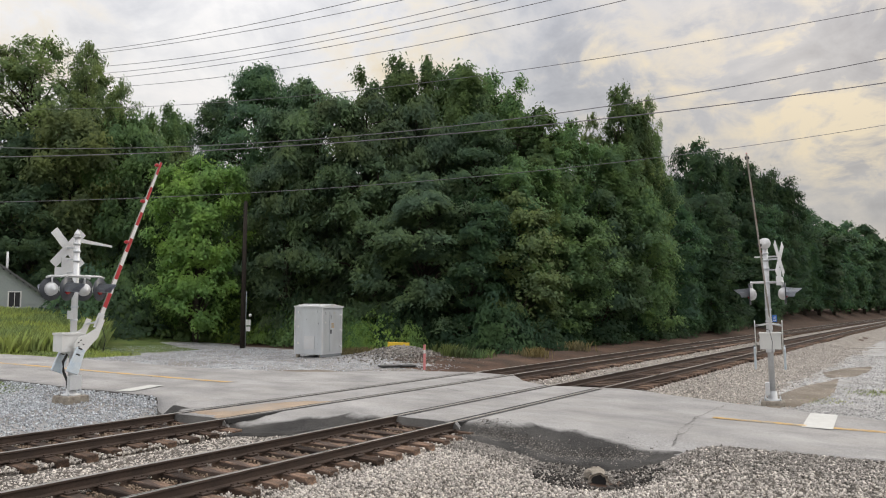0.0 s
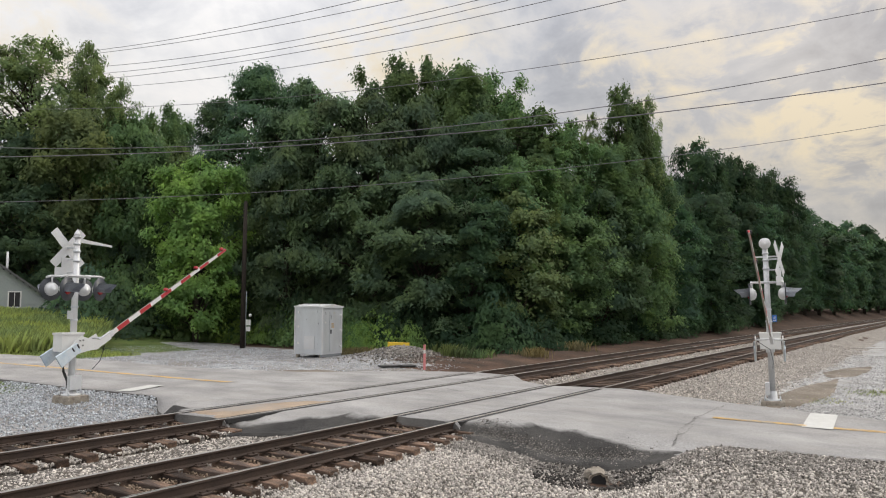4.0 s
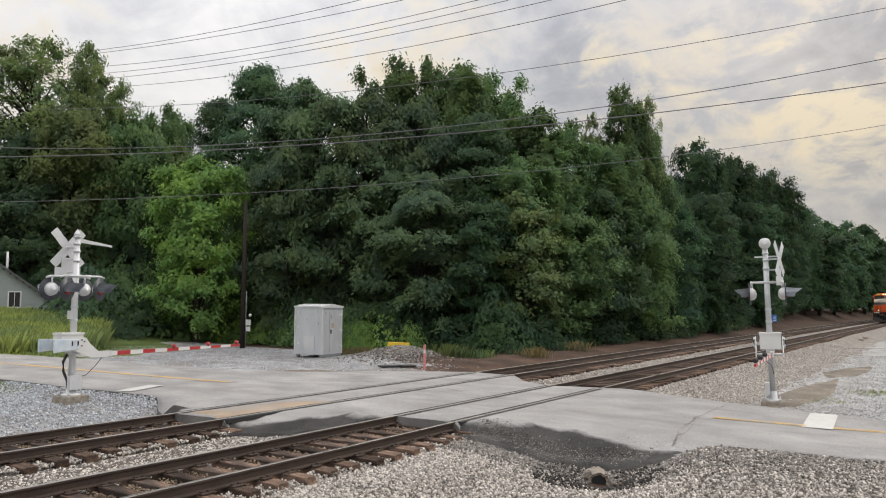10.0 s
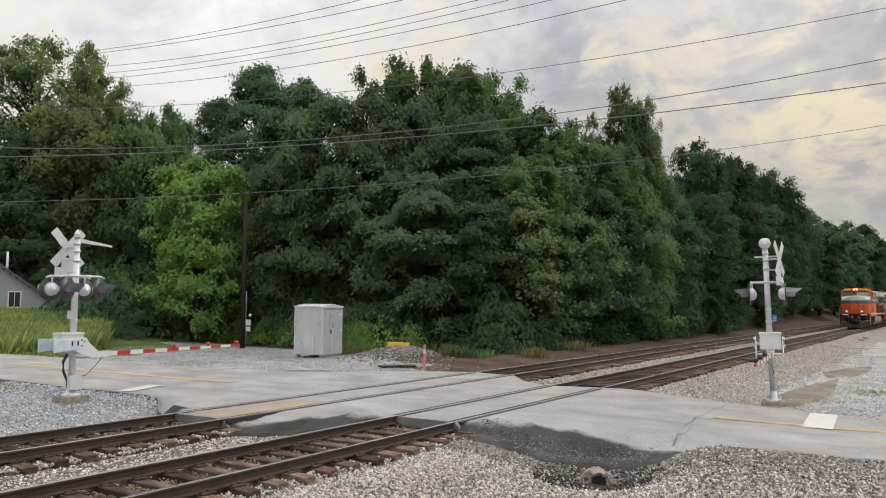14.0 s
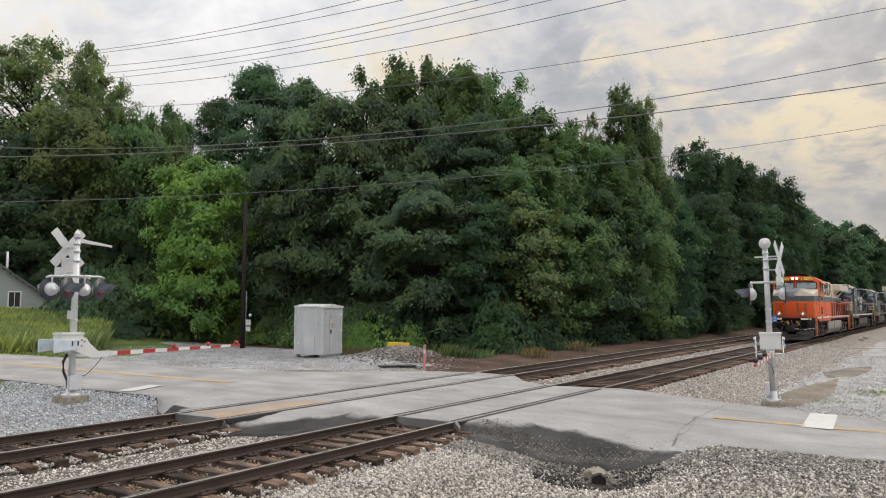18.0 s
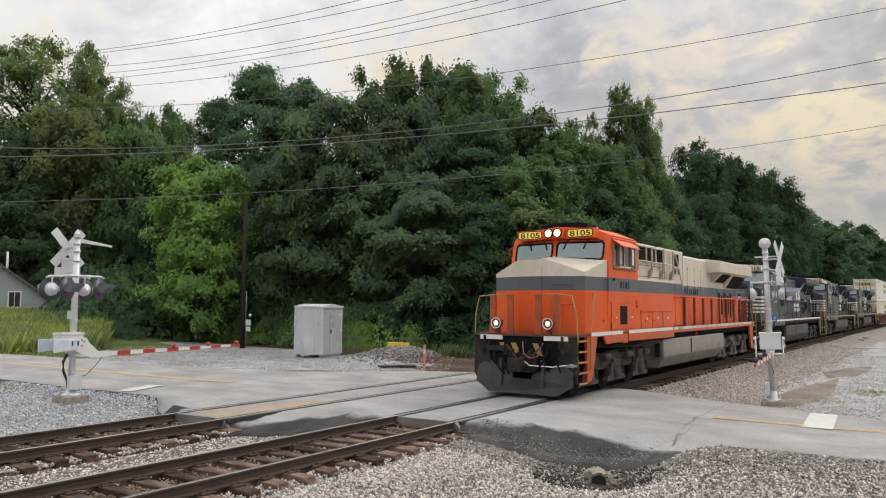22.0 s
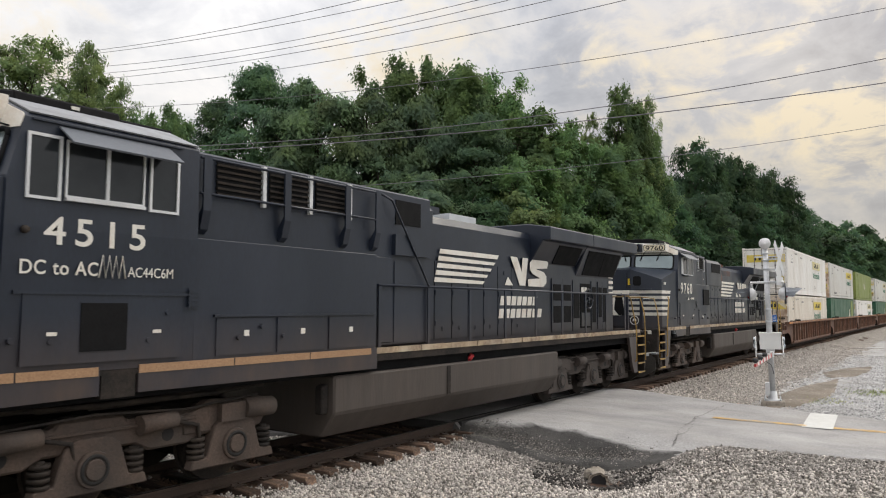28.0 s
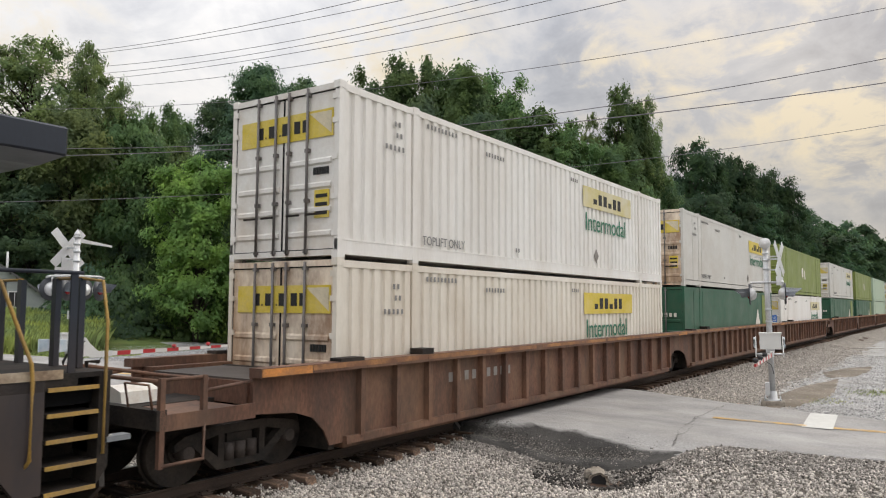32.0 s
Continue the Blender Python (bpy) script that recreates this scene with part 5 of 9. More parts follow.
        sets = {"heritage": ((-8.06, -7.80, 0), (-7.64, -7.29, 1), (-7.19, -6.81, 1), (-6.68, -6.35, 0)), "rust": ((-8.20, -7.90, 0), (-7.80, -7.36, 1), (-7.32, -6.90, 1), (-6.78, -6.44, 0))}.get(livery, ((-7.84, -7.32, 1), (-7.28, -6.66, 1)))
        for xa, xb, deep in sets:
            zb, zt = (3.56, 4.14) if deep else (3.52, 4.15)
            sw = part("side_window", box(xa, xb, *sorted((y, y + s * 0.006)), zb, zt), M["tr_sidewin"], cab, "cab side window with a metal frame")
            f = 0.022 if deep else 0.032
            for p, q in ((xa - f, xa), (xb, xb + f)):
                part("window_post", box(p, q, *sorted((y, y + s * 0.03)), zb - f, zt + f), fm, sw)
            for p, q in ((zb - f, zb), (zt, zt + f)):
                part("window_rail", box(xa, xb, *sorted((y, y + s * 0.03)), p, q), fm, sw)
        if her:
            for xa in (-7.77, -6.78):
                part("window_pillar", box(xa, xa + 0.075, *sorted((y, y + s * 0.035)), 3.52, 4.18), M["post_brown"], cab)
            part("wind_panel", box(-7.66, -7.52, *sorted((y + s * 0.03, y + s * 0.045)), 3.60, 4.12), M["tr_cream"], cab)
            part("wind_mirror", box(-6.70, -6.54, *sorted((y + s * 0.04, y + s * 0.055)), 3.62, 4.08), M["tr_white"], cab)
            part("window_mullion", box(-7.285, -7.195, *sorted((y, y + s * 0.025)), 3.56, 4.14), M["tr_cream"], cab)
            part("window_sill", box(-7.68, -6.80, *sorted((y, y + s * 0.06)), 3.515, 3.545), M["tr_white"], cab)
            part("drip_rail", box(-8.12, -6.28, *sorted((y, y + s * 0.03)), 3.45, 3.465), M["seam_brown"], cab)
            part("step_light", box(-6.84, -6.68, *sorted((y, y + s * 0.05)), 3.41, 3.435), M["stanchion_worn"], cab)
        elif livery != "rust":
            part("wind_deflector", box(-8.04, -7.88, *sorted((y + s * 0.01, y + s * 0.03)), 3.56, 4.12), fm, cab)
            part("arm_rest", box(-7.9, -7.1, *sorted((y, y + s * 0.09)), 3.49, 3.53), M["tr_black"], cab)
        else:
            part("window_sill", box(-7.82, -6.88, *sorted((y, y + s * 0.06)), 3.50, 3.535), M["silver"], cab)
        sh0, sh1 = {"heritage": (-8.10, -6.68), "rust": (-7.90, -6.55)}.get(livery, (-8.14, -6.76))
        part("sunshade", prism([(s * 1.53, 4.28), (s * 1.54, 4.30), (s * 1.85, 4.09), (s * 1.84, 4.07)], "x", sh0, sh1), M["sunshade"] if not her else M["tr_orange"], cab)
    # headlights and number boards over the windshield
    hb = part("headlight_box", box(-8.74, -8.30, -0.32, 0.32, 4.35, 4.62), cab_m if her else M["tr_black"], cab)
    for y in (-0.14, 0.14):
        part("headlight", lathe([(0.105, 0.0), (0.105, 0.05), (0.085, 0.055), (0.0, 0.03)], (-8.72, y, 4.49), (-1, 0, 0)), M["lamp_on"] if her else M["lamp_off"], hb)
        part("headlight_ring", lathe([(0.135, 0.0), (0.135, 0.06), (0.118, 0.06), (0.118, 0.0)], (-8.735, y, 4.49), (-1, 0, 0)), M["tr_dark"], hb)
    num = {"heritage": "8105", "white": "9814", "rust": "4515", "late": "9760"}[livery]
    for s in (-1, 1):
        nb = part("number_board", box(-8.64, -8.28, *sorted((s * 0.37, s * 1.21)), 4.33, 4.60), M["tr_orange"] if her else M["tr_white"], cab, bevel=0.015)
        part("board_rim", prism([(s * a, b) for a, b in rounded(0.40, 1.18, 4.35, 4.585, 0.07)], "x", -8.648, -8.638), M["tr_dark"], nb)
        part("board_face", prism([(s * a, b) for a, b in rounded(0.42, 1.16, 4.37, 4.565, 0.06)], "x", -8.654, -8.647), M["board_on"] if her else M["board_off"], nb)
        lettering(num, 0.225, 0.003, M["ink"], nb, front(-8.658, 1.10 if s > 0 else -0.48, 4.385), width=0.62, bold=0.012)
    # bulky section behind the cab
    part("blower_housing", banded(box(-6.1, xe, -1.5, 1.5, Z0, 3.24), cuts, pick), three, L, bevel=0.012)
    part("equipment_cab", banded(box(-6.1, xa_end, -1.38, 1.38, 2.8 if not long_cab else 1.70, 4.38), cuts, pick), three, L, bevel=0.03)
    for s in (-1, 1):
        y = s * 1.38
        for k, (xa, wi) in enumerate({"heritage": ((-5.63, 0.66), (-4.74, 0.68), (-3.81, 0.66)), "rust": ((-5.72, 0.76), (-4.80, 0.76), (-3.87, 0.72))}.get(livery, ((-6.05, 0.62), (-5.36, 0.7)))):
            v = part("air_intake", box(xa, xa + wi, *sorted((y + s * 0.002, y + s * 0.02)), 3.82, 4.30), M["tr_dark"], L)
            for q in range(6):
                part("louvre", box(xa, xa + wi, *sorted((y + s * 0.02, y + s * 0.045)), 3.84 + q * 0.078, 3.87 + q * 0.078), M["tr_truck_brown"] if livery == "white" else M["tr_under"], v)
            part("intake_post", box(xa + wi + 0.01, xa + wi + 0.07, *sorted((y + s * 0.003, y + s * 0.06)), 3.76, 4.34), upper if her else M["silver"], v)
        xr = -2.45 if long_cab else xa_end - 0.35
        for z in (3.82, 4.28):
            handrail(L, [(-6.05, s * 1.50, z), (xr, s * 1.50, z)], upper if her else M["tr_black"], 0.02, "grab_rail")
        handrail(L, [(xr, s * 1.50, 4.28), (xr + 0.35, s * 1.49, 4.2), (xr + (1.5 if long_cab else 0.42), s * 1.46, 2.74)], upper if her else M["tr_black"], 0.02, "sloping_rail")
        for xa in [x_ for x_ in ((-5.97, -4.64, -3.50, -2.44) if her else (-5.95, -4.55, -3.25, -2.5)) if x_ < xa_end]:
            part("stanchion", prism([(s * 1.385, 3.3), (s * 1.46, 3.36), (s * 1.52, 3.6), (s * 1.52, 4.30), (s * 1.49, 4.30), (s * 1.49, 3.65), (s * 1.385, 3.5)], "x", xa - 0.06, xa + 0.06), M["stanchion_worn"] if her else M["tr_black"], L)
        if her:
            # seams and rivets of the pressed panels
            for za, xa, xb in ((3.70, -6.0, -3.0), (3.34, -6.0, -2.0)):
                part("panel_seam", box(xa, xb, *sorted((y + s * 0.001, y + s * 0.008)), za, za + 0.014), M["seam_brown"], L)
            for xa in (-3.02, -0.92):
                part("panel_seam", box(xa, xa + 0.016, *sorted((y + s * 0.001, y + s * 0.008)), 3.30, 4.34), M["seam_brown"], L)
            for k in range(14):
                xa, za = (-2.95 + 0.08 * (k % 3), 3.40 + 0.07 * (k // 3)) if k < 8 else (-3.07, 3.40 + 0.15 * (k - 8))
                part("rivet", cyl((xa, y, za), (xa, y + s * 0.012, za), 0.017, 0.014, 6), M["seam_brown"], L)
        # access doors, hatch and filters on the blower housing
        yy = s * 1.5
        h = part("hatch", box(-8.2, -6.30, *sorted((yy + s * 0.025, yy + s * 0.04)), 1.76, 2.50), lower, L)
        part("filter_screen", box(-7.58 if long_cab else -5.20, -7.03 if long_cab else -4.40, *sorted((yy + s * 0.041 if long_cab else yy + s * 0.018, yy + s * 0.05)), 1.88 if long_cab else 2.46, 2.41 if long_cab else 3.06), M["tr_dark"], h)
        if not long_cab:
            part("filter_panel", box(-6.04, -4.34, *sorted((yy, yy + s * 0.016)), 2.34, 3.22), lower, L)
        part("hatch_hinge", box(-8.3, -6.2, *sorted((yy + s * 0.02, yy + s * 0.055)), 2.50, 2.535), lower, L)
        for k in range(3):
            x0 = (-5.75, -4.7, -3.65)[k]
            if x0 + 0.95 < xe:
                d = part("access_door", box(x0, x0 + 0.96, *sorted((yy, yy + s * 0.018)), 1.74, 2.22), lower, L)
                part("latch", box(x0 + 0.45, x0 + 0.53, *sorted((yy + s * 0.018, yy + s * 0.03)), 1.98, 2.06), M["tr_white"], d)
        part("door_rail", box(-5.8, xe - 0.05, *sorted((yy, yy + s * 0.04)), 2.24, 2.27), lower, L)
    if long_cab:
        part("blower_housing", banded(box(-2.5, -1.98, -1.40, 1.40, 1.76, 3.22), cuts, pick), three, L, bevel=0.012)
        for s in (-1, 1):
            part("vent_screen", box(-1.87, -1.41 if her else -1.14, *sorted((s * 1.38, s * 1.395)), 3.82, 4.25), M["tr_dark"], L)
            if her:
                part("vent_ledge", box(-1.95, -1.40, *sorted((s * 1.38, s * 1.43)), 3.68, 3.74), M["stanchion_worn"], L)
                for xa in (-1.88, -1.46):
                    part("vent_latch", box(xa, xa + 0.05, *sorted((s * 1.38, s * 1.42)), 3.54, 3.70), M["seam_brown"], L)
                part("drain_pipe", tube([(-0.97, s * 1.0, 4.35), (-0.97, s * 1.05, 4.2), (-0.97, s * 1.05, 1.8)], 0.025, 6), upper, L)
            else:
                part("equipment_box", box(-1.96, -0.92, *sorted((s * 1.38, s * 1.46)), 3.27, 3.63), upper, L, bevel=0.02)
            part("equipment_door", banded(box(-1.9, -0.95, *sorted((s * 1.38, s * 1.395)), 1.76, 3.16), cuts, pick), three, L)
    for s in (-1, 1):
        # small fittings on the cab side and the housing
        for xx, zz in ((-8.75, 2.0), (-8.3, 2.02), (-7.9, 2.0), (-6.75, 1.98), (-6.5, 2.3), (-5.4, 1.96), (-5.0, 2.1), (-4.6, 1.96)):
            part("latch", cyl((xx, s * 1.5, zz), (xx, s * 1.56, zz), 0.035, 0.03, 8), lower, L)
        for xx in (-7.95, -6.7):
            part("sticker", box(xx, xx + 0.11, *sorted((s * 1.553, s * 1.557)), 2.06, 2.10), M["tr_white"], L)
        part("side_vent", box(-6.22, -6.06, *sorted((s * 1.553, s * 1.56)), 2.36, 2.60), lower, L)
        for q in range(4):
            part("vent_slat", box(-6.22, -6.06, *sorted((s * 1.56, s * 1.572)), 2.38 + q * 0.055, 2.40 + q * 0.055), lower, L)
        part("cab_marker", lathe([(0.0, 0.0), (0.042, 0.0), (0.038, 0.05), (0.0, 0.06)], ({"heritage": -8.10, "rust": -8.22}.get(livery, -8.34), s * (1.55 if long_cab else 1.53), 3.16 if long_cab else 2.98), (0, s, 0), 10), M["tr_under"], L)
    # engine hood
    part("hood", banded(prism([(-0.95, Z0), (-0.95, 4.30 if her else 4.02), (-0.89, 4.36 if her else 4.17), (0.89, 4.36 if her else 4.17), (0.95, 4.30 if her else 4.02), (0.95, Z0)], "x", xa_end - 0.02, 9.45 if her else 9.30), cuts, pick), three, L)
    if not her:
        part("brake_hood", prism([(-1.0, 3.3), (-1.0, 4.25), (-0.85, 4.40), (0.85, 4.40), (1.0, 4.25), (1.0, 3.3)], "x", xa_end, -0.2), upper, L)
        for s in (-1, 1):
            part("brake_grid", box(-1.85 if not long_cab else -1.4, -0.45, *sorted((s * 1.002, s * 1.015)), 3.86, 4.25), M["tr_dark"], L)
    for s in (-1, 1):
        x = xa_end + 0.1
        while x < wing0 - 0.7:
            w = 0.92 if her else 0.62
            d = part("hood_door", banded(box(x, x + w - 0.03, *sorted((s * 0.95, s * 0.972)), 1.74, 4.0 if her else 3.28), cuts, pick), three, L)
            part("latch", box(x + 0.25, x + 0.31, *sorted((s * 0.972, s * 0.99)), 1.9, 1.98), lower, d)
            part("latch", box(x + 0.25, x + 0.31, *sorted((s * 0.972, s * 0.99)), 3.1, 3.18), upper if her else lower, d)
            for za in (2.0, 2.6) if not her else (2.0, 2.6, 3.36, 3.8):
                part("hinge", box(x + 0.015, x + 0.06, *sorted((s * 0.972, s * 0.988)), za, za + 0.10), upper if her and za > 3 else lower, d)
            part("door_seam", box(x + w - 0.03, x + w - 0.004, *sorted((s * 0.95, s * 0.956)), 1.74, 4.0 if her else 3.28), M["seam_brown"] if her else M["groove"], d)
            x += w
        if her:
            for k, xa in enumerate((5.55, 6.02, 6.62, 7.12, 7.6)):
                d = part("hood_door", banded(box(xa, xa + 0.46, *sorted((s * 0.95, s * 0.975)), 1.74, 3.1), cuts, pick), three, L)
                part("door_screen", box(xa + 0.1, xa + 0.36, *sorted((s * 0.976, s * 0.984)), 2.05 if k % 2 else 1.9, 2.9 if k % 2 else 3.02), M["tr_dark"], d)
        else:
            for xa in (5.13, 5.74):
                d = part("hood_door", box(xa, xa + 0.60, *sorted((s * 0.95, s * 0.975)), 1.74, 3.1), lower, L)
                for za, zb in ((1.97, 2.40), (2.54, 2.96)):
                    part("door_screen", box(xa + 0.08, xa + 0.53, *sorted((s * 0.976, s * 0.984)), za, zb), M["tr_dark"], d)
            for xa, w_, za, zb in ((6.45, 0.36, 2.07, 2.76), (7.71, 0.25, 1.94, 2.94), (8.17, 0.22, 2.08, 2.94), (8.50, 0.29, 1.94, 2.94)):
                d = part("hood_door", box(xa - 0.05, xa + w_ + 0.05, *sorted((s * 0.95, s * 0.975)), 1.74, 3.1), lower, L)
                part("door_screen", box(xa, xa + w_, *sorted((s * 0.976, s * 0.984)), za, zb), M["tr_dark"], d)
            # near-black plate on the hood stands in for the shade of a recess
            rc = part("brake_recess", box(6.91, 7.58, *sorted((s * 0.95, s * 0.972)), 1.8, 3.02), M["tr_dark"], L)
            part("recess_screen", box(6.95, 7.54, *sorted((s * 0.973, s * 0.985)), 1.84, 2.22), lower, rc)
            for xx in (6.96, 7.16):
                part("notice", box(xx, xx + 0.17, *sorted((s * 0.973, s * 0.98)), 2.74, 2.92), M["tr_white"], rc)
        hx_ = 8.35 if her else 7.32
        bw = tube([(hx_ + 0.27 * math.cos(q * math.pi / 8), s * 1.04, 2.6 + 0.27 * math.sin(q * math.pi / 8)) for q in range(17)], 0.022, 6)
        for q in range(5):
            C(bw, (hx_, s * 1.03, 2.6), (hx_ + 0.26 * math.cos(q * 1.2566), s * 1.04, 2.6 + 0.26 * math.sin(q * 1.2566)), 0.014, 0.014, 5)
        C(bw, (hx_, s * 0.96, 2.6), (hx_, s * 1.06, 2.6), 0.05, 0.05, 8)
        part("hand_brake", bw, lower, L)
        if her:
            part("end_door", banded(box(8.75, 9.2, *sorted((s * 0.95, s * 0.975)), 1.74, 3.1), cuts, pick), three, L)
    # radiator section with its overhanging wings
    xw = 6.62
    lip, far_in = (3.84, 1.40) if her else (3.99, 1.30)
    box_end = [(-0.93, lip - 0.04), (-1.5, lip + 0.006), (-1.5, 4.312), (-0.9, 4.402), (0.9, 4.402), (1.5, 4.312), (1.5, lip + 0.006), (0.93, lip - 0.04)]
    if her:
        part("radiator_wing", prism(box_end, "x", wing0, xw), upper, L, bevel=0.02)
        part("radiator_slope", prism([(-0.93, 3.42), (-far_in, lip + 0.02), (far_in, lip + 0.02), (0.93, 3.42)], "x", 4.62, xw), upper, L)
    else:
        part("radiator_wing", prism([(-0.93, 3.42), (-far_in, lip), (-1.5, lip + 0.002), (-1.5, 4.31), (-0.9, 4.40), (0.9, 4.40), (1.5, 4.31), (1.5, lip + 0.002), (far_in, lip), (0.93, 3.42)], "x", wing0, xw), upper, L, bevel=0.02)
    part("radiator_wing", prism([(-0.93, 3.17), (-far_in, lip), (-1.5, lip + 0.002), (-1.5, 4.314), (-0.9, 4.404), (0.9, 4.404), (1.5, 4.314), (1.5, lip + 0.002), (far_in, lip), (0.93, 3.17)], "x", xw, 9.34), upper, L, bevel=0.02)
    part("radiator_wing", prism(box_end, "x", 9.30, 9.98), upper, L, bevel=0.02)
    for s in (-1, 1):
        for xa, xb, z0, z1 in ((5.0, 6.4, 3.42, lip), (6.86, 8.0, 3.17, lip), (8.02, 9.16, 3.17, lip)):
            bm = bmesh.new()
            lo_, hi_ = (z0 + (z1 - z0) * 0.12, 0.93 + (far_in - 0.93) * 0.12), (z0 + (z1 - z0) * 0.90, 0.93 + (far_in - 0.93) * 0.90)
            v = [bm.verts.new(p) for p in ((xa + 0.12, s * lo_[1], lo_[0]), (xb + 0.12, s * lo_[1], lo_[0]), (xb, s * hi_[1], hi_[0]), (xa, s * hi_[1], hi_[0]))]
            f = bm.faces.new(v)
            r_ = bmesh.ops.extrude_face_region(bm, geom=[f])
            for e in r_["geom"]:
                if isinstance(e, bmesh.types.BMVert):
                    e.co += Vector((0, s * 0.014, -0.014))
            bmesh.ops.recalc_face_normals(bm, faces=bm.faces[:])
            part("radiator_screen", bm, M["tr_dark"], L)
    part("exhaust_outlet", box(1.2, 2.3, -0.45, 0.45, 4.1, 4.52 if her else 4.40), M["tr_under"] if her else M["post_brown"] if livery == "late" else M["galv"], L, bevel=0.03)
    part("roof_hatch", box(-1.2, 0.6, -0.6, 0.6, 4.30, 4.44), upper if not her else M["tr_under"], L, bevel=0.02)
    part("roof_vent", box(-5.8, xa_end - 0.2, -0.9, 0.9, 4.36, 4.44), M["tr_under"] if her else M["tr_black"], L, bevel=0.03)
    # walkway rails
    for s in (-1, 1):
        y = s * 1.44
        x = xe + (1.56 if her else 0.15)
        xs = []
        while x < 10.2:
            xs.append(x)
            x += 1.22 if her else 1.42
        for x in xs:
            part("rail_post", box(x - (0.065 if her else 0.04), x + (0.065 if her else 0.04), *sorted((y - 0.03 if her else y - 0.012, y + 0.03 if her else y + 0.012)), 1.50 if her else 1.62, 2.74), post_m, L)
        handrail(L, [(xe + 0.1, y, 2.74), (10.25, y, 2.74)], lower if her else M["tr_black"], 0.024)
    # ends: platforms, railings, steps, plow, coupler
    for e in (-1, 1):
        xf = e * 10.5
        for y in (-0.95, -0.42, 0.42, 0.95):
            part("rail_post", box(xf - 0.035, xf + 0.035, y - (0.085 if her else 0.05), y + (0.085 if her else 0.05), 1.62, 2.70), M["end_red"] if her else post_m, L, bevel=0.008)
        for s in (-1, 1):
            handrail(L, [(xf, s * 0.42, 2.70), (xf, s * 0.95, 2.70), (xf + e * 0.02, s * 1.38, 2.66), (xf + e * 0.02, s * 1.50, 2.2), (xf, s * 1.53, 1.6), (xf, s * 1.53, 0.75)], rail_m, 0.02)
            xi = e * 9.72
            handrail(L, [(e * 9.22, s * 1.36, 2.72), (e * 9.26, s * 1.46, 2.72), (e * 9.36, s * 1.50, 2.62), (e * 9.68, s * 1.54, 1.78), (e * 9.70, s * 1.54, 1.6), (e * 9.70, s * 1.54, 0.80), (e * 9.68, s * 1.48, 0.72)], rail_m, 0.02)
            part("rail_bracket", box(*sorted((e * 9.12, e * 9.28)), *sorted((s * 1.33, s * 1.40)), 2.68, 2.76), rail_m, L)
            st = steps(L, min(e * 10.45, e * 9.85), max(e * 10.45, e * 9.85), s, M["tr_under"], M["end_orange"] if livery in ("heritage",) else M["rail_yellow"])
            part("step_plate", prism([(e * 9.85, 0.42), (e * 9.85, 1.62), (e * 9.15, 1.62), (e * 9.45, 0.62), (e * 9.6, 0.42)], "y", *sorted((s * 1.42, s * 1.5))), lower, L)
            part("step_plate", prism([(e * 10.45, 0.42), (e * 10.45, 1.62), (e * 10.58, 1.62), (e * 10.58, 0.6)], "y", *sorted((s * 1.02, s * 1.5))), M["tr_under"], L)
            part("end_stripe", box(min(xf, xf + e * 0.11), max(xf, xf + e * 0.11), *sorted((s * 0.62, s * 1.3)), 1.50, 1.62), M["tr_white"], L)
        # near-black plate: the shade of the cavity over the plow is its colour
        part("end_plate", box(min(xf - e * 0.05, xf + e * 0.03), max(xf - e * 0.05, xf + e * 0.03), -1.3, 1.3, 0.75, 1.62), M["tr_dark"], L)
        bm = bmesh.new()
        P(bm, [(-1.42, 1.02), (-1.42, 0.36), (-1.0, 0.10), (1.0, 0.10), (1.42, 0.36), (1.42, 1.02), (1.05, 0.98), (0.75, 0.74), (0.3, 0.66), (0.28, 0.5), (-0.28, 0.5), (-0.3, 0.66), (-0.75, 0.74), (-1.05, 0.98)], "x", xf, xf + e * 0.06)
        for v in bm.verts:
            v.co.x += e * (0.30 * max(0, 0.9 - abs(v.co.y)) * 0.4 + 0.18 * max(0, 0.6 - v.co.z))
        part("plow", bm, M["tr_plow"], L)
        bm = B(bmesh.new(), min(xf, xf + e * 0.45), max(xf, xf + e * 0.45), -0.14, 0.14, 0.78, 1.0)
        B(bm, min(xf + e * 0.4, xf + e * 0.66), max(xf + e * 0.4, xf + e * 0.66), -0.2, 0.16, 0.72, 1.05)
        part("coupler", bm, M["tr_under"], L, bevel=0.03)
        for y in (-0.75, 0.55, 0.85):
            part("air_hose", tube([(xf + e * 0.08, y, 1.25), (xf + e * 0.25, y * 0.95, 1.05), (xf + e * 0.3, y * 0.7, 0.75), (xf + e * 0.32, y * 0.5, 0.62)], 0.025, 6), M["tr_dark"], L)
        part("jumper_cable", tube([(xf + e * 0.1, -0.55, 1.35), (xf + e * 0.2, -0.3, 1.08), (xf + e * 0.22, 0.1, 1.02), (xf + e * 0.1, 0.5, 1.38)], 0.02, 6), M["post_brown"], L)
        for y in (-0.5, 0.15, 0.5):
            part("hazard_stripe", prism([(y - 0.1, 1.1), (y + 0.06, 1.1), (y + 0.22, 1.42), (y + 0.06, 1.42)], "x", *sorted((xf + e * 0.082, xf + e * 0.09))), M["rail_yellow"], L)
        for k in range(4):
            yy = -1.05 + 0.32 * k + (0.5 if k > 1 else 0)
            part("air_hose", tube([(xf + e * 0.04, yy, 1.32), (xf + e * 0.16, yy + 0.03, 1.12), (xf + e * 0.2, yy - 0.02, 0.86), (xf + e * 0.17, yy - 0.08, 0.7)], 0.022, 6), M["tr_dark"], L)
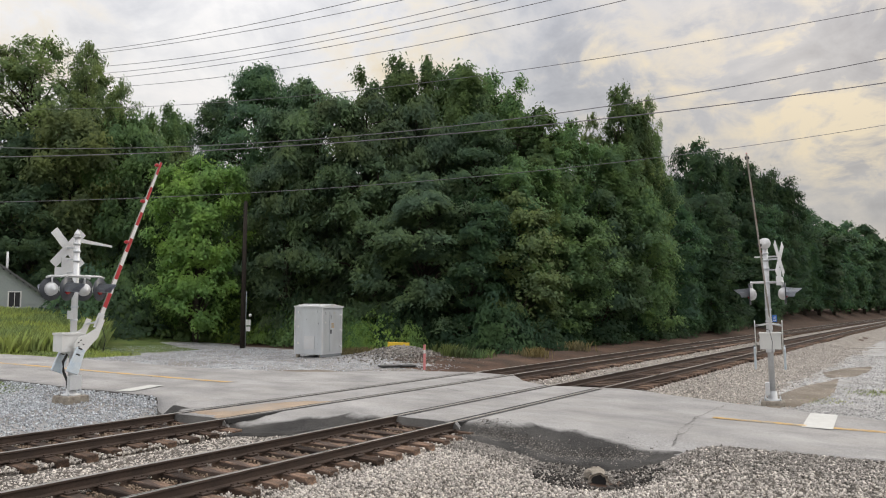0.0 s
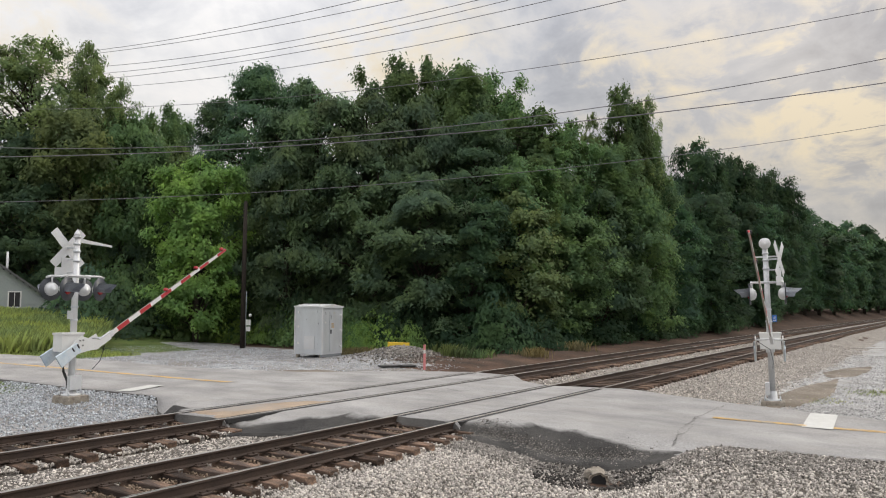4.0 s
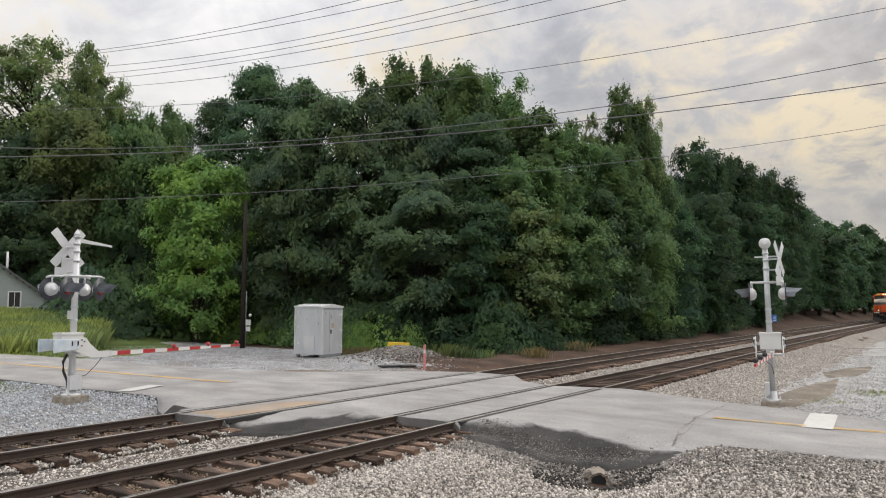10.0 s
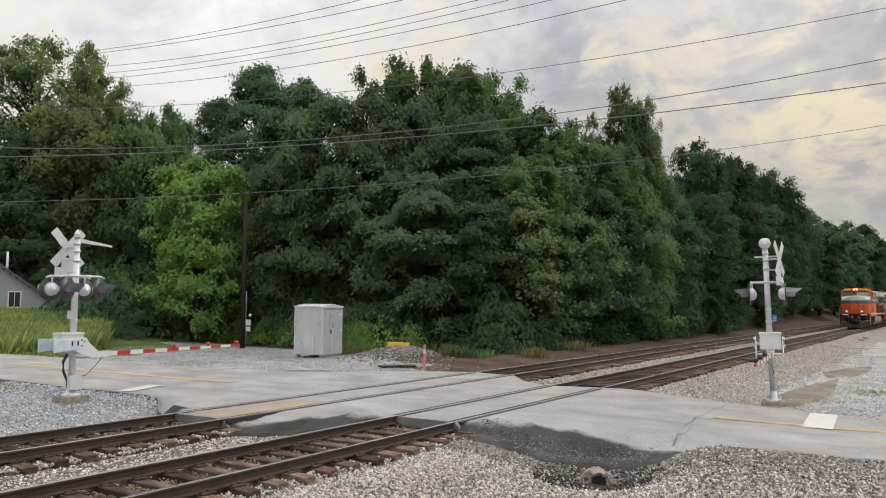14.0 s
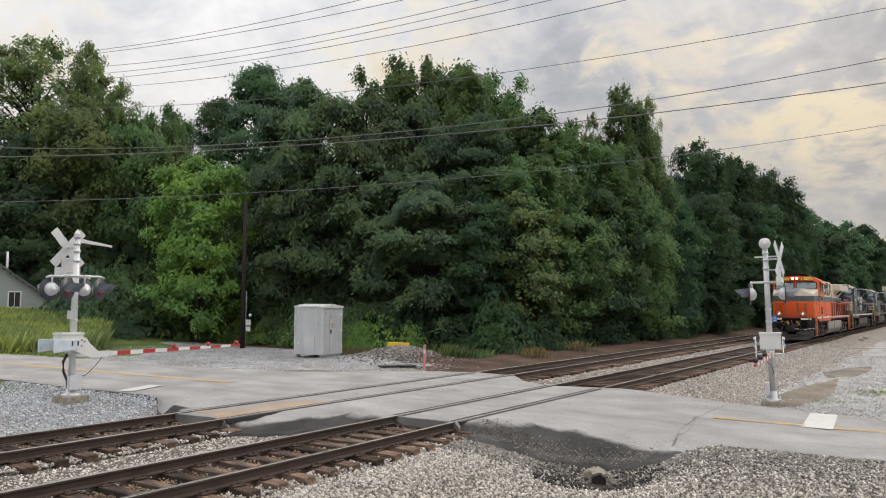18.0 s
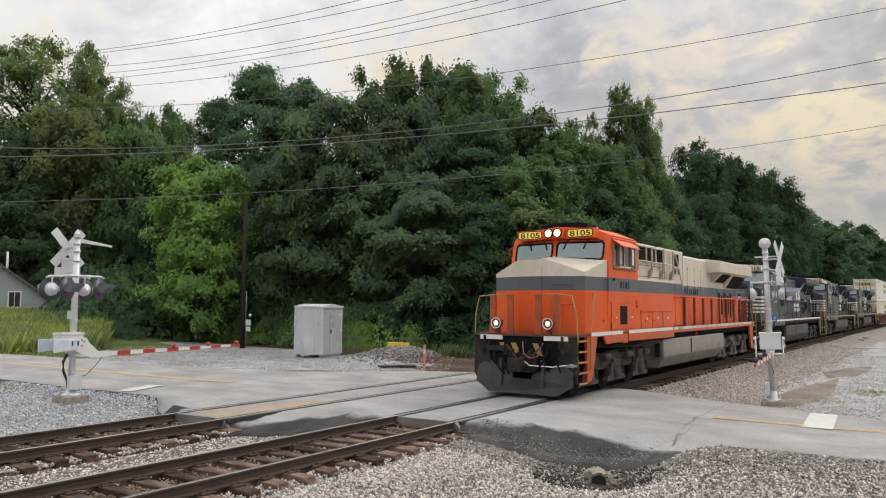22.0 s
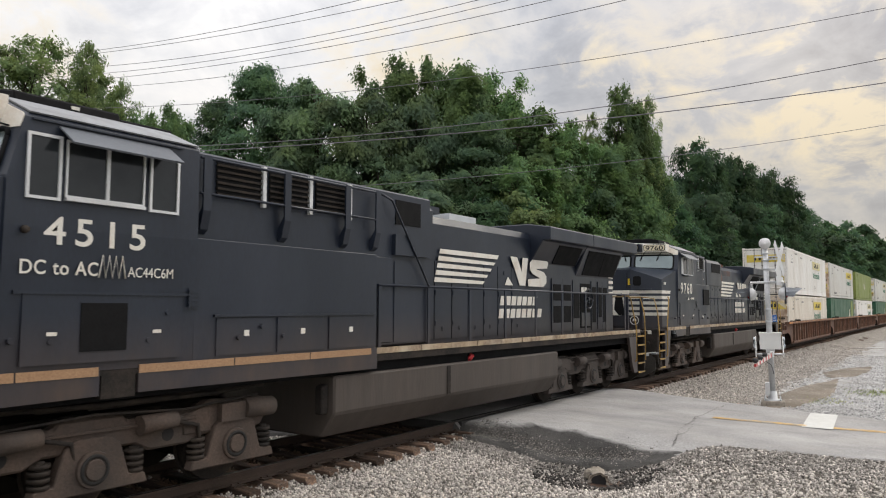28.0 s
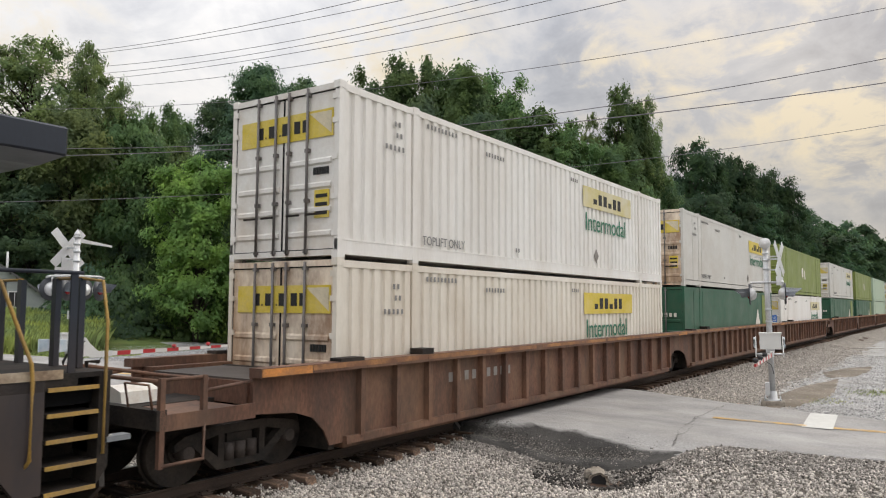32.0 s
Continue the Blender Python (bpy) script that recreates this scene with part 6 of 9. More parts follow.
        for k in range(3):
            yy = -0.85 + 0.55 * k
            part("loop_cable", tube([(xf + e * 0.10, yy - 0.3, 1.44), (xf + e * 0.24, yy - 0.2, 1.14 - 0.05 * k), (xf + e * 0.27, yy, 1.04), (xf + e * 0.24, yy + 0.2, 1.16), (xf + e * 0.10, yy + 0.3, 1.46)], 0.016, 6), M["cable_pink"] if k == 1 else M["tr_dark"], L)
        for yy in (-1.2, -0.25, 0.3, 1.2):
            part("valve", cyl((xf + e * 0.05, yy, 1.22), (xf + e * 0.20, yy, 1.20), 0.055, 0.045, 8), M["tr_under"], L)
        for yy in (-0.62, 0.62):
            part("plow_brace", prism([(yy - 0.03, 0.30), (yy + 0.03, 0.30), (yy + 0.05, 1.0), (yy - 0.05, 1.0)], "x", *sorted((xf + e * 0.05, xf + e * 0.20))), M["tr_plow"], L)
        part("drawbar_pocket", box(*sorted((xf + e * 0.02, xf + e * 0.16)), -0.42, 0.42, 0.66, 1.16), M["tr_under"], L, bevel=0.03)
        part("buffer_bracket", box(*sorted((xf + e * 0.05, xf + e * 0.34)), *sorted((-1.52, -1.36)), 0.86, 0.92), M["hood"], L)
        part("uncoupling_lever", tube([(xf + e * 0.14, -1.45, 0.92), (xf + e * 0.2, -0.9, 0.84), (xf + e * 0.3, -0.3, 0.86), (xf + e * 0.3, -0.1, 1.0)], 0.016, 6), M["tr_white"], L)
        for yy in (-1.15, 1.15):
            part("gusset", prism([(xf, 1.62), (xf + e * 0.16, 1.60), (xf, 0.95)], "y", yy - 0.03, yy + 0.03), M["tr_under"], L)
        part("hose_rack", box(*sorted((xf + e * 0.03, xf + e * 0.12)), 0.35, 1.1, 1.2, 1.34), M["tr_under"], L)
    # ditch lights on the front platform
    for y in (-0.77, 0.77):
        d = part("ditch_light", lathe([(0.0, -0.16), (0.12, -0.12), (0.15, 0.0), (0.155, 0.06), (0.135, 0.06)], (-10.62, y, 1.94), (-1, 0, 0)), M["tr_under"] if not her else M["post_brown"], L)
        part("reflector", lathe([(0.06, -0.04), (0.135, 0.03), (0.15, 0.03), (0.15, 0.0)], (-10.66, y, 1.94), (-1, 0, 0), 18), M["silver"], d)
        part("lens", lathe([(0.0, 0.0), (0.105, 0.0), (0.105, 0.02), (0.0, 0.035)], (-10.655, y, 1.94), (-1, 0, 0)), M["ditch_on"] if her else M["lamp_off"], d)
        part("bracket", box(-10.62, -10.5, y - 0.05, y + 0.05, 1.62, 1.82), post_m, d)
    # fuel tank
    tank = part("fuel_tank", prism([(-1.46, 1.30), (-1.46, 0.72), (-1.20, 0.34), (1.20, 0.34), (1.46, 0.72), (1.46, 1.30)], "x", -3.45, 4.45), M["tr_tank_a"] if her else M["tr_tank_b"], L, bevel=0.03)
    for s in (-1, 1):
        part("tank_strap", box(-0.36, -0.25, *sorted((s * 1.462, s * 1.475)), 0.74, 1.26), M["tr_under"], tank)
        part("filler", cyl((0.6, s * 1.3, 1.28), (0.6, s * 1.42, 1.42), 0.06, 0.05, 10), M["red"], tank)
        part("tank_gauge", prism([(-3.62, 0.72), (-3.47, 0.72), (-3.47, 1.18), (-3.62, 1.14)], "y", *sorted((s * 1.2, s * 1.36))), M["tr_under"], L, bevel=0.02)
        for k in range(4):
            part("pipe", tube([(-9.0 + k * 0.6, s * 1.1, 1.28 - 0.03 * k), (-7.0 + k * 0.5, s * 1.15, 1.22), (-5.5 + k * 0.3, s * 1.12, 1.26)], 0.03, 6), M["tr_under"], L)
    loco_truck(L, -7.20, M["tr_truck"] if her else M["tr_truck_brown"])
    loco_truck(L, 7.03, truck)
    return L


def heritage_loco():
    L = loco_body("locomotive", "orange, grey and cream diesel locomotive leading the train", "heritage")
    lettering("8105", 0.28, 0.003, M["ink"], L, side(-7.58, -1.553, 2.92), "road_number", "dark road number 8105", width=0.72, bold=0.01, spread=1.25)
    # the railway's name, as plain upright bars
    for k in range(10):
        x = -0.21 + k * 0.285
        part("name_bar", box(x, x + 0.06, -0.981, -0.975, 2.87, 3.08), M["ink"], L)
        part("name_bar", box(x + 0.10, x + 0.15, -0.981, -0.975, 2.87, 3.08), M["ink"], L)
    return L


def black_loco(livery, extra):
    L = loco_body("locomotive", extra, livery)
    num = {"white": "9814", "rust": "4515", "late": "9760"}[livery]
    y = -1.552
    wm = M["tr_white"]
    x0, z0, sz, w = {"white": (-7.86, 2.91, 0.50, 1.32), "rust": (-8.02, 3.03, 0.42, 1.18), "late": (-8.14, 2.87, 0.53, 1.37)}[livery]
    lettering(num, sz, 0.003, wm, L, side(x0, y, z0), "road_number", "white road number " + num, width=w, bold=0.012, spread=1.35)
    # nose stripes that wrap round and end on a slant
    for k in range(5):
        z1 = 2.94 - k * 0.186
        z0 = z1 - 0.105
        bm = bmesh.new()
        e = 0.012
        pts = [(-8.97 - 0.08 * k, -1.437 - e), (-9.64, -1.36 - e), (-10.04 - e, -0.42), (-10.04 - e, 0.42), (-9.64, 1.36 + e), (-8.97 - 0.08 * k, 1.437 + e)]
        rows = [[bm.verts.new((x, yy, z)) for x, yy in pts] for z in (z0, z1)]
        rows[0][0].co.x -= 0.05
        rows[0][-1].co.x -= 0.05
        for i in range(5):
            bm.faces.new((rows[0][i], rows[0][i + 1], rows[1][i + 1], rows[1][i]))
        bmesh.ops.solidify(bm, geom=bm.faces[:], thickness=0.006)
        part("nose_stripe", bm, wm, L)
    part("nose_panel", prism([(-0.1, 2.09), (-0.42, 2.94), (0.42, 2.94), (0.42, 2.09)], "x", -10.082, -10.072), wm, L, "white nose panel with a plain dark shape")
    part("nose_shape", prism([(-0.22, 2.1), (-0.12, 2.85), (0.1, 2.75), (0.16, 2.3), (0.0, 2.1)], "x", -10.088, -10.081), M["tr_dark"], L)
    part("filler_cap", box(-8.45, -8.15, -1.512, -1.47, 1.46, 1.55), M["yellow"], L, "yellow plate under the sill")
    part("gauge", cyl((-8.7, -1.40, 1.40), (-8.7, -1.50, 1.40), 0.085, 0.075, 14), M["tr_dark"], L)
    part("gauge", box(-8.78, -8.58, -1.50, -1.42, 1.46, 1.58), M["hood"], L, bevel=0.012)
    part("sticker", box(-9.50, -9.34, -1.408, -1.385, 3.14, 3.23), wm, L)
    if livery == "white":
        part("decal", box(-8.04, -7.56, y - 0.004, y, 2.74, 2.86), M["decal_orange"], L, "orange warning sticker")
        part("decal", on_bevel([(-1.20, 3.04), (-0.84, 3.04), (-0.84, 3.16), (-1.20, 3.16)]), M["decal_orange"], L)
    if livery == "rust":
        lettering("DC to AC", 0.21, 0.002, wm, L, side(-8.26, y, 2.71), "small_lettering", width=0.84, bold=0.012, spread=1.1)
        lettering("AC44C6M", 0.165, 0.002, wm, L, side(-7.05, y, 2.71), "small_lettering", squeeze=0.85)
        part("coil_mark", tube([(-7.40 + 0.04 * k, y - 0.004, 2.82 + (0.12 if k % 2 else -0.13)) for k in range(9)], 0.010, 5), wm, L)
    else:
        for k in range(5):
            part("small_bar", box(-6.95 + k * 0.09, -6.88 + k * 0.09, y - 0.004, y, 2.66, 2.73), wm, L)
        part("small_bar", box(-7.3, -7.17, y - 0.004, y, 2.63, 2.72), wm, L)
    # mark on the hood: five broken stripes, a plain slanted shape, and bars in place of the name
    hx = 0.0 if livery != "rust" else 0.2
    for k in range(5):
        zt, dx = 3.53 - k * 0.143, 0.045 * k
        xr = hx + 2.20 - 0.155 * k
        part("mark_bar", prism([(hx - 0.12 - dx, zt), (hx - 0.15 - dx, zt - 0.095), (xr - 0.07, zt - 0.095), (xr, zt - 0.03 if k else zt)], "y", -0.996, -0.985), wm, L)
    part("mark_shape", prism([(hx + 2.48, 2.87), (hx + 2.86, 2.87), (hx + 2.62, 3.06)], "y", -0.996, -0.985), wm, L)
    part("mark_shape", prism([(hx + 2.74, 3.54), (hx + 3.06, 3.54), (hx + 3.28, 3.20), (hx + 3.34, 3.54), (hx + 3.60, 3.54), (hx + 3.46, 2.88), (hx + 3.18, 2.88), (hx + 3.02, 3.14)], "y", -0.996, -0.985), wm, L)
    part("mark_shape", prism([(hx + 3.62, 2.87), (hx + 4.40, 2.87), (hx + 4.58, 2.97), (hx + 4.58, 3.14), (hx + 4.44, 3.24), (hx + 4.0, 3.30), (hx + 4.62, 3.34), (hx + 4.68, 3.50), (hx + 4.5, 3.54), (hx + 3.86, 3.54), (hx + 3.70, 3.44), (hx + 3.72, 3.26), (hx + 3.86, 3.17), (hx + 4.26, 3.08), (hx + 3.60, 3.04)], "y", -0.996, -0.985), wm, L)
    for row, n, x0_, st_ in ((2.41, 7, 2.26, 0.262), (2.12, 8, 2.20, 0.268)):
        for k in range(n):
            xx = hx + x0_ + k * st_
            part("name_bar", prism([(xx, row), (xx + 0.2, row), (xx + 0.25, row + 0.21), (xx + 0.05, row + 0.21)], "y", -0.99, -0.982), wm, L)
    if livery == "late":
        part("primer_patch", lathe([(0.0, 0.0), (0.19, 0.0), (0.19, 0.006), (0.0, 0.006)], (-0.14, -0.973, 3.66), (0, -1, 0), 18), M["post_brown"], L, "round brown primer patch")
        part("worn_roof_edge", prism([(-0.954, 3.80), (-0.954, 4.03), (-0.80, 4.176), (-0.79, 4.172), (-0.944, 4.02), (-0.944, 3.80)], "x", -0.4, 1.6), M["worn_paint"], L, "rust-brown worn edge of the hood")
    for k in range(4):
        part("hood_end_stripe", box(8.93, 9.26, -0.985, -0.978, 2.75 + k * 0.16, 2.83 + k * 0.16), wm, L)
    for x in (-4.9, -4.6, 0.1, 1.2, 1.9):
        part("sticker", box(x, x + 0.12, -1.0 if x > -1.6 else -1.37, -0.974 if x > -1.6 else -1.36, 3.45, 3.50), wm, L)
    return L


def corrugated(x0, x1, y, z0, z1, s, pitch=0.28, depth=0.035):
    """A pressed steel side with upright ribs."""
    bm = bmesh.new()
    xs = []
    x = x0
    while x < x1 - pitch * 0.5:
        xs += [(x, 0), (x + pitch * 0.52, 0), (x + pitch * 0.62, 1), (x + pitch * 0.9, 1)]
        x += pitch
    xs.append((x1, 0))
    lo = [bm.verts.new((a, y + s * -depth * k, z0)) for a, k in xs]
    hi = [bm.verts.new((a, y + s * -depth * k, z1)) for a, k in xs]
    for i in range(len(xs) - 1):
        bm.faces.new((lo[i], lo[i + 1], hi[i + 1], hi[i]))
    bmesh.ops.recalc_face_normals(bm, faces=bm.faces[:])
    return bm


def container(x, z, paint, door_paint, ribs, label, marks="none", height=2.9):
    """A 53 ft box with its doors towards -x."""
    T = thing("container", (x, 0, z), label, "container", "containers on the train")
    Ln, W = 16.15, 1.295
    lower_ = "rusty" in door_paint
    paint, door_paint = M[paint], M[door_paint]
    part("roof", box(0.05, Ln - 0.05, -W + 0.03, W - 0.03, height - 0.09, height - 0.04), paint, T)
    part("floor", box(0.05, Ln - 0.05, -W + 0.03, W - 0.03, 0.06, 0.16), paint, T)
    part("front_wall", box(Ln - 0.09, Ln - 0.04, -W + 0.03, W - 0.03, 0.1, height - 0.06), paint, T)
    for s in (-1, 1):
        if ribs:
            part("side_panel", corrugated(0.1, Ln - 0.1, s * (W - 0.012), 0.29, height - 0.14, s, 0.285, 0.04), paint, T)
        else:
            sp = part("side_panel", box(0.1, Ln - 0.1, *sorted((s * (W - 0.05), s * (W - 0.012))), 0.25, height - 0.1), paint, T)
            for xx in (1.22, 2.45, Ln - 2.45, Ln - 1.22):
                part("panel_seam", box(xx, xx + 0.03, *sorted((s * (W - 0.012), s * (W - 0.004))), 0.25, height - 0.1), paint, sp)
        part("top_rail", box(0.0, Ln, *sorted((s * (W - 0.07), s * W)), height - 0.15, height - 0.035), paint, T, bevel=0.012)
        part("bottom_rail", box(0.0, Ln, *sorted((s * (W - 0.07), s * W)), 0.055, 0.30 if ribs else 0.22), paint, T, bevel=0.012)
        if ribs:
            part("rail_lip", box(0.15, Ln - 0.15, *sorted((s * W, s * (W + 0.006))), 0.285, 0.305), paint, T)
        for xx in (0.0, 2.01, Ln - 2.16, Ln - 0.15):
            part("corner_post", box(xx, xx + 0.15, *sorted((s * (W - 0.09), s * (W + 0.002))), 0.06, height - 0.06), paint, T, bevel=0.01)
            for zz in (0.0, height - 0.12):
                part("casting", box(xx - 0.004, xx + 0.17, *sorted((s * (W - 0.12), s * (W + 0.008))), zz, zz + 0.12), paint, T, bevel=0.008)
    # doors
    for s in (-1, 1):
        d = part("door", box(0.03, 0.075, *sorted((s * 0.012, s * (W - 0.10))), 0.14, height - 0.14), door_paint, T)
        for zz in (0.40, 0.80, 1.2, 1.6):
            part("door_rib", prism([(zz - 0.06, 0.0), (zz + 0.06, 0.0), (zz + 0.03, 0.03), (zz - 0.03, 0.03)], "y", *sorted((s * 0.08, s * 1.12))), door_paint, d)
        for ob in [o for o in d.children if o.name.startswith("door_rib")]:
            for v in ob.data.vertices:
                v.co = (0.03 - v.co.z, v.co.y, v.co.x)
        for yy in (0.16, 0.60):
            b = part("lock_bar", cyl((-0.02, s * yy, 0.06), (-0.02, s * yy, height - 0.05), 0.024, 0.024, 8), M["lock_steel"], d)
            for zz in (0.12, height * 0.33, height * 0.62, height - 0.16):
                part("bar_bracket", box(-0.035, 0.03, *sorted((s * yy - 0.045, s * yy + 0.045)), zz - 0.03, zz + 0.03), M["lock_steel"], b)
            part("bar_handle", box(-0.055, -0.035, *sorted((s * yy, s * (yy + 0.3))), 0.70, 0.735), M["tr_under"], b)
        for zz in (0.35, 0.95, 1.6, 2.2, 2.6):
            part("hinge", box(-0.01, 0.05, *sorted((s * (W - 0.14), s * (W - 0.01))), zz, zz + 0.09), paint, d)
    part("door_gasket", box(0.022, 0.04, -0.018, 0.018, 0.14, height - 0.14), M["tr_dark"], T)
    for s in (-1, 1):
        part("door_gasket", box(0.022, 0.07, *sorted((s * (W - 0.10), s * (W - 0.075))), 0.10, height - 0.12), M["tr_dark"], T)
    for zz in (0.125, height - 0.15):
        part("door_gasket", box(0.022, 0.07, -W + 0.08, W - 0.08, zz, zz + 0.022), M["tr_dark"], T)
    part("door_sill", box(0.0, 0.12, -W, W, 0.035, 0.13), door_paint, T, bevel=0.01)
    part("door_header", box(0.0, 0.12, -W, W, height - 0.13, height - 0.03), door_paint, T, bevel=0.01)
    if marks == "yellow":
        # yellow name panels with plain dark bars, and the readable word below
        fp = part("sign_panel", box(0.012, 0.028, -1.15, 1.06, 2.0, 2.46), M["sign_yellow"], T, "yellow panel with plain dark bars")
        for k, (a, b) in enumerate(((0.62, 0.50), (0.36, 0.22), (0.03, -0.12), (-0.26, -0.40), (-0.46, -0.56), (0.45, 0.42), (0.10, 0.07))):
            part("sign_bar", box(0.006, 0.011, b, a, 2.12, 2.33 if k < 5 else 2.15), M["ink"], fp)
        part("sign_wedge", prism([(-0.62, 2.42), (-1.12, 2.42), (-1.12, 2.04)], "x", 0.006, 0.011), M["board_off"], fp)
        y = -W - 0.004
        x0, x1 = (9.65, 13.25) if ribs else (10.9, 15.0)
        z1 = 2.50
        sp = part("sign_panel", box(x0, x1, y - 0.008, y, 1.93, z1), M["sign_yellow"] if lower_ else M["sign_faded"], T, "yellow panel with plain dark bars")
        for k in range(6):
            part("sign_bar", box(x0 + 0.7 + k * 0.36, x0 + 0.93 + k * 0.36, y - 0.014, y - 0.008, 2.06, 2.36 if k % 3 else 2.2), M["ink"], sp)
        lettering("Intermodal", 0.70, 0.003, M["sign_green"], T, side(x0 + 0.12, y - 0.006, 1.30), "lettering", "green word on the side", 0.98)
        lettering("TOPLIFT ONLY", 0.24, 0.003, M["mark_grey"], T, side(2.3, -W - 0.012, 0.36), "lettering", squeeze=0.9)
        part("warning_plate", box(0.008, 0.028, -1.08, -0.76, 0.66, 1.12), M["sign_yellow"], T, "yellow warning plate on the door")
        for k in range(3):
            part("plate_bar", box(0.002, 0.007, -1.05, -0.79, 0.71 + 0.14 * k, 0.77 + 0.14 * k), M["ink"], T)
        for k, (xx, w, zz) in enumerate(((1.45, 0.2, 2.42), (1.5, 0.14, 2.22), (1.2, 0.6, 1.98), (2.45, 1.1, 2.58), (4.6, 0.9, 2.42), (5.9, 0.14, 0.44), (8.9, 0.5, 2.5))):
            n = max(2, int(w / 0.12))
            for q in range(n):
                part("small_bar", box(xx + q * 0.12, xx + q * 0.12 + 0.05, -W - 0.006, -W - 0.0, zz, zz + 0.09), M["mark_grey"], T)
        for k in range(6):
            part("small_bar", box(0.01, 0.028, -1.06 + k * 0.06, -1.02 + k * 0.06, 1.38, 1.5), M["ink"], T)
        dm = prism([(10.35, 0.62), (10.52, 0.42), (10.69, 0.62), (10.52, 0.82)], "y", -W - 0.006, -W - 0.001)
        part("diamond_mark", dm, M["tr_tank_a"], T)
    if marks == "bottle":
        y = -W - 0.004
        part("bottle_shape", prism([(12.0, 0.45), (13.0, 0.45), (13.0, 1.35), (12.75, 1.65), (12.6, 2.0), (12.4, 2.0), (12.25, 1.65), (12.0, 1.35)], "y", y - 0.006, y), M["tr_white"], T, "white bottle-like shape on green")
        part("mark_panel", box(13.6, 15.2, y - 0.006, y, 0.3, height - 0.15), M["box_lime"], T)
        for k in range(7):
            part("small_bar", box(-0.03, -0.02, -1.0 + k * 0.17, -0.9 + k * 0.17, 1.75, 1.9), M["tr_white"], T)
    if marks == "initials":
        y = -W - 0.004
        part("mark_shape", lathe([(0.34, 0), (0.34, 0.006), (0.20, 0.006), (0.20, 0)], (7.9, y, 1.5), (0, -1, 0), 20), M["tr_white"], T)
        part("mark_shape", prism([(8.5, 1.1), (8.65, 1.1), (8.85, 1.7), (8.65, 1.7)], "y", y - 0.006, y), M["tr_white"], T)
        part("mark_shape", prism([(8.9, 1.1), (9.05, 1.1), (8.85, 1.7), (8.75, 1.7)], "y", y - 0.006, y), M["tr_white"], T)
    return T


def car_truck(W, xc):
    """A cast freight truck: open side frames with springs between two wheelsets."""
    t = part("truck", box(xc - 0.22, xc + 0.22, -1.02, 1.02, 0.42, 0.62), M["tr_under"], W)
    for s in (-1, 1):
        ya, yb = sorted((s * 0.95, s * 1.08))
        bm = bmesh.new()
        P(bm, [(xc - 1.1, 0.60), (xc - 0.95, 0.68), (xc - 0.45, 0.76), (xc + 0.45, 0.76), (xc + 0.95, 0.68), (xc + 1.1, 0.60), (xc + 1.1, 0.50), (xc + 0.4, 0.64), (xc - 0.4, 0.64), (xc - 1.1, 0.50)], "y", ya, yb)
        P(bm, [(xc - 0.85, 0.56), (xc - 0.72, 0.58), (xc - 0.32, 0.27), (xc + 0.32, 0.27), (xc + 0.72, 0.58), (xc + 0.85, 0.56), (xc + 0.42, 0.17), (xc - 0.42, 0.17)], "y", ya, yb)
        for a in (-0.36, 0.36):
            B(bm, xc + a - 0.05, xc + a + 0.05, ya, yb, 0.26, 0.66)
        part("side_frame", bm, M["tr_under"], t)
        for k in (-0.2, 0, 0.2):
            part("spring", cyl((xc + k, s * 1.02, 0.27), (xc + k, s * 1.02, 0.5), 0.085, 0.085, 10), M["tr_truck"], t)
        for a in (-0.89, 0.89):
            part("bearing", cyl((xc + a, s * 0.9, 0.46), (xc + a, s * 1.10, 0.46), 0.11, 0.09, 12), M["tr_truck"], t)
    for a in (-0.89, 0.89):
        wheelset(t, xc + a, 0.46)
    return t


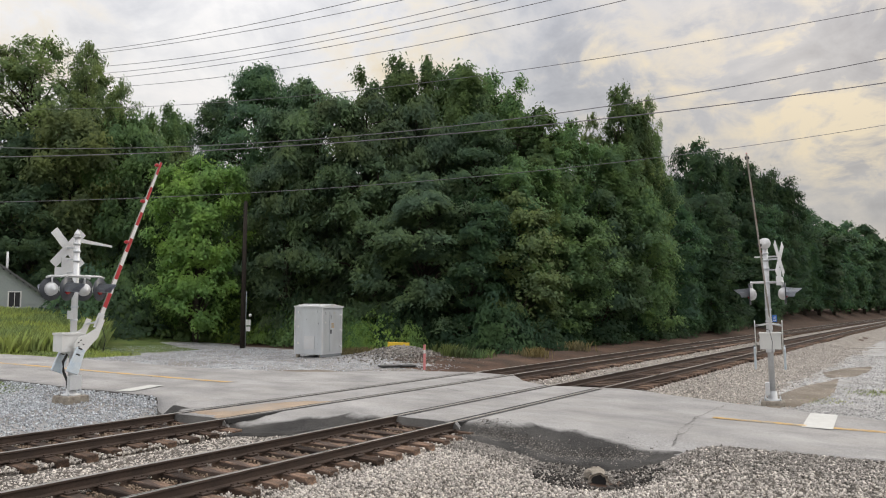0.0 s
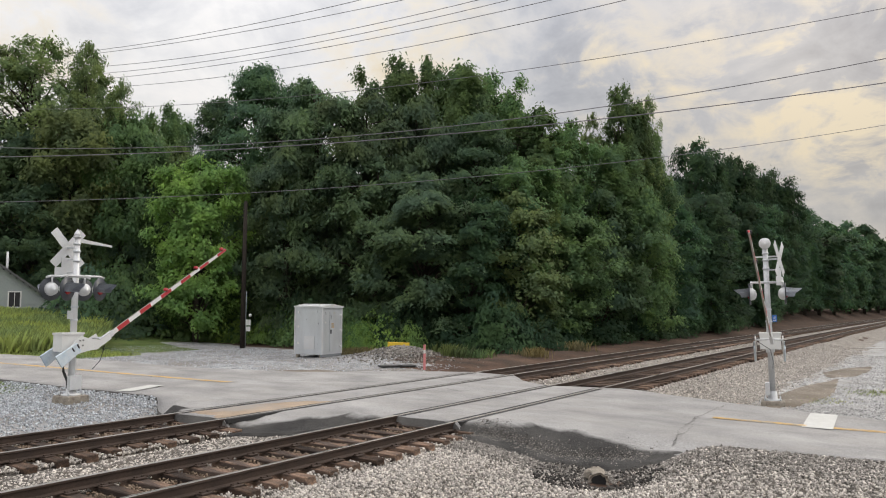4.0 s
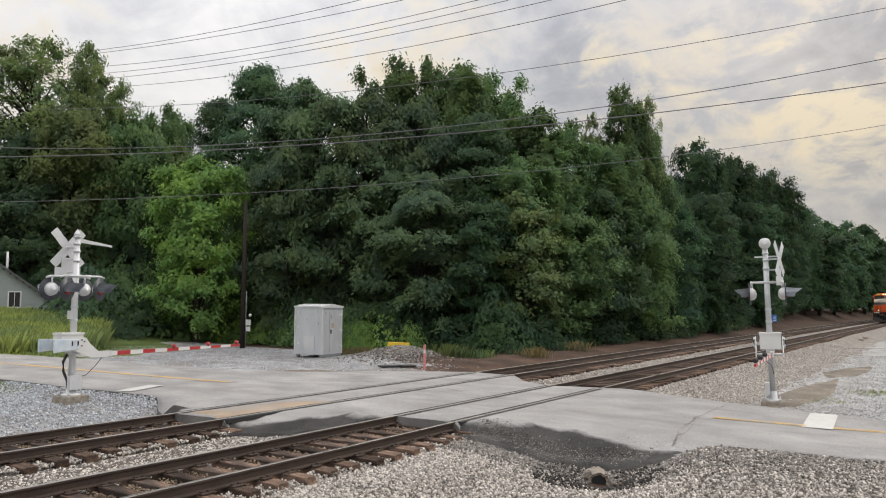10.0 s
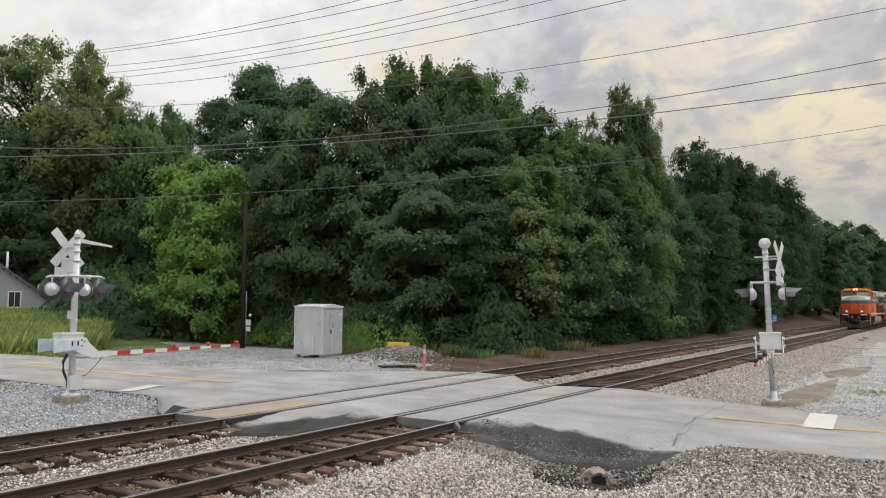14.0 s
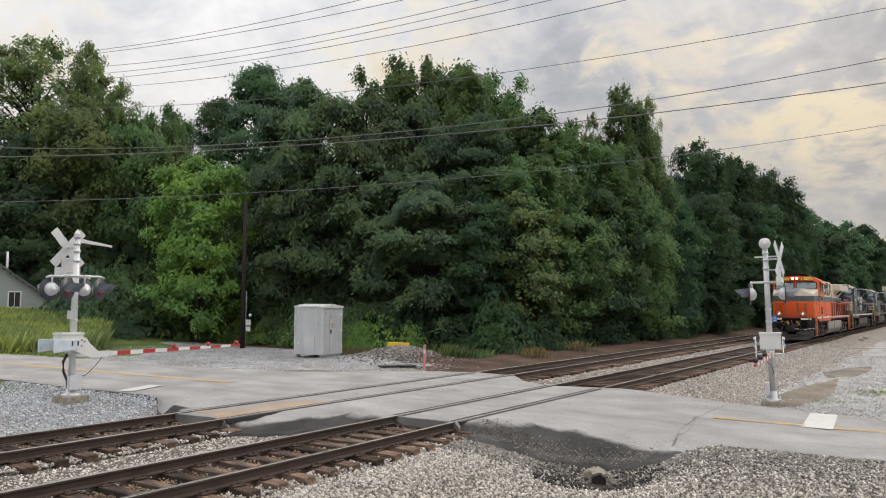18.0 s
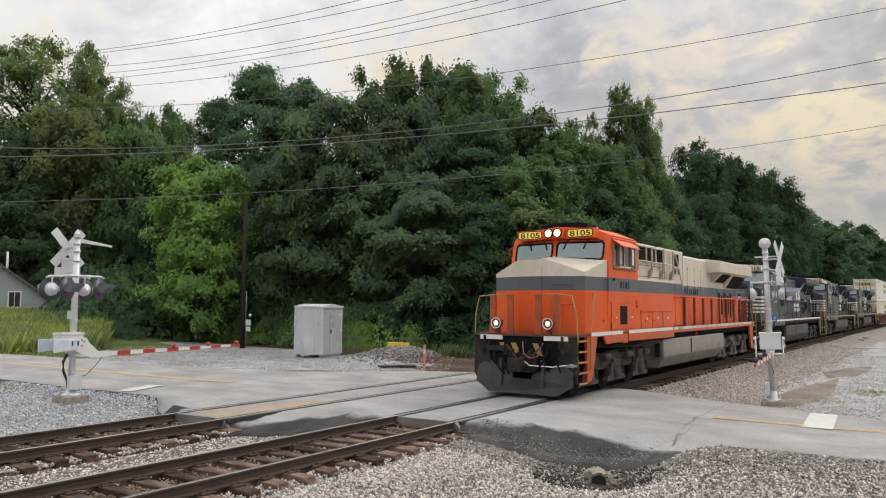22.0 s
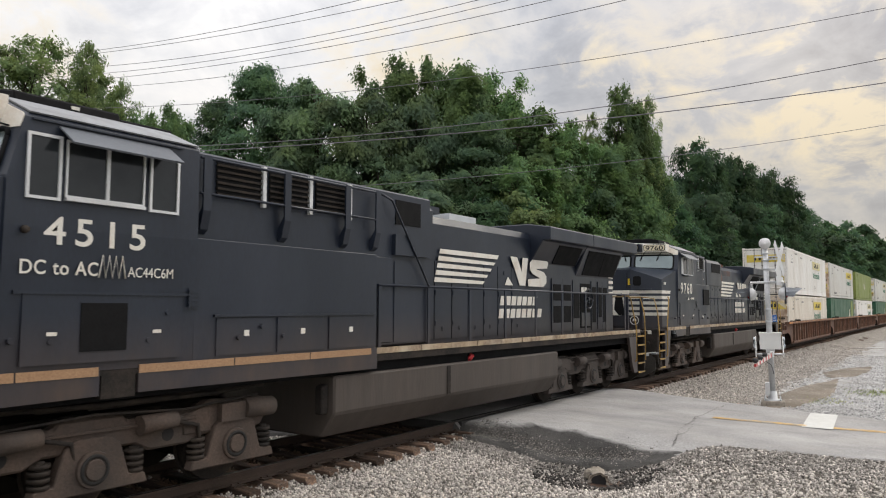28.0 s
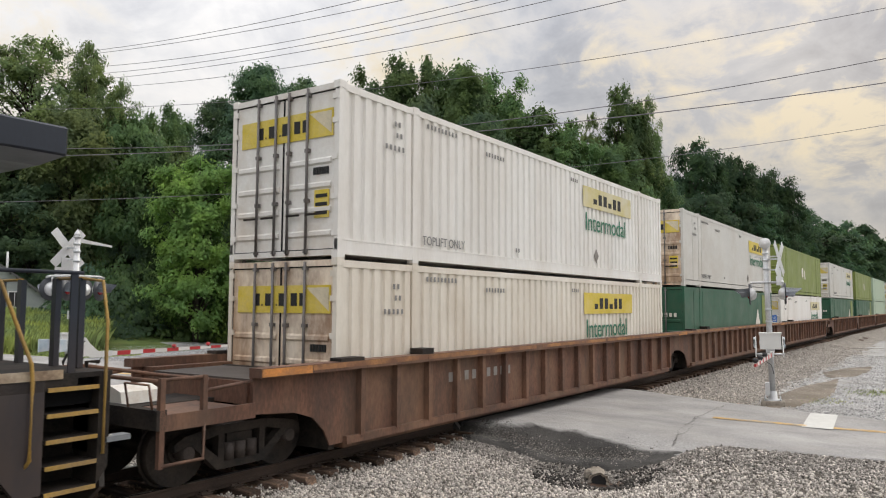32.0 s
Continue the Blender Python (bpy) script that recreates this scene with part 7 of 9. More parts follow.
def well_car(x, first, last, tone):
    """One well: deep side walls with ribs, a platform over a truck at each end."""
    W = thing("well_car", (x, 0, 0), "rust-brown intermodal well car with ribbed sides", "rail car", "well cars of the train")
    m = M["rust"]
    for s in (-1, 1):
        y0, y1 = sorted((s * 1.40, s * 1.43))
        bm = bmesh.new()
        P(bm, [(-1.78, 1.46), (17.6, 1.46), (17.6, 0.92), (17.0, 0.86), (16.6, 0.72), (16.35, 0.50), (16.2, 0.26), (-0.25, 0.26), (-0.38, 0.50), (-0.62, 0.72), (-1.0, 0.84), (-1.78, 0.90)], "y", y0, y1)
        wall = part("side_wall", bm, m, W)
        part("top_chord", box(-1.8, 17.75, *sorted((s * 1.36, s * 1.60)), 1.40, 1.53), m, wall, bevel=0.015)
        part("bottom_chord", box(0.05, 16.1, *sorted((s * 1.38, s * 1.52)), 0.24, 0.36), m, wall, bevel=0.015)
        k = 0
        xx = 0.35
        while xx < 16.2:
            part("rib", prism([(xx, 1.40), (xx + 0.11, 1.40), (xx + 0.11, 0.34), (xx, 0.34)], "y", *sorted((s * 1.43, s * 1.54))), m, wall)
            xx += 0.93
        part("end_paint", box(-1.78, -0.82, *sorted((s * 1.602, s * 1.606)), 1.41, 1.52), M["end_orange"], wall)
        part("end_paint", box(-0.8, 2.08, *sorted((s * 1.602, s * 1.606)), 1.44, 1.52), M["end_worn"], wall)
        part("end_paint", box(2.1, 6.3, *sorted((s * 1.602, s * 1.606)), 1.44, 1.52), M["end_worn"], wall)
        part("end_paint", box(10.5, 17.6, *sorted((s * 1.602, s * 1.606)), 1.45, 1.52), M["end_worn"], wall)
        part("end_paint", box(6.6, 10.4, *sorted((s * 1.602, s * 1.606)), 1.45, 1.52), M["end_worn"], wall)
        part("locking_block", box(1.95, 2.3, *sorted((s * 1.30, s * 1.58)), 1.52, 1.63), M["tr_under"], wall, bevel=0.02)
        part("locking_block", box(-0.2, 0.35, *sorted((s * 1.36, s * 1.6)), 1.52, 1.58), M["tr_under"], wall, bevel=0.02)
        for q in range(9):
            if tone == 0:
                part("small_bar", box(3.0 + q * 0.28, 3.14 + q * 0.28, *sorted((s * 1.432, s * 1.436)), 0.95, 1.13), M["tr_tank_a"], wall)
        for e, xo in ((-1, -1.6), (1, 17.75)):
            xi = 0.0 if e < 0 else 16.4
            part("bolster", box(min(xo, xi), max(xo, xi), *sorted((s * 1.15, s * 1.42)), 1.02, 1.40), m, wall)
    for xa in (-0.22, 16.22):
        part("end_bulkhead", box(xa, xa + 0.12, -1.38, 1.38, 0.18, 1.36), M["tr_under"], W)
    part("well_floor", box(0.1, 16.05, -1.38, 1.38, 0.16, 0.26), m, W)
    for e, xa, xb in ((-1, -1.65, 0.0), (1, 16.45, 17.8)):
        part("end_platform", box(xa, xb, -1.15, 1.15, 1.0, 1.32), m, W, bevel=0.02)
        part("platform_top", box(xa + 0.05, xb - 0.05, -1.1, 1.1, 1.325, 1.35), M["tr_tank_b"], W)
    if first:
        # brake platform with its railing and end sill
        part("end_sill", box(-3.2, -1.6, -0.45, 0.45, 0.80, 1.05), M["tr_under"], W, bevel=0.02)
        part("brake_platform", box(-3.2, -2.0, -1.42, -0.5, 1.0, 1.05), m, W)
        part("brake_platform", box(-3.2, -2.0, 0.5, 1.42, 1.0, 1.05), m, W)
        part("cross_sill", box(-3.28, -3.14, -1.45, 1.45, 0.88, 1.12), M["tr_under"], W, bevel=0.02)
        for s in (-1, 1):
            part("side_plate", box(-3.2, -1.75, *sorted((s * 1.40, s * 1.45)), 0.86, 1.06), m, W)
            for xx, za in ((-3.2, 0.42), (-2.58, 0.86)):
                part("railing_post", box(xx - 0.035, xx + 0.035, *sorted((s * 1.38, s * 1.45)), za, 1.50), m, W)
            part("railing", tube([(-3.2, s * 1.42, 1.48), (-2.58, s * 1.42, 1.48)], 0.025), m, W)
            part("railing", tube([(-2.58, s * 1.42, 1.30), (-1.8, s * 1.42, 1.36)], 0.025), m, W)
            part("end_step", tube([(-3.2, s * 1.43, 0.45), (-2.58, s * 1.43, 0.45), (-2.58, s * 1.43, 0.9)], 0.025), m, W)
            part("grab_iron", tube([(-3.24, s * 1.3, 1.1), (-3.3, s * 1.3, 1.42), (-3.3, s * 0.8, 1.42), (-3.24, s * 0.8, 1.1)], 0.016, 6), m, W)
        part("cross_rail", tube([(-3.2, -1.42, 1.46), (-3.2, 1.42, 1.46)], 0.028), m, W)
        part("brace", tube([(-2.58, -1.42, 1.48), (-1.9, -0.6, 1.34), (-1.9, 0.6, 1.34), (-2.58, 1.42, 1.48)], 0.03), m, W)
        part("brake_gear", tube([(-3.0, 0.6, 1.1), (-3.0, 0.6, 1.6), (-2.9, 0.45, 1.6)], 0.03), M["tr_under"], W)
        part("white_cover", prism([(-0.2, 1.06), (0.5, 1.06), (0.42, 1.24), (0.1, 1.30), (-0.16, 1.22)], "x", -2.95, -2.35), M["tr_white"], W, "white curved cover on the platform")
        part("coupler", box(-3.6, -3.0, -0.15, 0.15, 0.75, 1.0), M["tr_under"], W, bevel=0.03)
        car_truck(W, -1.65)
    else:
        car_truck(W, -1.25)
    if last:
        part("end_sill", box(17.8, 19.0, -0.5, 0.5, 0.85, 1.15), m, W)
        part("coupler", box(19.0, 19.4, -0.15, 0.15, 0.75, 1.0), M["tr_under"], W, bevel=0.03)
        car_truck(W, 17.7)
    return W


# ---- train: make-up, by each piece's place along the track at 27 s ----
TRAIN = []
TRAIN.append((heritage_loco(), -22.45, 0.0))
TRAIN.append((black_loco("white", "black diesel locomotive with white nose stripes and white sill"), -0.15, 0.0))
TRAIN.append((black_loco("rust", "black diesel locomotive with a rust-coloured sill stripe"), 22.05, 0.0))
TRAIN.append((black_loco("late", "black diesel locomotive with cream nose stripes, dusty underframe"), 44.4, 0.0))
WELLS = (
    (58.9, True, False, ("box_white", "box_door", True, "white ribbed container with yellow panels, upper of two", "yellow"), ("box_cream", "box_door_rusty", True, "white ribbed container with rusty doors and yellow panels", "yellow")),
    (77.65, False, False, ("box_grey", "box_door_rusty", False, "grey-white smooth container with stained doors", "yellow"), ("box_green", "box_green", False, "dark green container with a white shape", "bottle")),
    (96.4, False, True, ("box_lime", "box_lime", False, "lime green container with white initials-like shapes", "initials"), ("box_white", "box_door", False, "white smooth container with a yellow panel", "yellow")),
    (117.6, True, False, ("box_grey", "box_door", False, "grey-white container with yellow panels", "yellow"), ("box_green", "box_green", False, "dark green container with a white shape", "bottle")),
    (136.35, False, False, ("box_lime", "box_lime", False, "lime green container with white shapes", "initials"), ("box_green", "box_green", False, "dark green container with a white shape", "bottle")),
    (155.1, False, True, ("box_mint", "box_mint", False, "pale green smooth-sided steel container", "none"), ("box_mint", "box_mint", False, "pale green and white container", "none")),
    (176.3, True, False, ("box_grey", "box_door", False, "grey-white container with yellow panels", "yellow"), ("box_white", "box_door", False, "white container with yellow panels", "yellow")),
)
for k, (x, first, last, up_, low_) in enumerate(WELLS):
    TRAIN.append((well_car(0, first, last, k), x, 0.0))
    TRAIN.append((container(0, 0, *low_), x, 0.262))
    TRAIN.append((container(0, 0, *up_), x, 3.166))


# ---- wood ----
def leaf_mat(name, color, k):
    m = bpy.data.materials.new(name)
    nt, b = nodes_of(m)
    N, L = nt.nodes.new, nt.links.new
    geo, info = N("ShaderNodeNewGeometry"), N("ShaderNodeObjectInfo")
    r1 = N("ShaderNodeMapRange")
    r1.inputs[3].default_value, r1.inputs[4].default_value = 1 - k, 1 + k
    L(geo.outputs["Random Per Island"], r1.inputs[0])
    r2 = N("ShaderNodeMapRange")
    r2.inputs[3].default_value, r2.inputs[4].default_value = 0.75, 1.25
    L(info.outputs["Random"], r2.inputs[0])
    mu = N("ShaderNodeMath")
    mu.operation = "MULTIPLY"
    L(r1.outputs[0], mu.inputs[0])
    L(r2.outputs[0], mu.inputs[1])
    h = N("ShaderNodeMapRange")
    h.inputs[3].default_value, h.inputs[4].default_value = 0.492, 0.518
    L(info.outputs["Random"], h.inputs[0])
    # boughs differ: some yellower, some deeper
    co, no = N("ShaderNodeTexCoord"), N("ShaderNodeTexNoise")
    no.inputs["Scale"].default_value, no.inputs["Detail"].default_value = 0.55, 3.0
    L(co.outputs["Object"], no.inputs["Vector"])
    nr = N("ShaderNodeMapRange")
    nr.inputs[1].default_value, nr.inputs[2].default_value = 0.36, 0.64
    L(no.outputs[0], nr.inputs[0])
    bc = N("ShaderNodeMix")
    bc.data_type = "RGBA"
    bc.inputs[6].default_value = (color[0] * 0.78, color[1] * 0.86, color[2] * 1.05, 1)
    bc.inputs[7].default_value = (color[0] * 1.16, color[1] * 1.14, color[2] * 0.95, 1)
    L(nr.outputs[0], bc.inputs[0])
    hsv = N("ShaderNodeHueSaturation")
    L(bc.outputs[2], hsv.inputs["Color"])
    L(mu.outputs[0], hsv.inputs["Value"])
    L(h.outputs[0], hsv.inputs["Hue"])
    L(hsv.outputs[0], b.inputs["Base Color"])
    b.inputs["Roughness"].default_value = 0.75
    b.inputs["Specular IOR Level"].default_value = 0.12
    tr = N("ShaderNodeBsdfTranslucent")
    hsv2 = N("ShaderNodeHueSaturation")
    hsv2.inputs["Value"].default_value = 0.9
    L(hsv.outputs[0], hsv2.inputs["Color"])
    L(hsv2.outputs[0], tr.inputs[0])
    mx = N("ShaderNodeMixShader")
    mx.inputs[0].default_value = 0.5
    L(b.outputs[0], mx.inputs[1])
    L(tr.outputs[0], mx.inputs[2])
    L(mx.outputs[0], nt.nodes["Material Output"].inputs[0])
    return m


# deep is dark foliage, also used to put shade under trees into colour
LEAF = {"deep": leaf_mat("leaf_deep_shaded", (0.066, 0.116, 0.056), 0.25), "dark": leaf_mat("leaf_dark", (0.108, 0.170, 0.088), 0.25), "mid": leaf_mat("leaf_mid", (0.148, 0.222, 0.088), 0.25),
        "grey": leaf_mat("leaf_grey", (0.142, 0.200, 0.104), 0.25), "olive": leaf_mat("leaf_olive", (0.20, 0.255, 0.105), 0.25),
        "light": leaf_mat("leaf_light", (0.235, 0.335, 0.095), 0.25), "dry": leaf_mat("leaf_dry", (0.17, 0.115, 0.06), 0.5)}


def leaves_of(name, tips, per, size, rs, material, reach=0.8, hang=0.5, flat=0.30, broad=0.55):
    """Leaves along short sprays; tips are (x, y, z, heading) where each spray leaves its twig."""
    cl = np.repeat(np.array(tips), per, axis=0)
    n = len(cl)
    az = cl[:, 3] + rs.normal(scale=0.35, size=n)
    u = rs.rand(n)
    w = rs.uniform(-1, 1, n)
    ln = np.repeat(rs.uniform(0.65, 1.3, len(tips)) * reach, per)
    ho = np.stack([np.cos(az), np.sin(az), np.zeros(n)], 1)
    si = np.stack([-np.sin(az), np.cos(az), np.zeros(n)], 1)
    zz = np.array([0, 0, 1.0])
    c = cl[:, :3] + ho * (u * ln)[:, None] + si * (w * 0.45 * ln * (1.05 - 0.6 * u))[:, None]
    c[:, 2] += rs.normal(scale=flat * 0.4, size=n) * reach - hang * ln * (u ** 2 * 0.8 + w ** 2 * 0.25)
    out = c * np.array([1.0, 1.0, 0.0])
    out /= np.linalg.norm(out, axis=1)[:, None] + 1e-6
    nrm = zz * 0.75 + out * 0.85 + ho * (0.15 + 0.4 * hang * u)[:, None] + si * (0.4 * w)[:, None] + rs.normal(scale=0.40, size=(n, 3))
    nrm /= np.linalg.norm(nrm, axis=1)[:, None]
    a = ho * 0.7 + si * np.sign(w)[:, None] * 0.7 - zz * (0.25 + hang * 0.8) + rs.normal(scale=0.35, size=(n, 3))
    a -= nrm * (a * nrm).sum(1)[:, None]
    a /= np.linalg.norm(a, axis=1)[:, None]
    b = np.cross(nrm, a)
    s = size * (0.6 + 0.8 * rs.rand(n))[:, None]
    v = np.empty((n, 3, 3))
    v[:, 0], v[:, 1], v[:, 2] = c - a * s * 0.55 + b * s * broad, c - a * s * 0.75 - b * s * broad, c + a * s
    me = bpy.data.meshes.new(name)
    me.vertices.add(n * 3)
    me.vertices.foreach_set("co", v.reshape(-1).astype(np.float32))
    me.loops.add(n * 3)
    me.loops.foreach_set("vertex_index", np.arange(n * 3, dtype=np.int32))
    me.polygons.add(n)
    me.polygons.foreach_set("loop_start", np.arange(0, n * 3, 3, dtype=np.int32))
    me.update(calc_edges=True)
    me.materials.append(material)
    # soft shading: each leaf takes the light much as its spray does
    sn = nrm * 0.6 + out * 0.40 + zz * 0.40
    sn /= np.linalg.norm(sn, axis=1)[:, None]
    me.normals_split_custom_set(np.repeat(sn, 3, axis=0).astype(np.float32))
    return me


def boughs_of(rs, h, r, base, n, rise, form, lean, heads):
    """Boughs round one or more leaders: foot, heading, length, climb."""
    out = []
    tops = [(0.0, 0.0, 1.0)] + [(r * 0.55 * math.cos(q), r * 0.55 * math.sin(q), rs.uniform(0.86, 0.97)) for q in rs.uniform(0, 6.28, heads - 1)]
    for i in range(n):
        k = (i + 0.5) / n
        ox, oy, cap = tops[i % heads]
        z = h * (base + (0.97 * cap - base) * k ** 0.85)
        if form == "cone":
            prof = 1.05 * (1 - k) ** 0.75 + 0.10
        elif form == "column":
            prof = (1 - k ** 3.0) ** 0.6 * (0.75 + 0.3 * math.sin(9 * k + i)) + 0.12
        else:
            prof = math.sin(math.pi * min(1, 0.25 + 0.68 * k)) ** 0.7 + 0.05
        out.append((ox * k + lean * z, oy * k, z, i * 2.399 + rs.uniform(-0.5, 0.5), r * prof * rs.uniform(0.62, 1.18) * (1.0 if heads == 1 else 0.85), radians(rise * rs.uniform(0.6, 1.2) + 42 * k * k)))
    return out


def along(b, t, sag):
    """A point on a bough, which climbs and then bends over."""
    x, y, z, az, ln, e = b
    q = ln * t
    return x + math.cos(az) * q * math.cos(e), y + math.sin(az) * q * math.cos(e), z + q * math.sin(e) - sag * ln * 0.4 * t * t


def tree_kind(tone, h, r, base, n, twigs, sprays, per, size, rise=25, form="round", sag=0.5, reach=0.8, hang=0.5, lean=0.0, heads=1, seed=0, broad=0.55, gap=0.0, flat=0.3, label=""):
    rs = np.random.RandomState(seed)
    bs = boughs_of(rs, h, r, base, n, rise, form, lean, heads)
    top = max(along(b, 1.0, sag)[2] for b in bs) + 0.15
    tips, bark = [], bmesh.new()
    C(bark, (0, 0, -0.4), (lean * h * 0.5, 0, h * 0.5), 0.018 * h, 0.011 * h, 9)
    C(bark, (lean * h * 0.5, 0, h * 0.5), (lean * h * 0.95, 0, h * 0.93), 0.011 * h, 0.02, 7)
    for b in bs:
        pts = [along(b, t, sag) for t in (0.0, 0.35, 0.7, 1.0)]
        pts = [(p[0], p[1], p[2] * h / top) for p in pts]
        w = 0.02 + 0.016 * b[4]
        foot = (lean * b[2], 0, max(0.3, b[2] - 0.5 * b[4] if heads > 1 else b[2] - 0.2))
        C(bark, foot, pts[1], w, w * 0.7, 5, caps=False)
        C(bark, pts[1], pts[2], w * 0.7, w * 0.4, 5, caps=False)
        C(bark, pts[2], pts[3], w * 0.4, 0.008, 4, caps=False)
        for j in range(twigs):
            t = 0.22 + 0.78 * rs.rand() ** 0.6
            if gap and rs.rand() < gap and t < 0.75:
                continue
            p = along(b, t, sag)
            s_ = 1 if j % 2 else -1
            az = b[3] + s_ * rs.uniform(0.3, 1.25)
            tl = (0.42 * b[4] * (1.15 - t) + 0.5) * rs.uniform(0.6, 1.3)
            for q in range(sprays):
                k = (q + rs.rand()) / sprays
                tips.append((p[0] + math.cos(az) * tl * k, p[1] + math.sin(az) * tl * k, (p[2] + tl * k * (0.25 - 0.35 * k * sag) + rs.normal() * 0.12) * h / top, az + rs.normal() * 0.5))
    t_ = thing("tree", (0, 0, 0), label, "tree", "trees of the wood")
    part("trunk", bark, M["bark"], t_)
    crown = new("crown", leaves_of("crown", tips, per, size, rs, LEAF[tone], reach, hang, flat, broad))
    crown.parent = t_
    return [t_, h, False]


EDGE_TREE = "broadleaf tree with full summer foliage down to the ground"
KINDS = {
    "mulb": [tree_kind("grey", 17, 5.2, 0.05, 74, 12, 3, 14, 0.165, 44, "round", 1.0, 0.8, 1.0, heads=3, seed=s, broad=0.45, flat=0.7, label="broad tree with drooping grey-green leaves at the wood's edge") for s in (1, 2)],
    "poplar": [tree_kind("mid", 19, 4.4, 0.10, 90, 10, 3, 12, 0.15, 50, "column", 0.3, 0.62, 0.3, lean=l_, heads=4, seed=s, flat=1.1, label="tall upright broadleaf tree with clustered mid-green leaves") for s, l_ in ((3, 0.0), (4, 0.015), (5, -0.01))],
    "locust": [tree_kind("dark", 19, 5.0, 0.08, 66, 13, 3, 15, 0.12, 16, "cone", 0.35, 1.2, 0.30, seed=s, broad=0.6, label="dark tree with fine feathery leaves in flat tiers") for s in (6, 7)],
    "airy": [tree_kind("olive", 24, 5.6, 0.26, 66, 10, 2, 22, 0.15, 40, "round", 0.3, 0.7, 0.35, heads=4, seed=s, gap=0.40, flat=0.8, label="tall open-crowned tree with sky showing between its leaves") for s in (8, 9)],
    "edge": [tree_kind(t_, 13.5, 4.2, 0.03, 74, 11, 3, 13, 0.145, 42, "round", 0.5, 0.70, 0.5, heads=3, seed=s, flat=0.9, label=EDGE_TREE) for t_, s in (("dark", 10), ("olive", 11), ("mid", 12))],
    "light": [tree_kind("light", 12, 3.3, 0.03, 76, 12, 3, 12, 0.13, 46, "round", 0.3, 0.6, 0.4, heads=3, seed=13, flat=0.8, label="bright green young broadleaf tree in full leaf")],
    "deep": [tree_kind("deep", 20, 5.4, 0.04, 80, 10, 3, 11, 0.21, 30, "round", 0.5, 1.1, 0.45, heads=4, seed=s, flat=0.7, label="dark green broadleaf tree beside the line") for s in (14, 15)],
    "far": [tree_kind("deep" if s == 16 else "dark", 20, 5.6, 0.05, 50, 8, 2, 12, 0.34, 26, "round", 0.5, 1.5, 0.45, heads=3, seed=s, flat=0.6, label="dark green tree of the distant wood") for s in (16, 17)],
}


def plant(kind, x, y, h, wide, turn, pick_=0):
    k = KINDS[kind][pick_ % len(KINDS[kind])]
    m = pose(x, y, ground_z(x, y), 0, 0, turn) @ Matrix.Diagonal((wide, wide, h / k[1], 1))
    t = copy_thing(k[0], m) if k[2] else k[0]
    t.matrix_basis = m
    k[2] = True
    return t


SHRUBS = []
# the deep shrub's dark leaves stand in for shade beside the track
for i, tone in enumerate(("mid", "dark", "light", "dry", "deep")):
    rs_ = np.random.RandomState(90 + i)
    tips = []
    for k in range(300):
        a, d = rs_.uniform(0, 6.28), rs_.rand() ** 0.6
        tips.append((math.cos(a) * d * 2.0, math.sin(a) * d * 2.0, 0.15 + (1 - d * d) * rs_.uniform(0.3, 2.3) + 0.25 * math.sin(3 * a + i), a + rs_.normal() * 0.8))
    t = thing("shrub", (0, 0, 0), "leafy green shrub at the foot of the wood" if tone != "dry" else "shrub with brown withered leaves and vines", "shrub", "undergrowth")
    crown = new("foliage", leaves_of("foliage", tips, 12, 0.10, rs_, LEAF[tone], 0.6, 0.6))
    crown.parent = t
    bm = bmesh.new()
    for k in range(6):
        a = k * 1.05
        C(bm, (0, 0, -0.1), (math.cos(a) * 0.9, math.sin(a) * 0.9, 1.3), 0.03, 0.012, 5)
    part("stems", bm, M["bark"], t)
    SHRUBS.append([t, False])


def shrub(kind, x, y, wide, tall, turn):
    m = pose(x, y, ground_z(x, y) - 0.05, 0, 0, turn) @ Matrix.Diagonal((wide, wide, tall, 1))
    t, used = SHRUBS[kind]
    if used:
        c = copy_thing(t, m)
        c.matrix_basis = m
        return c
    t.matrix_basis = m
    SHRUBS[kind][1] = True
    return t


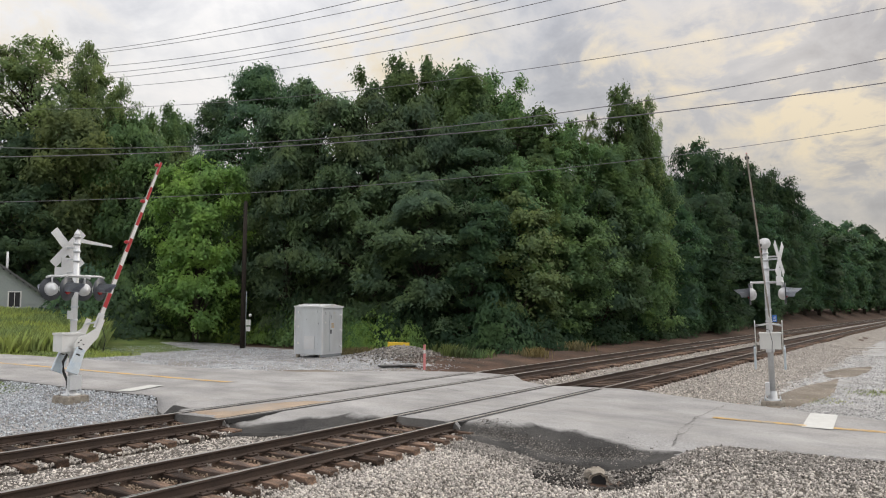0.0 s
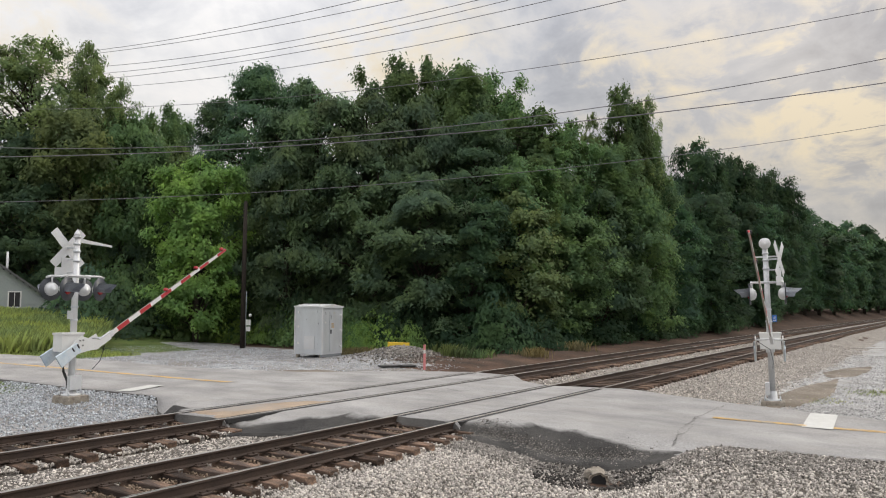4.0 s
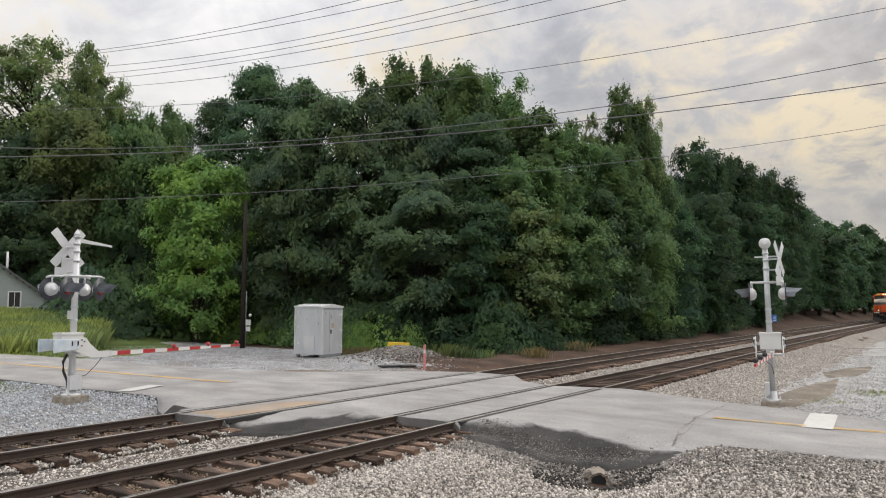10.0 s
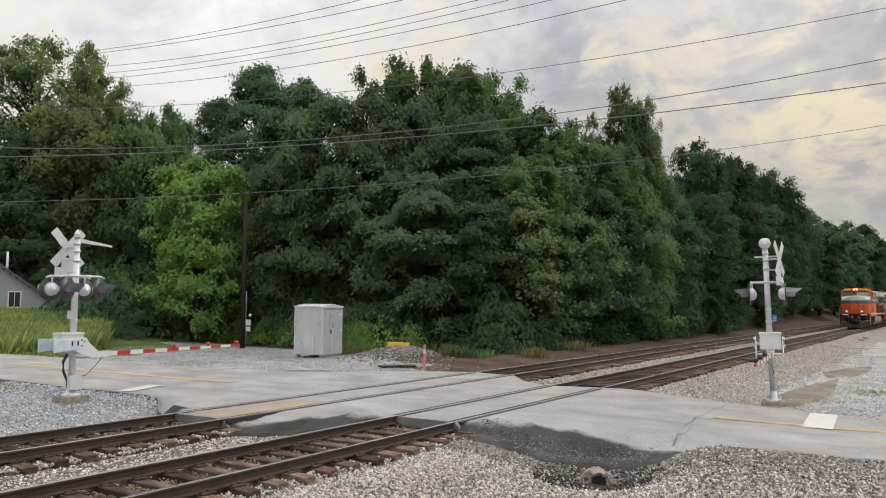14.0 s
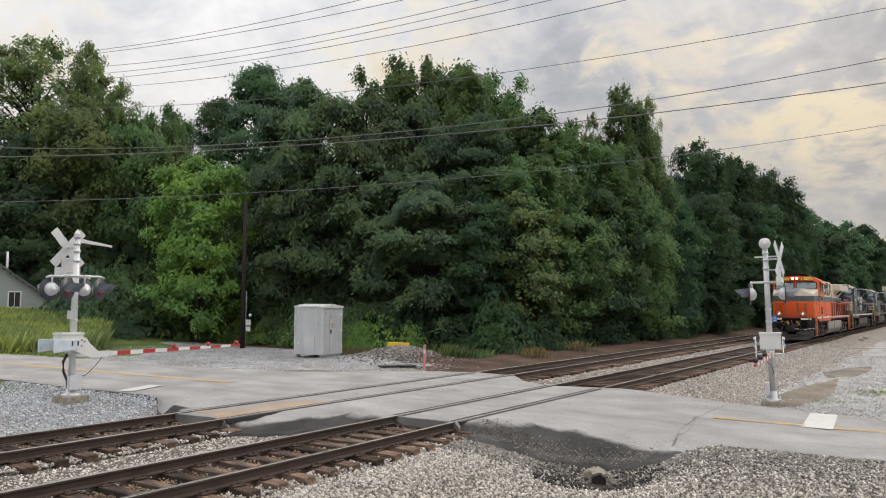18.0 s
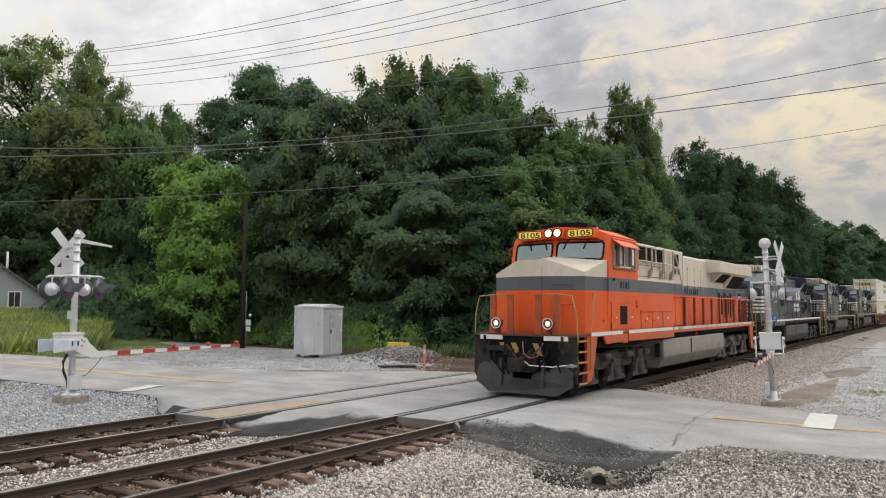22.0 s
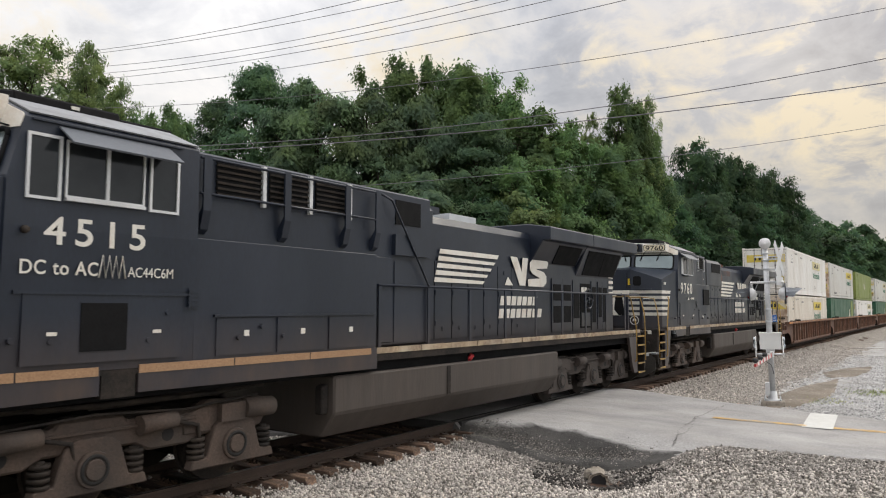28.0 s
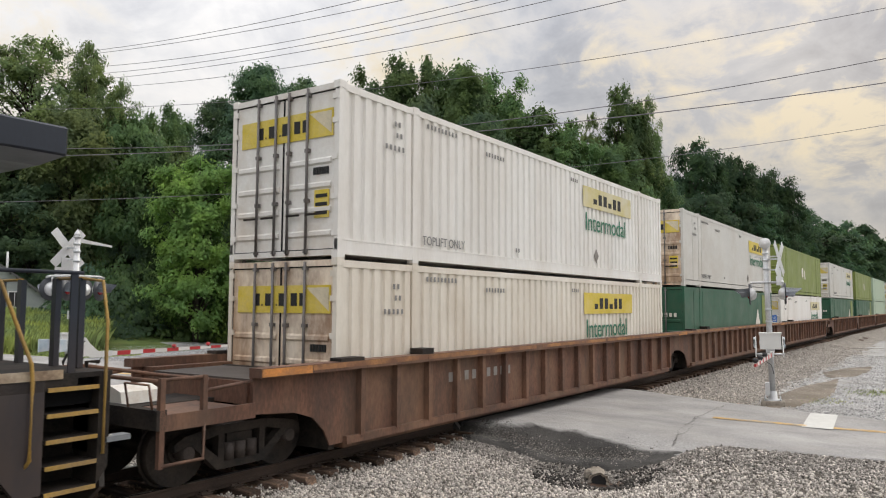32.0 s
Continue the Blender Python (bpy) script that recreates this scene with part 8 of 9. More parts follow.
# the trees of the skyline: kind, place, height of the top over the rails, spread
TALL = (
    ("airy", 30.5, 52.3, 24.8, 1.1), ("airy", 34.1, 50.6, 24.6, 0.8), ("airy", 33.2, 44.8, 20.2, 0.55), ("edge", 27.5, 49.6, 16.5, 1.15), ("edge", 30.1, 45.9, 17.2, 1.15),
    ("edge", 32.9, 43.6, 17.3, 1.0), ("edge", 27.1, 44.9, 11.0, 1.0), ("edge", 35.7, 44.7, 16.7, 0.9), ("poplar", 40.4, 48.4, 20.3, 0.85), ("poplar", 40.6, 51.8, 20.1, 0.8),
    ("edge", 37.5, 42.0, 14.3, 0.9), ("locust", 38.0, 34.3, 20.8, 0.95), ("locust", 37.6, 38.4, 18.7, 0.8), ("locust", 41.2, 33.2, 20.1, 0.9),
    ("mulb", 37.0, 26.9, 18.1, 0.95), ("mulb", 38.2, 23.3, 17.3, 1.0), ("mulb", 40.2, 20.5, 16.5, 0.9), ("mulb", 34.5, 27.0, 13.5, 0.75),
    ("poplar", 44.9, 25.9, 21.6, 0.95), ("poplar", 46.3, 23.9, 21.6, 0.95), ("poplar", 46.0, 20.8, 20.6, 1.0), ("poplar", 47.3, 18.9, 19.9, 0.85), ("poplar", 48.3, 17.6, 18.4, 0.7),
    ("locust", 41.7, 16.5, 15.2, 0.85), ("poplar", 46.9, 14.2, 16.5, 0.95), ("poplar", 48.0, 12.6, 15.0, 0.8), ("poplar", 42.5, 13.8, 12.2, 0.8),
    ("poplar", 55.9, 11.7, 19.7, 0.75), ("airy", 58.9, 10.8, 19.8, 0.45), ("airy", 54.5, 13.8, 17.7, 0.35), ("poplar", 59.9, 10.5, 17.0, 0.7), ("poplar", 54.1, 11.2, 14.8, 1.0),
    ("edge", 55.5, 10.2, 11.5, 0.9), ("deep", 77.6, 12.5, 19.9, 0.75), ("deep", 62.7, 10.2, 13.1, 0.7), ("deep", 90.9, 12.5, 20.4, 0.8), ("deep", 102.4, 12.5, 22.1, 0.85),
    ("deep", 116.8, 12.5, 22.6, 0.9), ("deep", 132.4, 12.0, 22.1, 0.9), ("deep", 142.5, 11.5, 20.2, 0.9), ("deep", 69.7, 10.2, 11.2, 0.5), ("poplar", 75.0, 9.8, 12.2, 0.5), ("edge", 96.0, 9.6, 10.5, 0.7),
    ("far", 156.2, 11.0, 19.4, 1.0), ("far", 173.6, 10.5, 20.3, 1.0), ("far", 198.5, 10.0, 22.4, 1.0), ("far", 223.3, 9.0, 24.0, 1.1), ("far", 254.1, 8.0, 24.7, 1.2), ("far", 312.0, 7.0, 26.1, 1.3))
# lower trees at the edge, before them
# deep leaves by the track also carry the shade of overhanging trees
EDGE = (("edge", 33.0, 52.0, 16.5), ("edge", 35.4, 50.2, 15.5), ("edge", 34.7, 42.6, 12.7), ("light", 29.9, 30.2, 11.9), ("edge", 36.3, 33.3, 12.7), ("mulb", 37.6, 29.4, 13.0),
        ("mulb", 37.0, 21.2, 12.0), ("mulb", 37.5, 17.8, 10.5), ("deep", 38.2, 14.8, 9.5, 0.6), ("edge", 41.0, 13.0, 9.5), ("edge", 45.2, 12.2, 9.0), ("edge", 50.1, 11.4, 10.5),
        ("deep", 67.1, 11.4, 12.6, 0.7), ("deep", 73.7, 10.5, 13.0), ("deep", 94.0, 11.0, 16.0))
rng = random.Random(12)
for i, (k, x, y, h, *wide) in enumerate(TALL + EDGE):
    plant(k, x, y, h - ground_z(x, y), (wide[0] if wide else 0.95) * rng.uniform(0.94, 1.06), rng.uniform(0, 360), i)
# the wood goes on along the line and behind
for i in range(24):
    x = 150 + i * 9.5 + rng.uniform(-2, 2)
    plant("far", x, 14 + bend(x) + rng.uniform(0, 5), rng.uniform(15, 18), rng.uniform(1.2, 1.6), rng.uniform(0, 360), i)
for i in range(10):
    x = 70 + i * 6.5 + rng.uniform(-1, 1)
    plant("deep", x, 12.5 + bend(x) + rng.uniform(-0.5, 1.5), rng.uniform(10, 13), rng.uniform(0.7, 0.85), rng.uniform(0, 360), i)
for i in range(30):
    k = i / 29
    x, y = 24 + 66 * k + rng.uniform(-2, 2), 70 - 50 * k + rng.uniform(-2, 2)
    plant("far", x, y, rng.uniform(13, 15.5), rng.uniform(1.2, 1.5), rng.uniform(0, 360), i)
# undergrowth along the edge; by the track, shade is put into darker leaves
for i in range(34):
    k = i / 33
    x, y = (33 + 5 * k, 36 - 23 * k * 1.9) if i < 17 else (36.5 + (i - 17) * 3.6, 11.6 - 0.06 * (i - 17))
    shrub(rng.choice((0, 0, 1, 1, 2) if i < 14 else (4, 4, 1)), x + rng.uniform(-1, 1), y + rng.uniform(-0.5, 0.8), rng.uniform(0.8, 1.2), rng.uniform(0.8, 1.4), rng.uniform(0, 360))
# more of the dark-leaved shrubs, their tone standing in for shade
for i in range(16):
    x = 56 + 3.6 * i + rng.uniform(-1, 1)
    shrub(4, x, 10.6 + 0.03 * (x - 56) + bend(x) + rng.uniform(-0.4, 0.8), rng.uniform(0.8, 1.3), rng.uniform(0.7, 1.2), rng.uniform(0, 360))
# the big bushes behind the field
for x, y, w, h in ((26.2, 36.4, 1.6, 1.75), (28.6, 35.0, 1.7, 1.9), (30.6, 33.2, 1.5, 1.6), (32.6, 34.4, 1.5, 1.5), (27.2, 33.4, 1.2, 1.1), (33.8, 31.6, 1.2, 1.2)):
    shrub(rng.choice((1, 1, 0)), x, y, w, h, rng.uniform(0, 360))
for k, x, y in ((3, 34.6, 27.0), (2, 32.8, 18.9), (2, 34.8, 24.5), (2, 33.6, 20.6), (0, 34.6, 17.2), (2, 33.8, 16.0)):
    shrub(k, x, y, 0.45, 0.75 if k else 0.6, rng.uniform(0, 360))



# ---- asphalt patches beside the rails ----
def patch(name, outline, z_of, material, label, lift=0.03, sink=0.05):
    """A thin uneven-edged sheet, built as a fan of rings round its middle."""
    cx = sum(p[0] for p in outline) / len(outline)
    cy = sum(p[1] for p in outline) / len(outline)
    fine_ = []
    for (x0, y0), (x1, y1) in zip(outline, outline[1:] + outline[:1]):
        for i in range(8):
            k = i / 8
            x, y = x0 + (x1 - x0) * k, y0 + (y1 - y0) * k
            n = 1 + 0.14 * noise.noise((x * 2.1, y * 2.1, 0.0)) + 0.09 * noise.noise((x * 7, y * 7, 3.0))
            fine_.append((cx + (x - cx) * n, cy + (y - cy) * n))
    bm = bmesh.new()
    mid = bm.verts.new((cx, cy, z_of(cx, cy) + lift))
    rings = []
    for q in range(1, 11):
        k = q / 10
        rings.append([bm.verts.new((cx + (x - cx) * k, cy + (y - cy) * k, z_of(cx + (x - cx) * k, cy + (y - cy) * k) + lift - (sink if q == 10 else 0))) for x, y in fine_])
    n = len(fine_)
    for i in range(n):
        bm.faces.new((mid, rings[0][i], rings[0][(i + 1) % n])).smooth = True
        for a, b in zip(rings, rings[1:]):
            bm.faces.new((a[i], b[i], b[(i + 1) % n], a[(i + 1) % n])).smooth = True
    bmesh.ops.recalc_face_normals(bm, faces=bm.faces[:])
    fresh = [1.0]
    for q in range(1, 11):
        for x, y in fine_:
            inner = sm(-0.1, 0.5, cx + (x - cx) * q / 10 - road_edges(cy + (y - cy) * q / 10)[0])
            fresh.append(1 - inner * sm(0.40, 1.0, q / 10))
    ob = part(name, bm, material)
    ob.data.attributes.new("fresh", "FLOAT", "POINT").data.foreach_set("value", fresh)
    return tagged(ob, label, "asphalt patch", kind="structure")


def apron_z(x, y):
    return road_surf(x, y) if x > road_edges(y)[0] else bare_z(x, y) + 0.03


patch("asphalt_patch", ((13.05, -0.84), (13.5, -1.3), (13.9, -2.0), (13.85, -2.9), (13.85, -3.8), (13.85, -4.6), (13.75, -5.4), (13.2, -5.2), (12.65, -4.5), (12.25, -3.6), (12.15, -2.6), (12.4, -1.5), (12.7, -0.84)), apron_z, M["asphalt_apron"], "dark asphalt apron sloping from the rails to the gravel", 0.034, 0.06)
patch("asphalt_patch", ((12.9, 0.98), (12.9, 1.7), (12.15, 2.5), (10.9, 3.25), (10.2, 3.35), (10.0, 2.8), (10.7, 2.1), (11.7, 1.4)), apron_z, M["asphalt_apron"], "dark asphalt between the two tracks", 0.03, 0.05)
patch("asphalt_patch", ((10.2, 5.2), (11.0, 5.1), (11.2, 6.2), (11.0, 6.6), (10.5, 6.2)), apron_z, M["asphalt_apron"], "dark worn edge of the asphalt", 0.016, 0.03)


M["dirt_tan"] = mat("dirt_tan", (0.34, 0.265, 0.195), 0.95, 0, 0.25, 1.2, 30, 0.6, second=(0.30, 0.28, 0.255), amount=0.8)
patch("dirt_patch", ((10.5, 3.52), (12.0, 3.50), (13.8, 3.52), (13.6, 4.1), (12.2, 4.72), (10.6, 4.80)), road_surf, M["dirt_tan"], "tan dust on the asphalt between the rails", 0.012, 0.012)


patch("dirt_patch", ((22.2, -5.0), (24.5, -4.6), (27.5, -4.7), (30.5, -5.0), (33.5, -5.6), (30.0, -5.9), (27.0, -6.1), (24.5, -5.8), (22.8, -5.6)), ground_z, M["dirt"], "bare brown soil between ballast and yard gravel", 0.03, 0.05)
patch("dirt_patch", ((33.5, -5.2), (36.0, -4.6), (39.5, -5.2), (42.0, -6.2), (38.0, -6.3), (35.0, -6.0)), ground_z, M["dirt"], "bare brown soil on the yard gravel", 0.03, 0.05)


# ---- loose stone ----
def stones(name, n, place, size, seed, material, label, lift=0.35):
    """Many small crushed stones; place(rs) gives x, y or None."""
    rs = np.random.RandomState(seed)
    base = np.array(((1.25, 0, 0), (-1.25, 0, 0), (0, 1.25, 0), (0, -1.25, 0), (0, 0, 1.25), (0, 0, -1.25)))
    tris = np.array(((0, 2, 4), (2, 1, 4), (1, 3, 4), (3, 0, 4), (2, 0, 5), (1, 2, 5), (3, 1, 5), (0, 3, 5)))
    pts = []
    while len(pts) < n:
        p = place(rs)
        if p is not None:
            pts.append(p)
    pos = np.array([(x, y, z) for x, y, z in pts])
    r = size * (0.55 + 0.95 * rs.rand(n) ** 1.5)
    v = (base[None] + 0.5 * rs.uniform(-1, 1, (n, 6, 3))) * (r[:, None] * rs.uniform(0.55, 1.0, (n, 3)))[:, None, :]
    q = rs.normal(size=(n, 4))
    q /= np.linalg.norm(q, axis=1)[:, None]
    w, x, y, z = q.T
    rot = np.stack([np.stack([1 - 2 * (y * y + z * z), 2 * (x * y - z * w), 2 * (x * z + y * w)], -1), np.stack([2 * (x * y + z * w), 1 - 2 * (x * x + z * z), 2 * (y * z - x * w)], -1),
                    np.stack([2 * (x * z - y * w), 2 * (y * z + x * w), 1 - 2 * (x * x + y * y)], -1)], 1)
    v = np.einsum("nij,nkj->nki", rot, v) + pos[:, None, :]
    v[:, :, 2] += (r * lift)[:, None]
    me = bpy.data.meshes.new(name)
    me.vertices.add(n * 6)
    me.vertices.foreach_set("co", v.reshape(-1).astype(np.float32))
    me.loops.add(n * 24)
    me.loops.foreach_set("vertex_index", (tris.reshape(-1)[None] + (np.arange(n) * 6)[:, None]).reshape(-1).astype(np.int32))
    me.polygons.add(n * 8)
    me.polygons.foreach_set("loop_start", np.arange(0, n * 24, 3, dtype=np.int32))
    me.update(calc_edges=True)
    me.materials.append(material)
    return tagged(new(name, me), label, "gravel", kind="stuff")


def off_road(x, y, m=0.12):
    l, r = road_edges(y)
    return x < l - m or x > r + m


def near_bank(rs):
    x, y = rs.uniform(4.5, 17), rs.uniform(-9.2, -0.85)
    if not off_road(x, y, -0.05 + 0.35 * rs.rand()) or (y + 9.32) / (x + 0.01) > 1.55 or x < 4.5:
        return None
    if 12.7 < x < 15.9 and -4.9 < y < -1.2 and rs.rand() < 0.97:
        return None
    if (x - 11.85) ** 2 + (y + 4.45) ** 2 < 0.16:
        return None
    return x, y, max(ground_z(x, y), -0.7)


def crib(yc, inside):
    def f(rs):
        x, y = rs.uniform(3.0, 13.0 if yc < 1 else 10.4), yc + rs.uniform(-2.6, 2.15)
        if abs(abs(y - yc) - 0.755) < 0.09 or (abs(y - yc) < 0.8) != inside:
            return None
        return x, y, ground_z(x, y) + (0.045 * rs.rand() + 0.01 if abs(y - yc) < 1.3 else -0.02)
    return f


def left_bank(rs):
    x, y = rs.uniform(3, 12.2), rs.uniform(5.6, 14.5)
    return (x, y, ground_z(x, y)) if off_road(x, y, 0.05) else None


def right_yard(rs):
    x = 16 + 44 * rs.rand() ** 1.6
    y = rs.uniform(-9.3, -0.9)
    if not off_road(x, y, 0.1):
        return None
    return (x, y, ground_z(x, y)) if y > -4.5 + 0.5 * rs.normal() else None


def pale_yard(rs):
    x, y = 21 + 30 * rs.rand() ** 1.4, rs.uniform(-9.3, -4.6)
    if not off_road(x, y, 0.1) or abs(y + 5.2 + 0.06 * (x - 26)) < 0.6 and x < 33 and rs.rand() < 0.9:
        return None
    return x, y, ground_z(x, y)


def between(rs):
    x = 20.6 + 34 * rs.rand() ** 1.5
    y = rs.uniform(-2.6, Y2 + 2.2)
    return (x, y, ground_z(x, y) + 0.015) if off_road(x, y, 0.1) and abs(abs(y) - 0.755) > 0.08 and abs(abs(y - Y2) - 0.755) > 0.08 else None


def yard(rs):
    x, y = rs.uniform(17, 30), rs.uniform(8, 29)
    if not off_road(x, y, 0.1) or (y < 10 and rs.rand() < 0.3) or (x > 27 and y < 11.5) or ((x - 20.3) / 1.7) ** 2 + ((y - 11.3) / 1.3) ** 2 < 1:
        return None
    return x, y, ground_z(x, y)


def heap(rs):
    a, d = rs.uniform(0, 6.28), abs(rs.normal()) * 1.5
    x, y = 28.5 + math.cos(a) * d * 0.9, 12.6 + math.sin(a) * d * 0.9
    return x, y, ground_z(x, y)


stones("ballast_stones", 68000, near_bank, 0.021, 1, M["stone"], "pale crushed ballast stones beside the track")
stones("ballast_stones", 18000, crib(0.0, False), 0.022, 2, M["stone"], "crushed ballast stones along the track")
stones("ballast_stones", 17000, crib(Y2, False), 0.023, 3, M["stone"], "crushed ballast stones along the track")
stones("ballast_stones", 9000, crib(0.0, True), 0.022, 12, M["stone_tan"], "brown dusty ballast stones between the rails")
stones("ballast_stones", 8000, crib(Y2, True), 0.022, 13, M["stone_tan"], "brown dusty ballast stones between the rails")
stones("gravel", 22000, left_bank, 0.026, 4, M["stone_blue"], "blue-grey gravel round the signal")
stones("gravel", 22000, right_yard, 0.022, 5, M["stone"], "tan ballast on the bank below the track")
stones("gravel", 14000, pale_yard, 0.019, 11, M["stone_pale"], "pale crushed gravel of the yard")
stones("ballast_stones", 9000, between, 0.026, 6, M["stone"], "ballast stones between and beside the tracks")
stones("gravel", 13000, yard, 0.021, 7, M["stone_blue"], "grey gravel on the yard")
def road_foot(rs):
    y = rs.uniform(-9.2, -1.3)
    x = road_edges(y)[0] + rs.normal() * 0.35 - 0.25 - 1.3 * rs.rand() ** 2 * sm(3.5, 5.0, -y)
    if y > -4.6 and x > 12.3:
        x -= 0.5 + 0.3 * rs.rand()
    if (x - 11.85) ** 2 + (y + 4.45) ** 2 < 0.07:
        x += 0.5
    return x, y, max(ground_z(x, y), -0.7) + 0.012


def on_apron(rs):
    y = rs.uniform(-4.7, -1.1)
    x = road_edges(y)[0] + rs.normal() * 0.22 + 0.12
    return x, y, apron_z(x, y) + 0.028


stones("dirty_gravel", 11000, road_foot, 0.020, 9, M["stone_dirty"], "dark dirty gravel at the foot of the road")
stones("dirty_gravel", 2600, on_apron, 0.012, 14, M["stone_dirty"], "loose dark chips on the worn apron")
def worn_edge(rs):
    y = rs.uniform(-4.4, -1.3)
    x = road_edges(y)[0] + 0.05 + 0.22 * abs(rs.normal())
    return x, y, apron_z(x, y) + 0.028


def round_culvert(rs):
    a, r = rs.uniform(0, 6.283), 0.30 + 0.75 * rs.rand() ** 0.8
    x, y = 12.1 + 1.25 * r * math.cos(a), -4.25 + r * math.sin(a)
    return x, y, max(ground_z(x, y), -0.7) + 0.022


stones("dirty_gravel", 3200, worn_edge, 0.011, 21, M["stone_black"], "loose black asphalt crumbs on the worn apron")
stones("dirty_gravel", 1500, round_culvert, 0.024, 22, M["stone_black"], "black gravel round the culvert mouth")
stones("rubble", 2600, heap, 0.05, 8, M["stone_dirty"], "heap of broken stone and rubble")


# ---- grass and weeds ----
def grass(name, n, place, h0, h1, seed, material, label):
    rs = np.random.RandomState(seed)
    pts = []
    while len(pts) < n:
        p = place(rs)
        if p is not None:
            pts.append(p)
    p = np.array([(x, y, ground_z(x, y) - 0.03) for x, y in pts])
    a = rs.uniform(0, 6.283, n)
    d = np.stack([np.cos(a), np.sin(a), np.zeros(n)], 1)
    h = rs.uniform(h0, h1, n)[:, None]
    lean = rs.uniform(0.1, 0.55, n)[:, None] * h
    w = (0.007 + 0.011 * rs.rand(n))[:, None] * (0.6 + h)
    side_ = np.stack([-np.sin(a), np.cos(a), np.zeros(n)], 1)
    zz = np.array([0, 0, 1.0])
    v = np.stack([p - side_ * w, p + side_ * w, p + d * lean * 0.35 + zz * h * 0.6 + side_ * w * 0.8, p + d * lean + zz * h * 0.92, p + d * lean * 0.35 + zz * h * 0.6 - side_ * w * 0.8], 1)
    me = bpy.data.meshes.new(name)
    me.vertices.add(n * 5)
    me.vertices.foreach_set("co", v.reshape(-1).astype(np.float32))
    me.loops.add(n * 5)
    me.loops.foreach_set("vertex_index", np.arange(n * 5, dtype=np.int32))
    me.polygons.add(n)
    me.polygons.foreach_set("loop_start", np.arange(0, n * 5, 5, dtype=np.int32))
    me.update(calc_edges=True)
    me.materials.append(material)
    me.shade_smooth()
    face = np.cross(v[:, 1] - v[:, 0], v[:, 2] - v[:, 0])
    face /= np.linalg.norm(face, axis=1)[:, None] + 1e-9
    sn = face * 0.5 + zz * 0.8
    sn /= np.linalg.norm(sn, axis=1)[:, None]
    me.normals_split_custom_set(np.repeat(sn, 5, axis=0).astype(np.float32))
    return tagged(new(name, me), label, "grass", kind="stuff")


LEAF["grass"] = leaf_mat("leaf_grass", (0.40, 0.45, 0.15), 0.4)
LEAF["weed"] = leaf_mat("leaf_weed", (0.16, 0.21, 0.08), 0.4)
LEAF["straw"] = leaf_mat("leaf_straw", (0.30, 0.25, 0.12), 0.3)


def tall_field(rs):
    x, y = rs.uniform(11, 32), rs.uniform(24, 41)
    l, r = road_edges(y)
    return (x, y) if x > r + 1.2 and y > 27.5 + 0.10 * (x - 15) and x < 12 + 0.62 * (y - 16) + 3 else None


def verge(rs):
    x, y = rs.uniform(11, 27), rs.uniform(22, 34)
    l, r = road_edges(y)
    return (x, y) if r + 0.3 < x < r + 6 and y > 24.5 else None


def near_verge(rs):
    y = rs.uniform(15.8, 26)
    l, r = road_edges(y)
    return l - rs.rand() ** 1.5 * 2.6 - 0.05, y


grass("tall_grass", 42000, tall_field, 0.5, 1.35, 21, LEAF["grass"], "tall green grass and weeds in the field")
grass("verge_grass", 12000, verge, 0.08, 0.28, 22, LEAF["grass"], "short green grass along the road")
grass("verge_grass", 5000, near_verge, 0.06, 0.2, 23, LEAF["grass"], "short green grass along the road")
for k, (cx, cy, n, hh, mt) in enumerate(((30.6, 11.0, 320, 0.75, "weed"), (31.6, 10.4, 240, 0.6, "weed"), (34.6, 8.6, 220, 0.6, "straw"), (40.6, 8.8, 160, 0.7, "straw"), (29.6, 16.4, 500, 0.5, "straw"), (28.5, -7.2, 500, 0.12, "grass"), (25.2, -6.0, 350, 0.10, "grass"))):
    grass("grass_tuft", n, lambda rs, cx=cx, cy=cy: (cx + rs.normal() * 0.5, cy + rs.normal() * 0.4), hh * 0.4, hh, 30 + k, LEAF[mt], "tuft of long grass at the wood's edge" if hh > 0.5 else "low green weeds in the gravel")


# ---- cracks in the asphalt ----
def crack(pts, w, seed):
    rng_ = random.Random(seed)
    bm = bmesh.new()
    rows = []
    for (x0, y0), (x1, y1) in zip(pts, pts[1:]):
        for i in range(9):
            k = i / 9
            x, y = x0 + (x1 - x0) * k + rng_.uniform(-0.05, 0.05), y0 + (y1 - y0) * k + rng_.uniform(-0.03, 0.03)
            ww = w * rng_.uniform(0.3, 1.1)
            z = road_surf(x, y) + 0.017
            rows.append((bm.verts.new((x - ww, y, z)), bm.verts.new((x + ww * 0.3, y + ww * 0.5, z))))
    for a, b in zip(rows, rows[1:]):
        bm.faces.new((a[0], a[1], b[1], b[0]))
    bmesh.ops.recalc_face_normals(bm, faces=bm.faces[:])
    tagged(part("road_crack", bm, M["asphalt_new"]), "dark crack across the worn asphalt", "crack", kind="structure")


crack(((19.53, -4.65), (18.39, -4.61), (17.32, -4.67), (16.86, -4.6), (15.99, -4.72), (15.15, -4.77), (14.27, -4.96), (13.92, -4.98)), 0.035, 1)
crack(((16.86, -4.6), (15.57, -4.88), (14.84, -5.01), (14.34, -4.96)), 0.025, 2)
crack(((16.3, 9.0), (17.5, 6.6), (18.0, 5.6)), 0.03, 3)
crack(((12.6, 12.0), (14.4, 12.2), (15.8, 13.0)), 0.03, 5)
crack(((18.2, 1.4), (17.6, 2.2), (17.9, 2.9)), 0.02, 6)

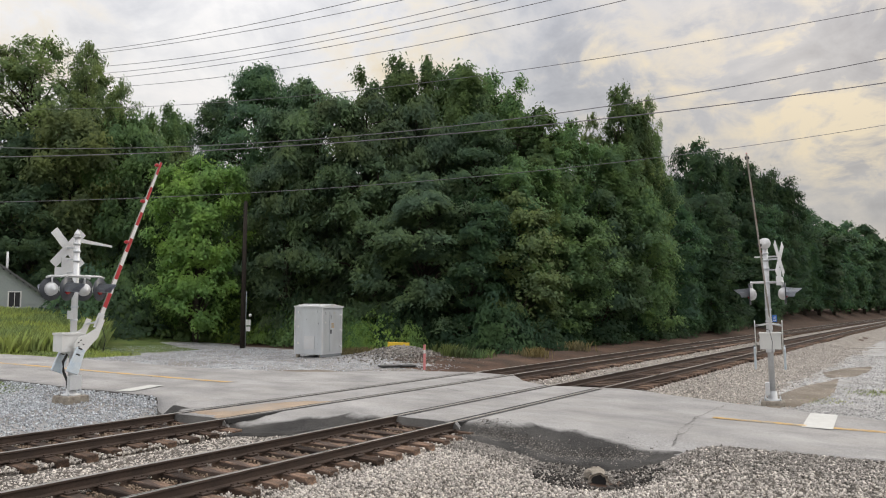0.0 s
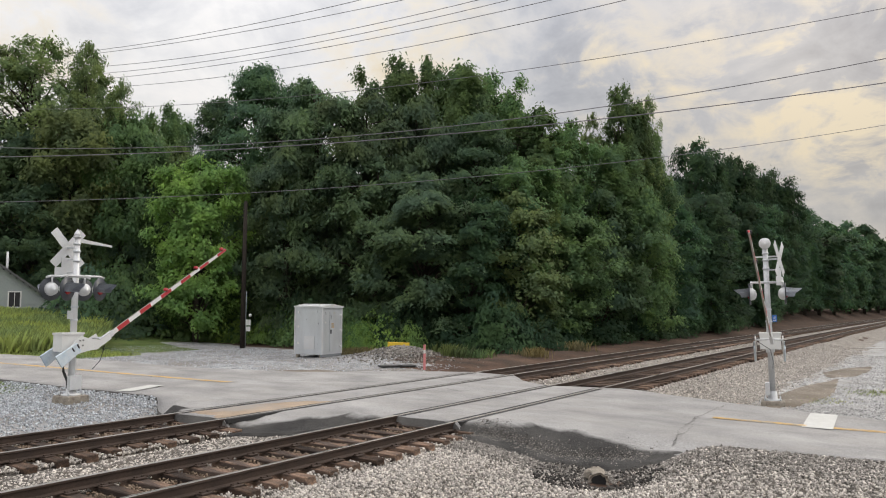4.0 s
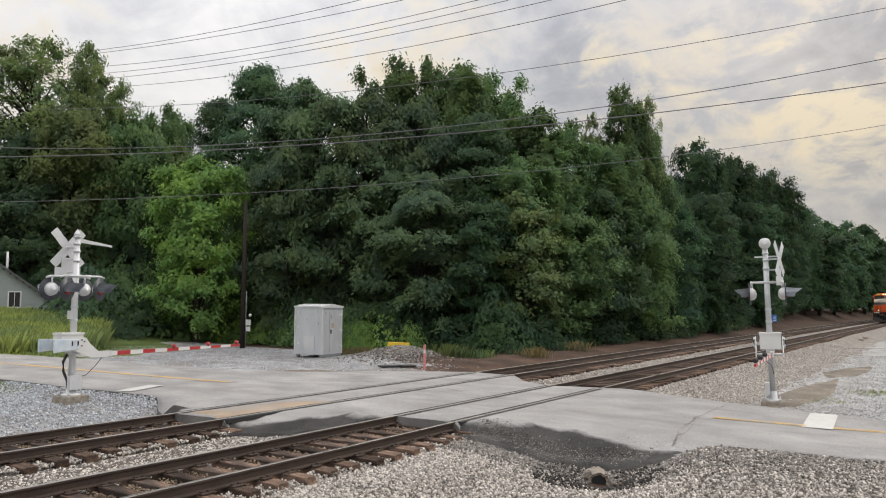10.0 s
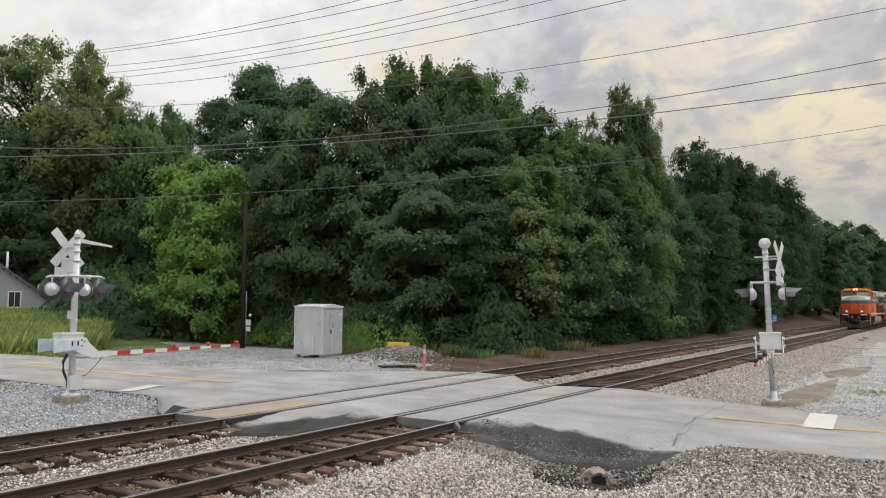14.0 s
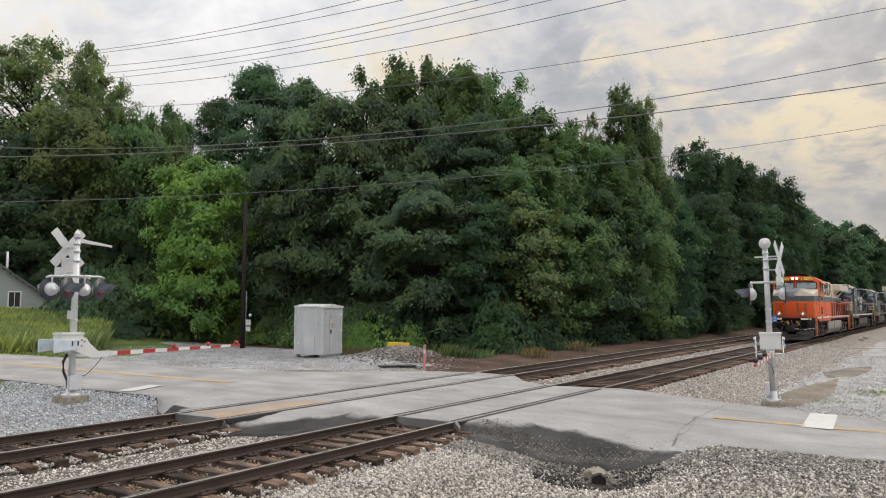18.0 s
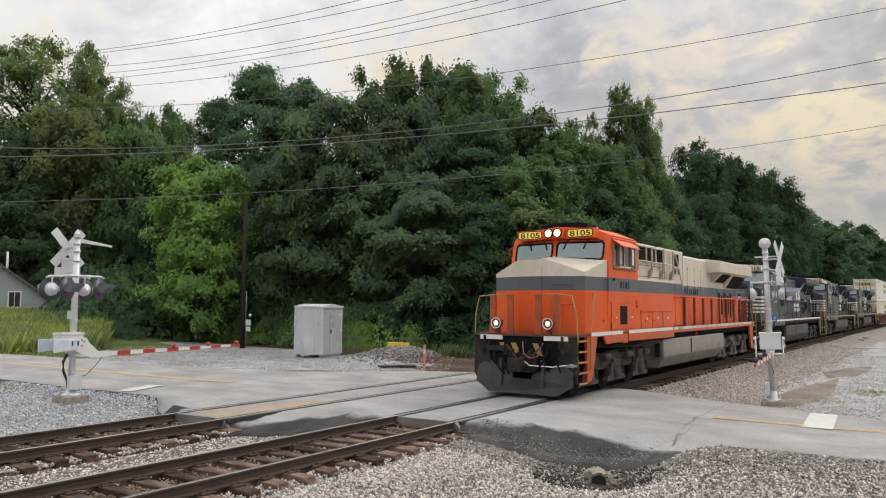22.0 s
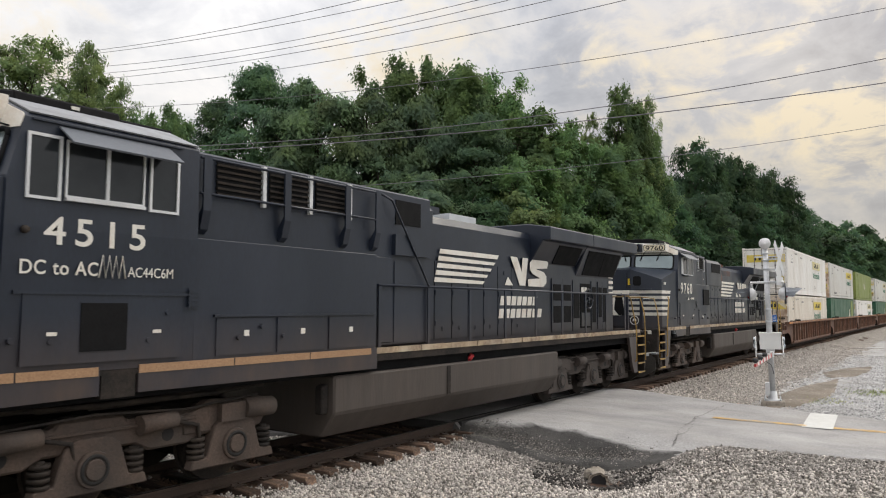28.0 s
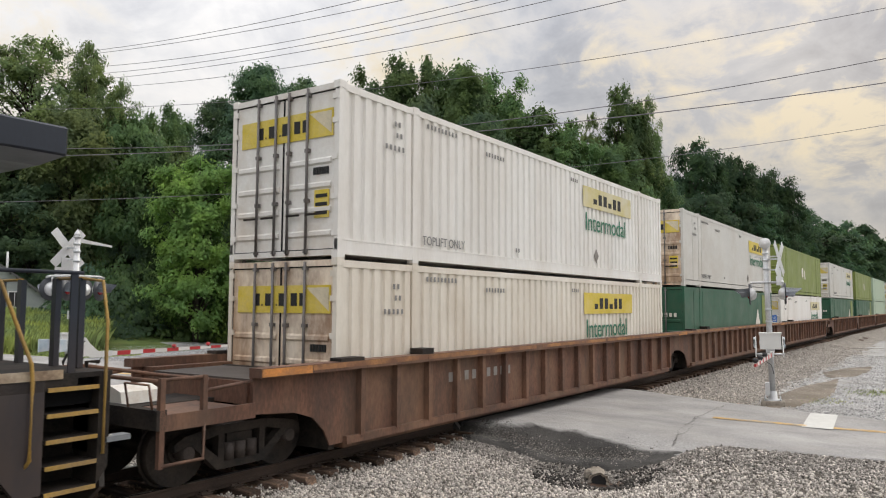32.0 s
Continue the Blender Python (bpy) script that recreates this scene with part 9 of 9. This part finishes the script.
rock = bmesh.new()
bmesh.ops.create_icosphere(rock, subdivisions=3, radius=1.0)
for v in rock.verts:
    v.co *= 1 + 0.22 * noise.noise(v.co * 1.4 + Vector((4, 1, 7)))
    v.co = Vector((v.co.x * 0.42, v.co.y * 0.26, v.co.z * 0.20))
rock_ = part("rock", rock, mat("pink_stone", (0.45, 0.33, 0.27), 0.85, 0, 0.25, 5, 40, 0.5), smooth=True)
rock_.matrix_basis = pose(20.5, -4.75, ground_z(20.5, -4.75) + 0.10, 0, 8, -40)
tagged(rock_, "pale pinkish rock half buried beside the road", "rock")

plate_ = thing("steel_plate", pose(24.5, 9.75, ground_z(24.5, 9.75) + 0.03, 0, 0, -35), "black metal plate lying on the gravel", "metal plate")
part("sheet", box(-0.75, 0.75, -0.3, 0.3, 0.0, 0.05), M["rubber"], plate_, bevel=0.01)
part("tab", box(-0.1, 0.1, -0.36, -0.3, 0.0, 0.08), M["rubber"], plate_)


# ---- everything that moves ----
def run(t):
    """How far the train has run since 27 s."""
    if t < 9:
        return -177.86 + 9.41 * (t - 9)
    d = t - 27
    return 10.078 * d - 0.00419 * d * d - 0.00084 * d ** 3


# the arms come down together: seconds, degrees above level
GATE = ((0, 68.5), (0.5, 64.8), (1, 61.1), (1.5, 56.9), (2, 53.2), (2.5, 49.4), (3, 44.6), (3.5, 38.6), (4.5, 26.5), (5.5, 15.6), (5.8, 12.4), (6.1, 9.2), (6.4, 6.4), (7, 4.6), (7.5, 3.4), (8, 1.9), (9, 0.2), (32, 0.2))


def motions():
    for ob, c, z in TRAIN:
        rows = []
        for i in range(33):
            # both ends of each piece follow the rails
            a, b = (-6.6, 6.7) if ob.name.startswith("locomotive") else (-1.25, 17.5)
            x = c - run(i)
            ya, yb = bend(x + a), bend(x + b)
            s = (yb - ya) / (b - a)
            rows.append((i, pose(x, ya - s * a, z, 0, 0, math.degrees(math.atan(s)))))
        walk(ob, rows)
    for arm, sign in ARMS:
        walk(arm, [(t, pose(*arm_pivot, 0, -a * 1.0, 0)) for t, a in GATE])


motions()
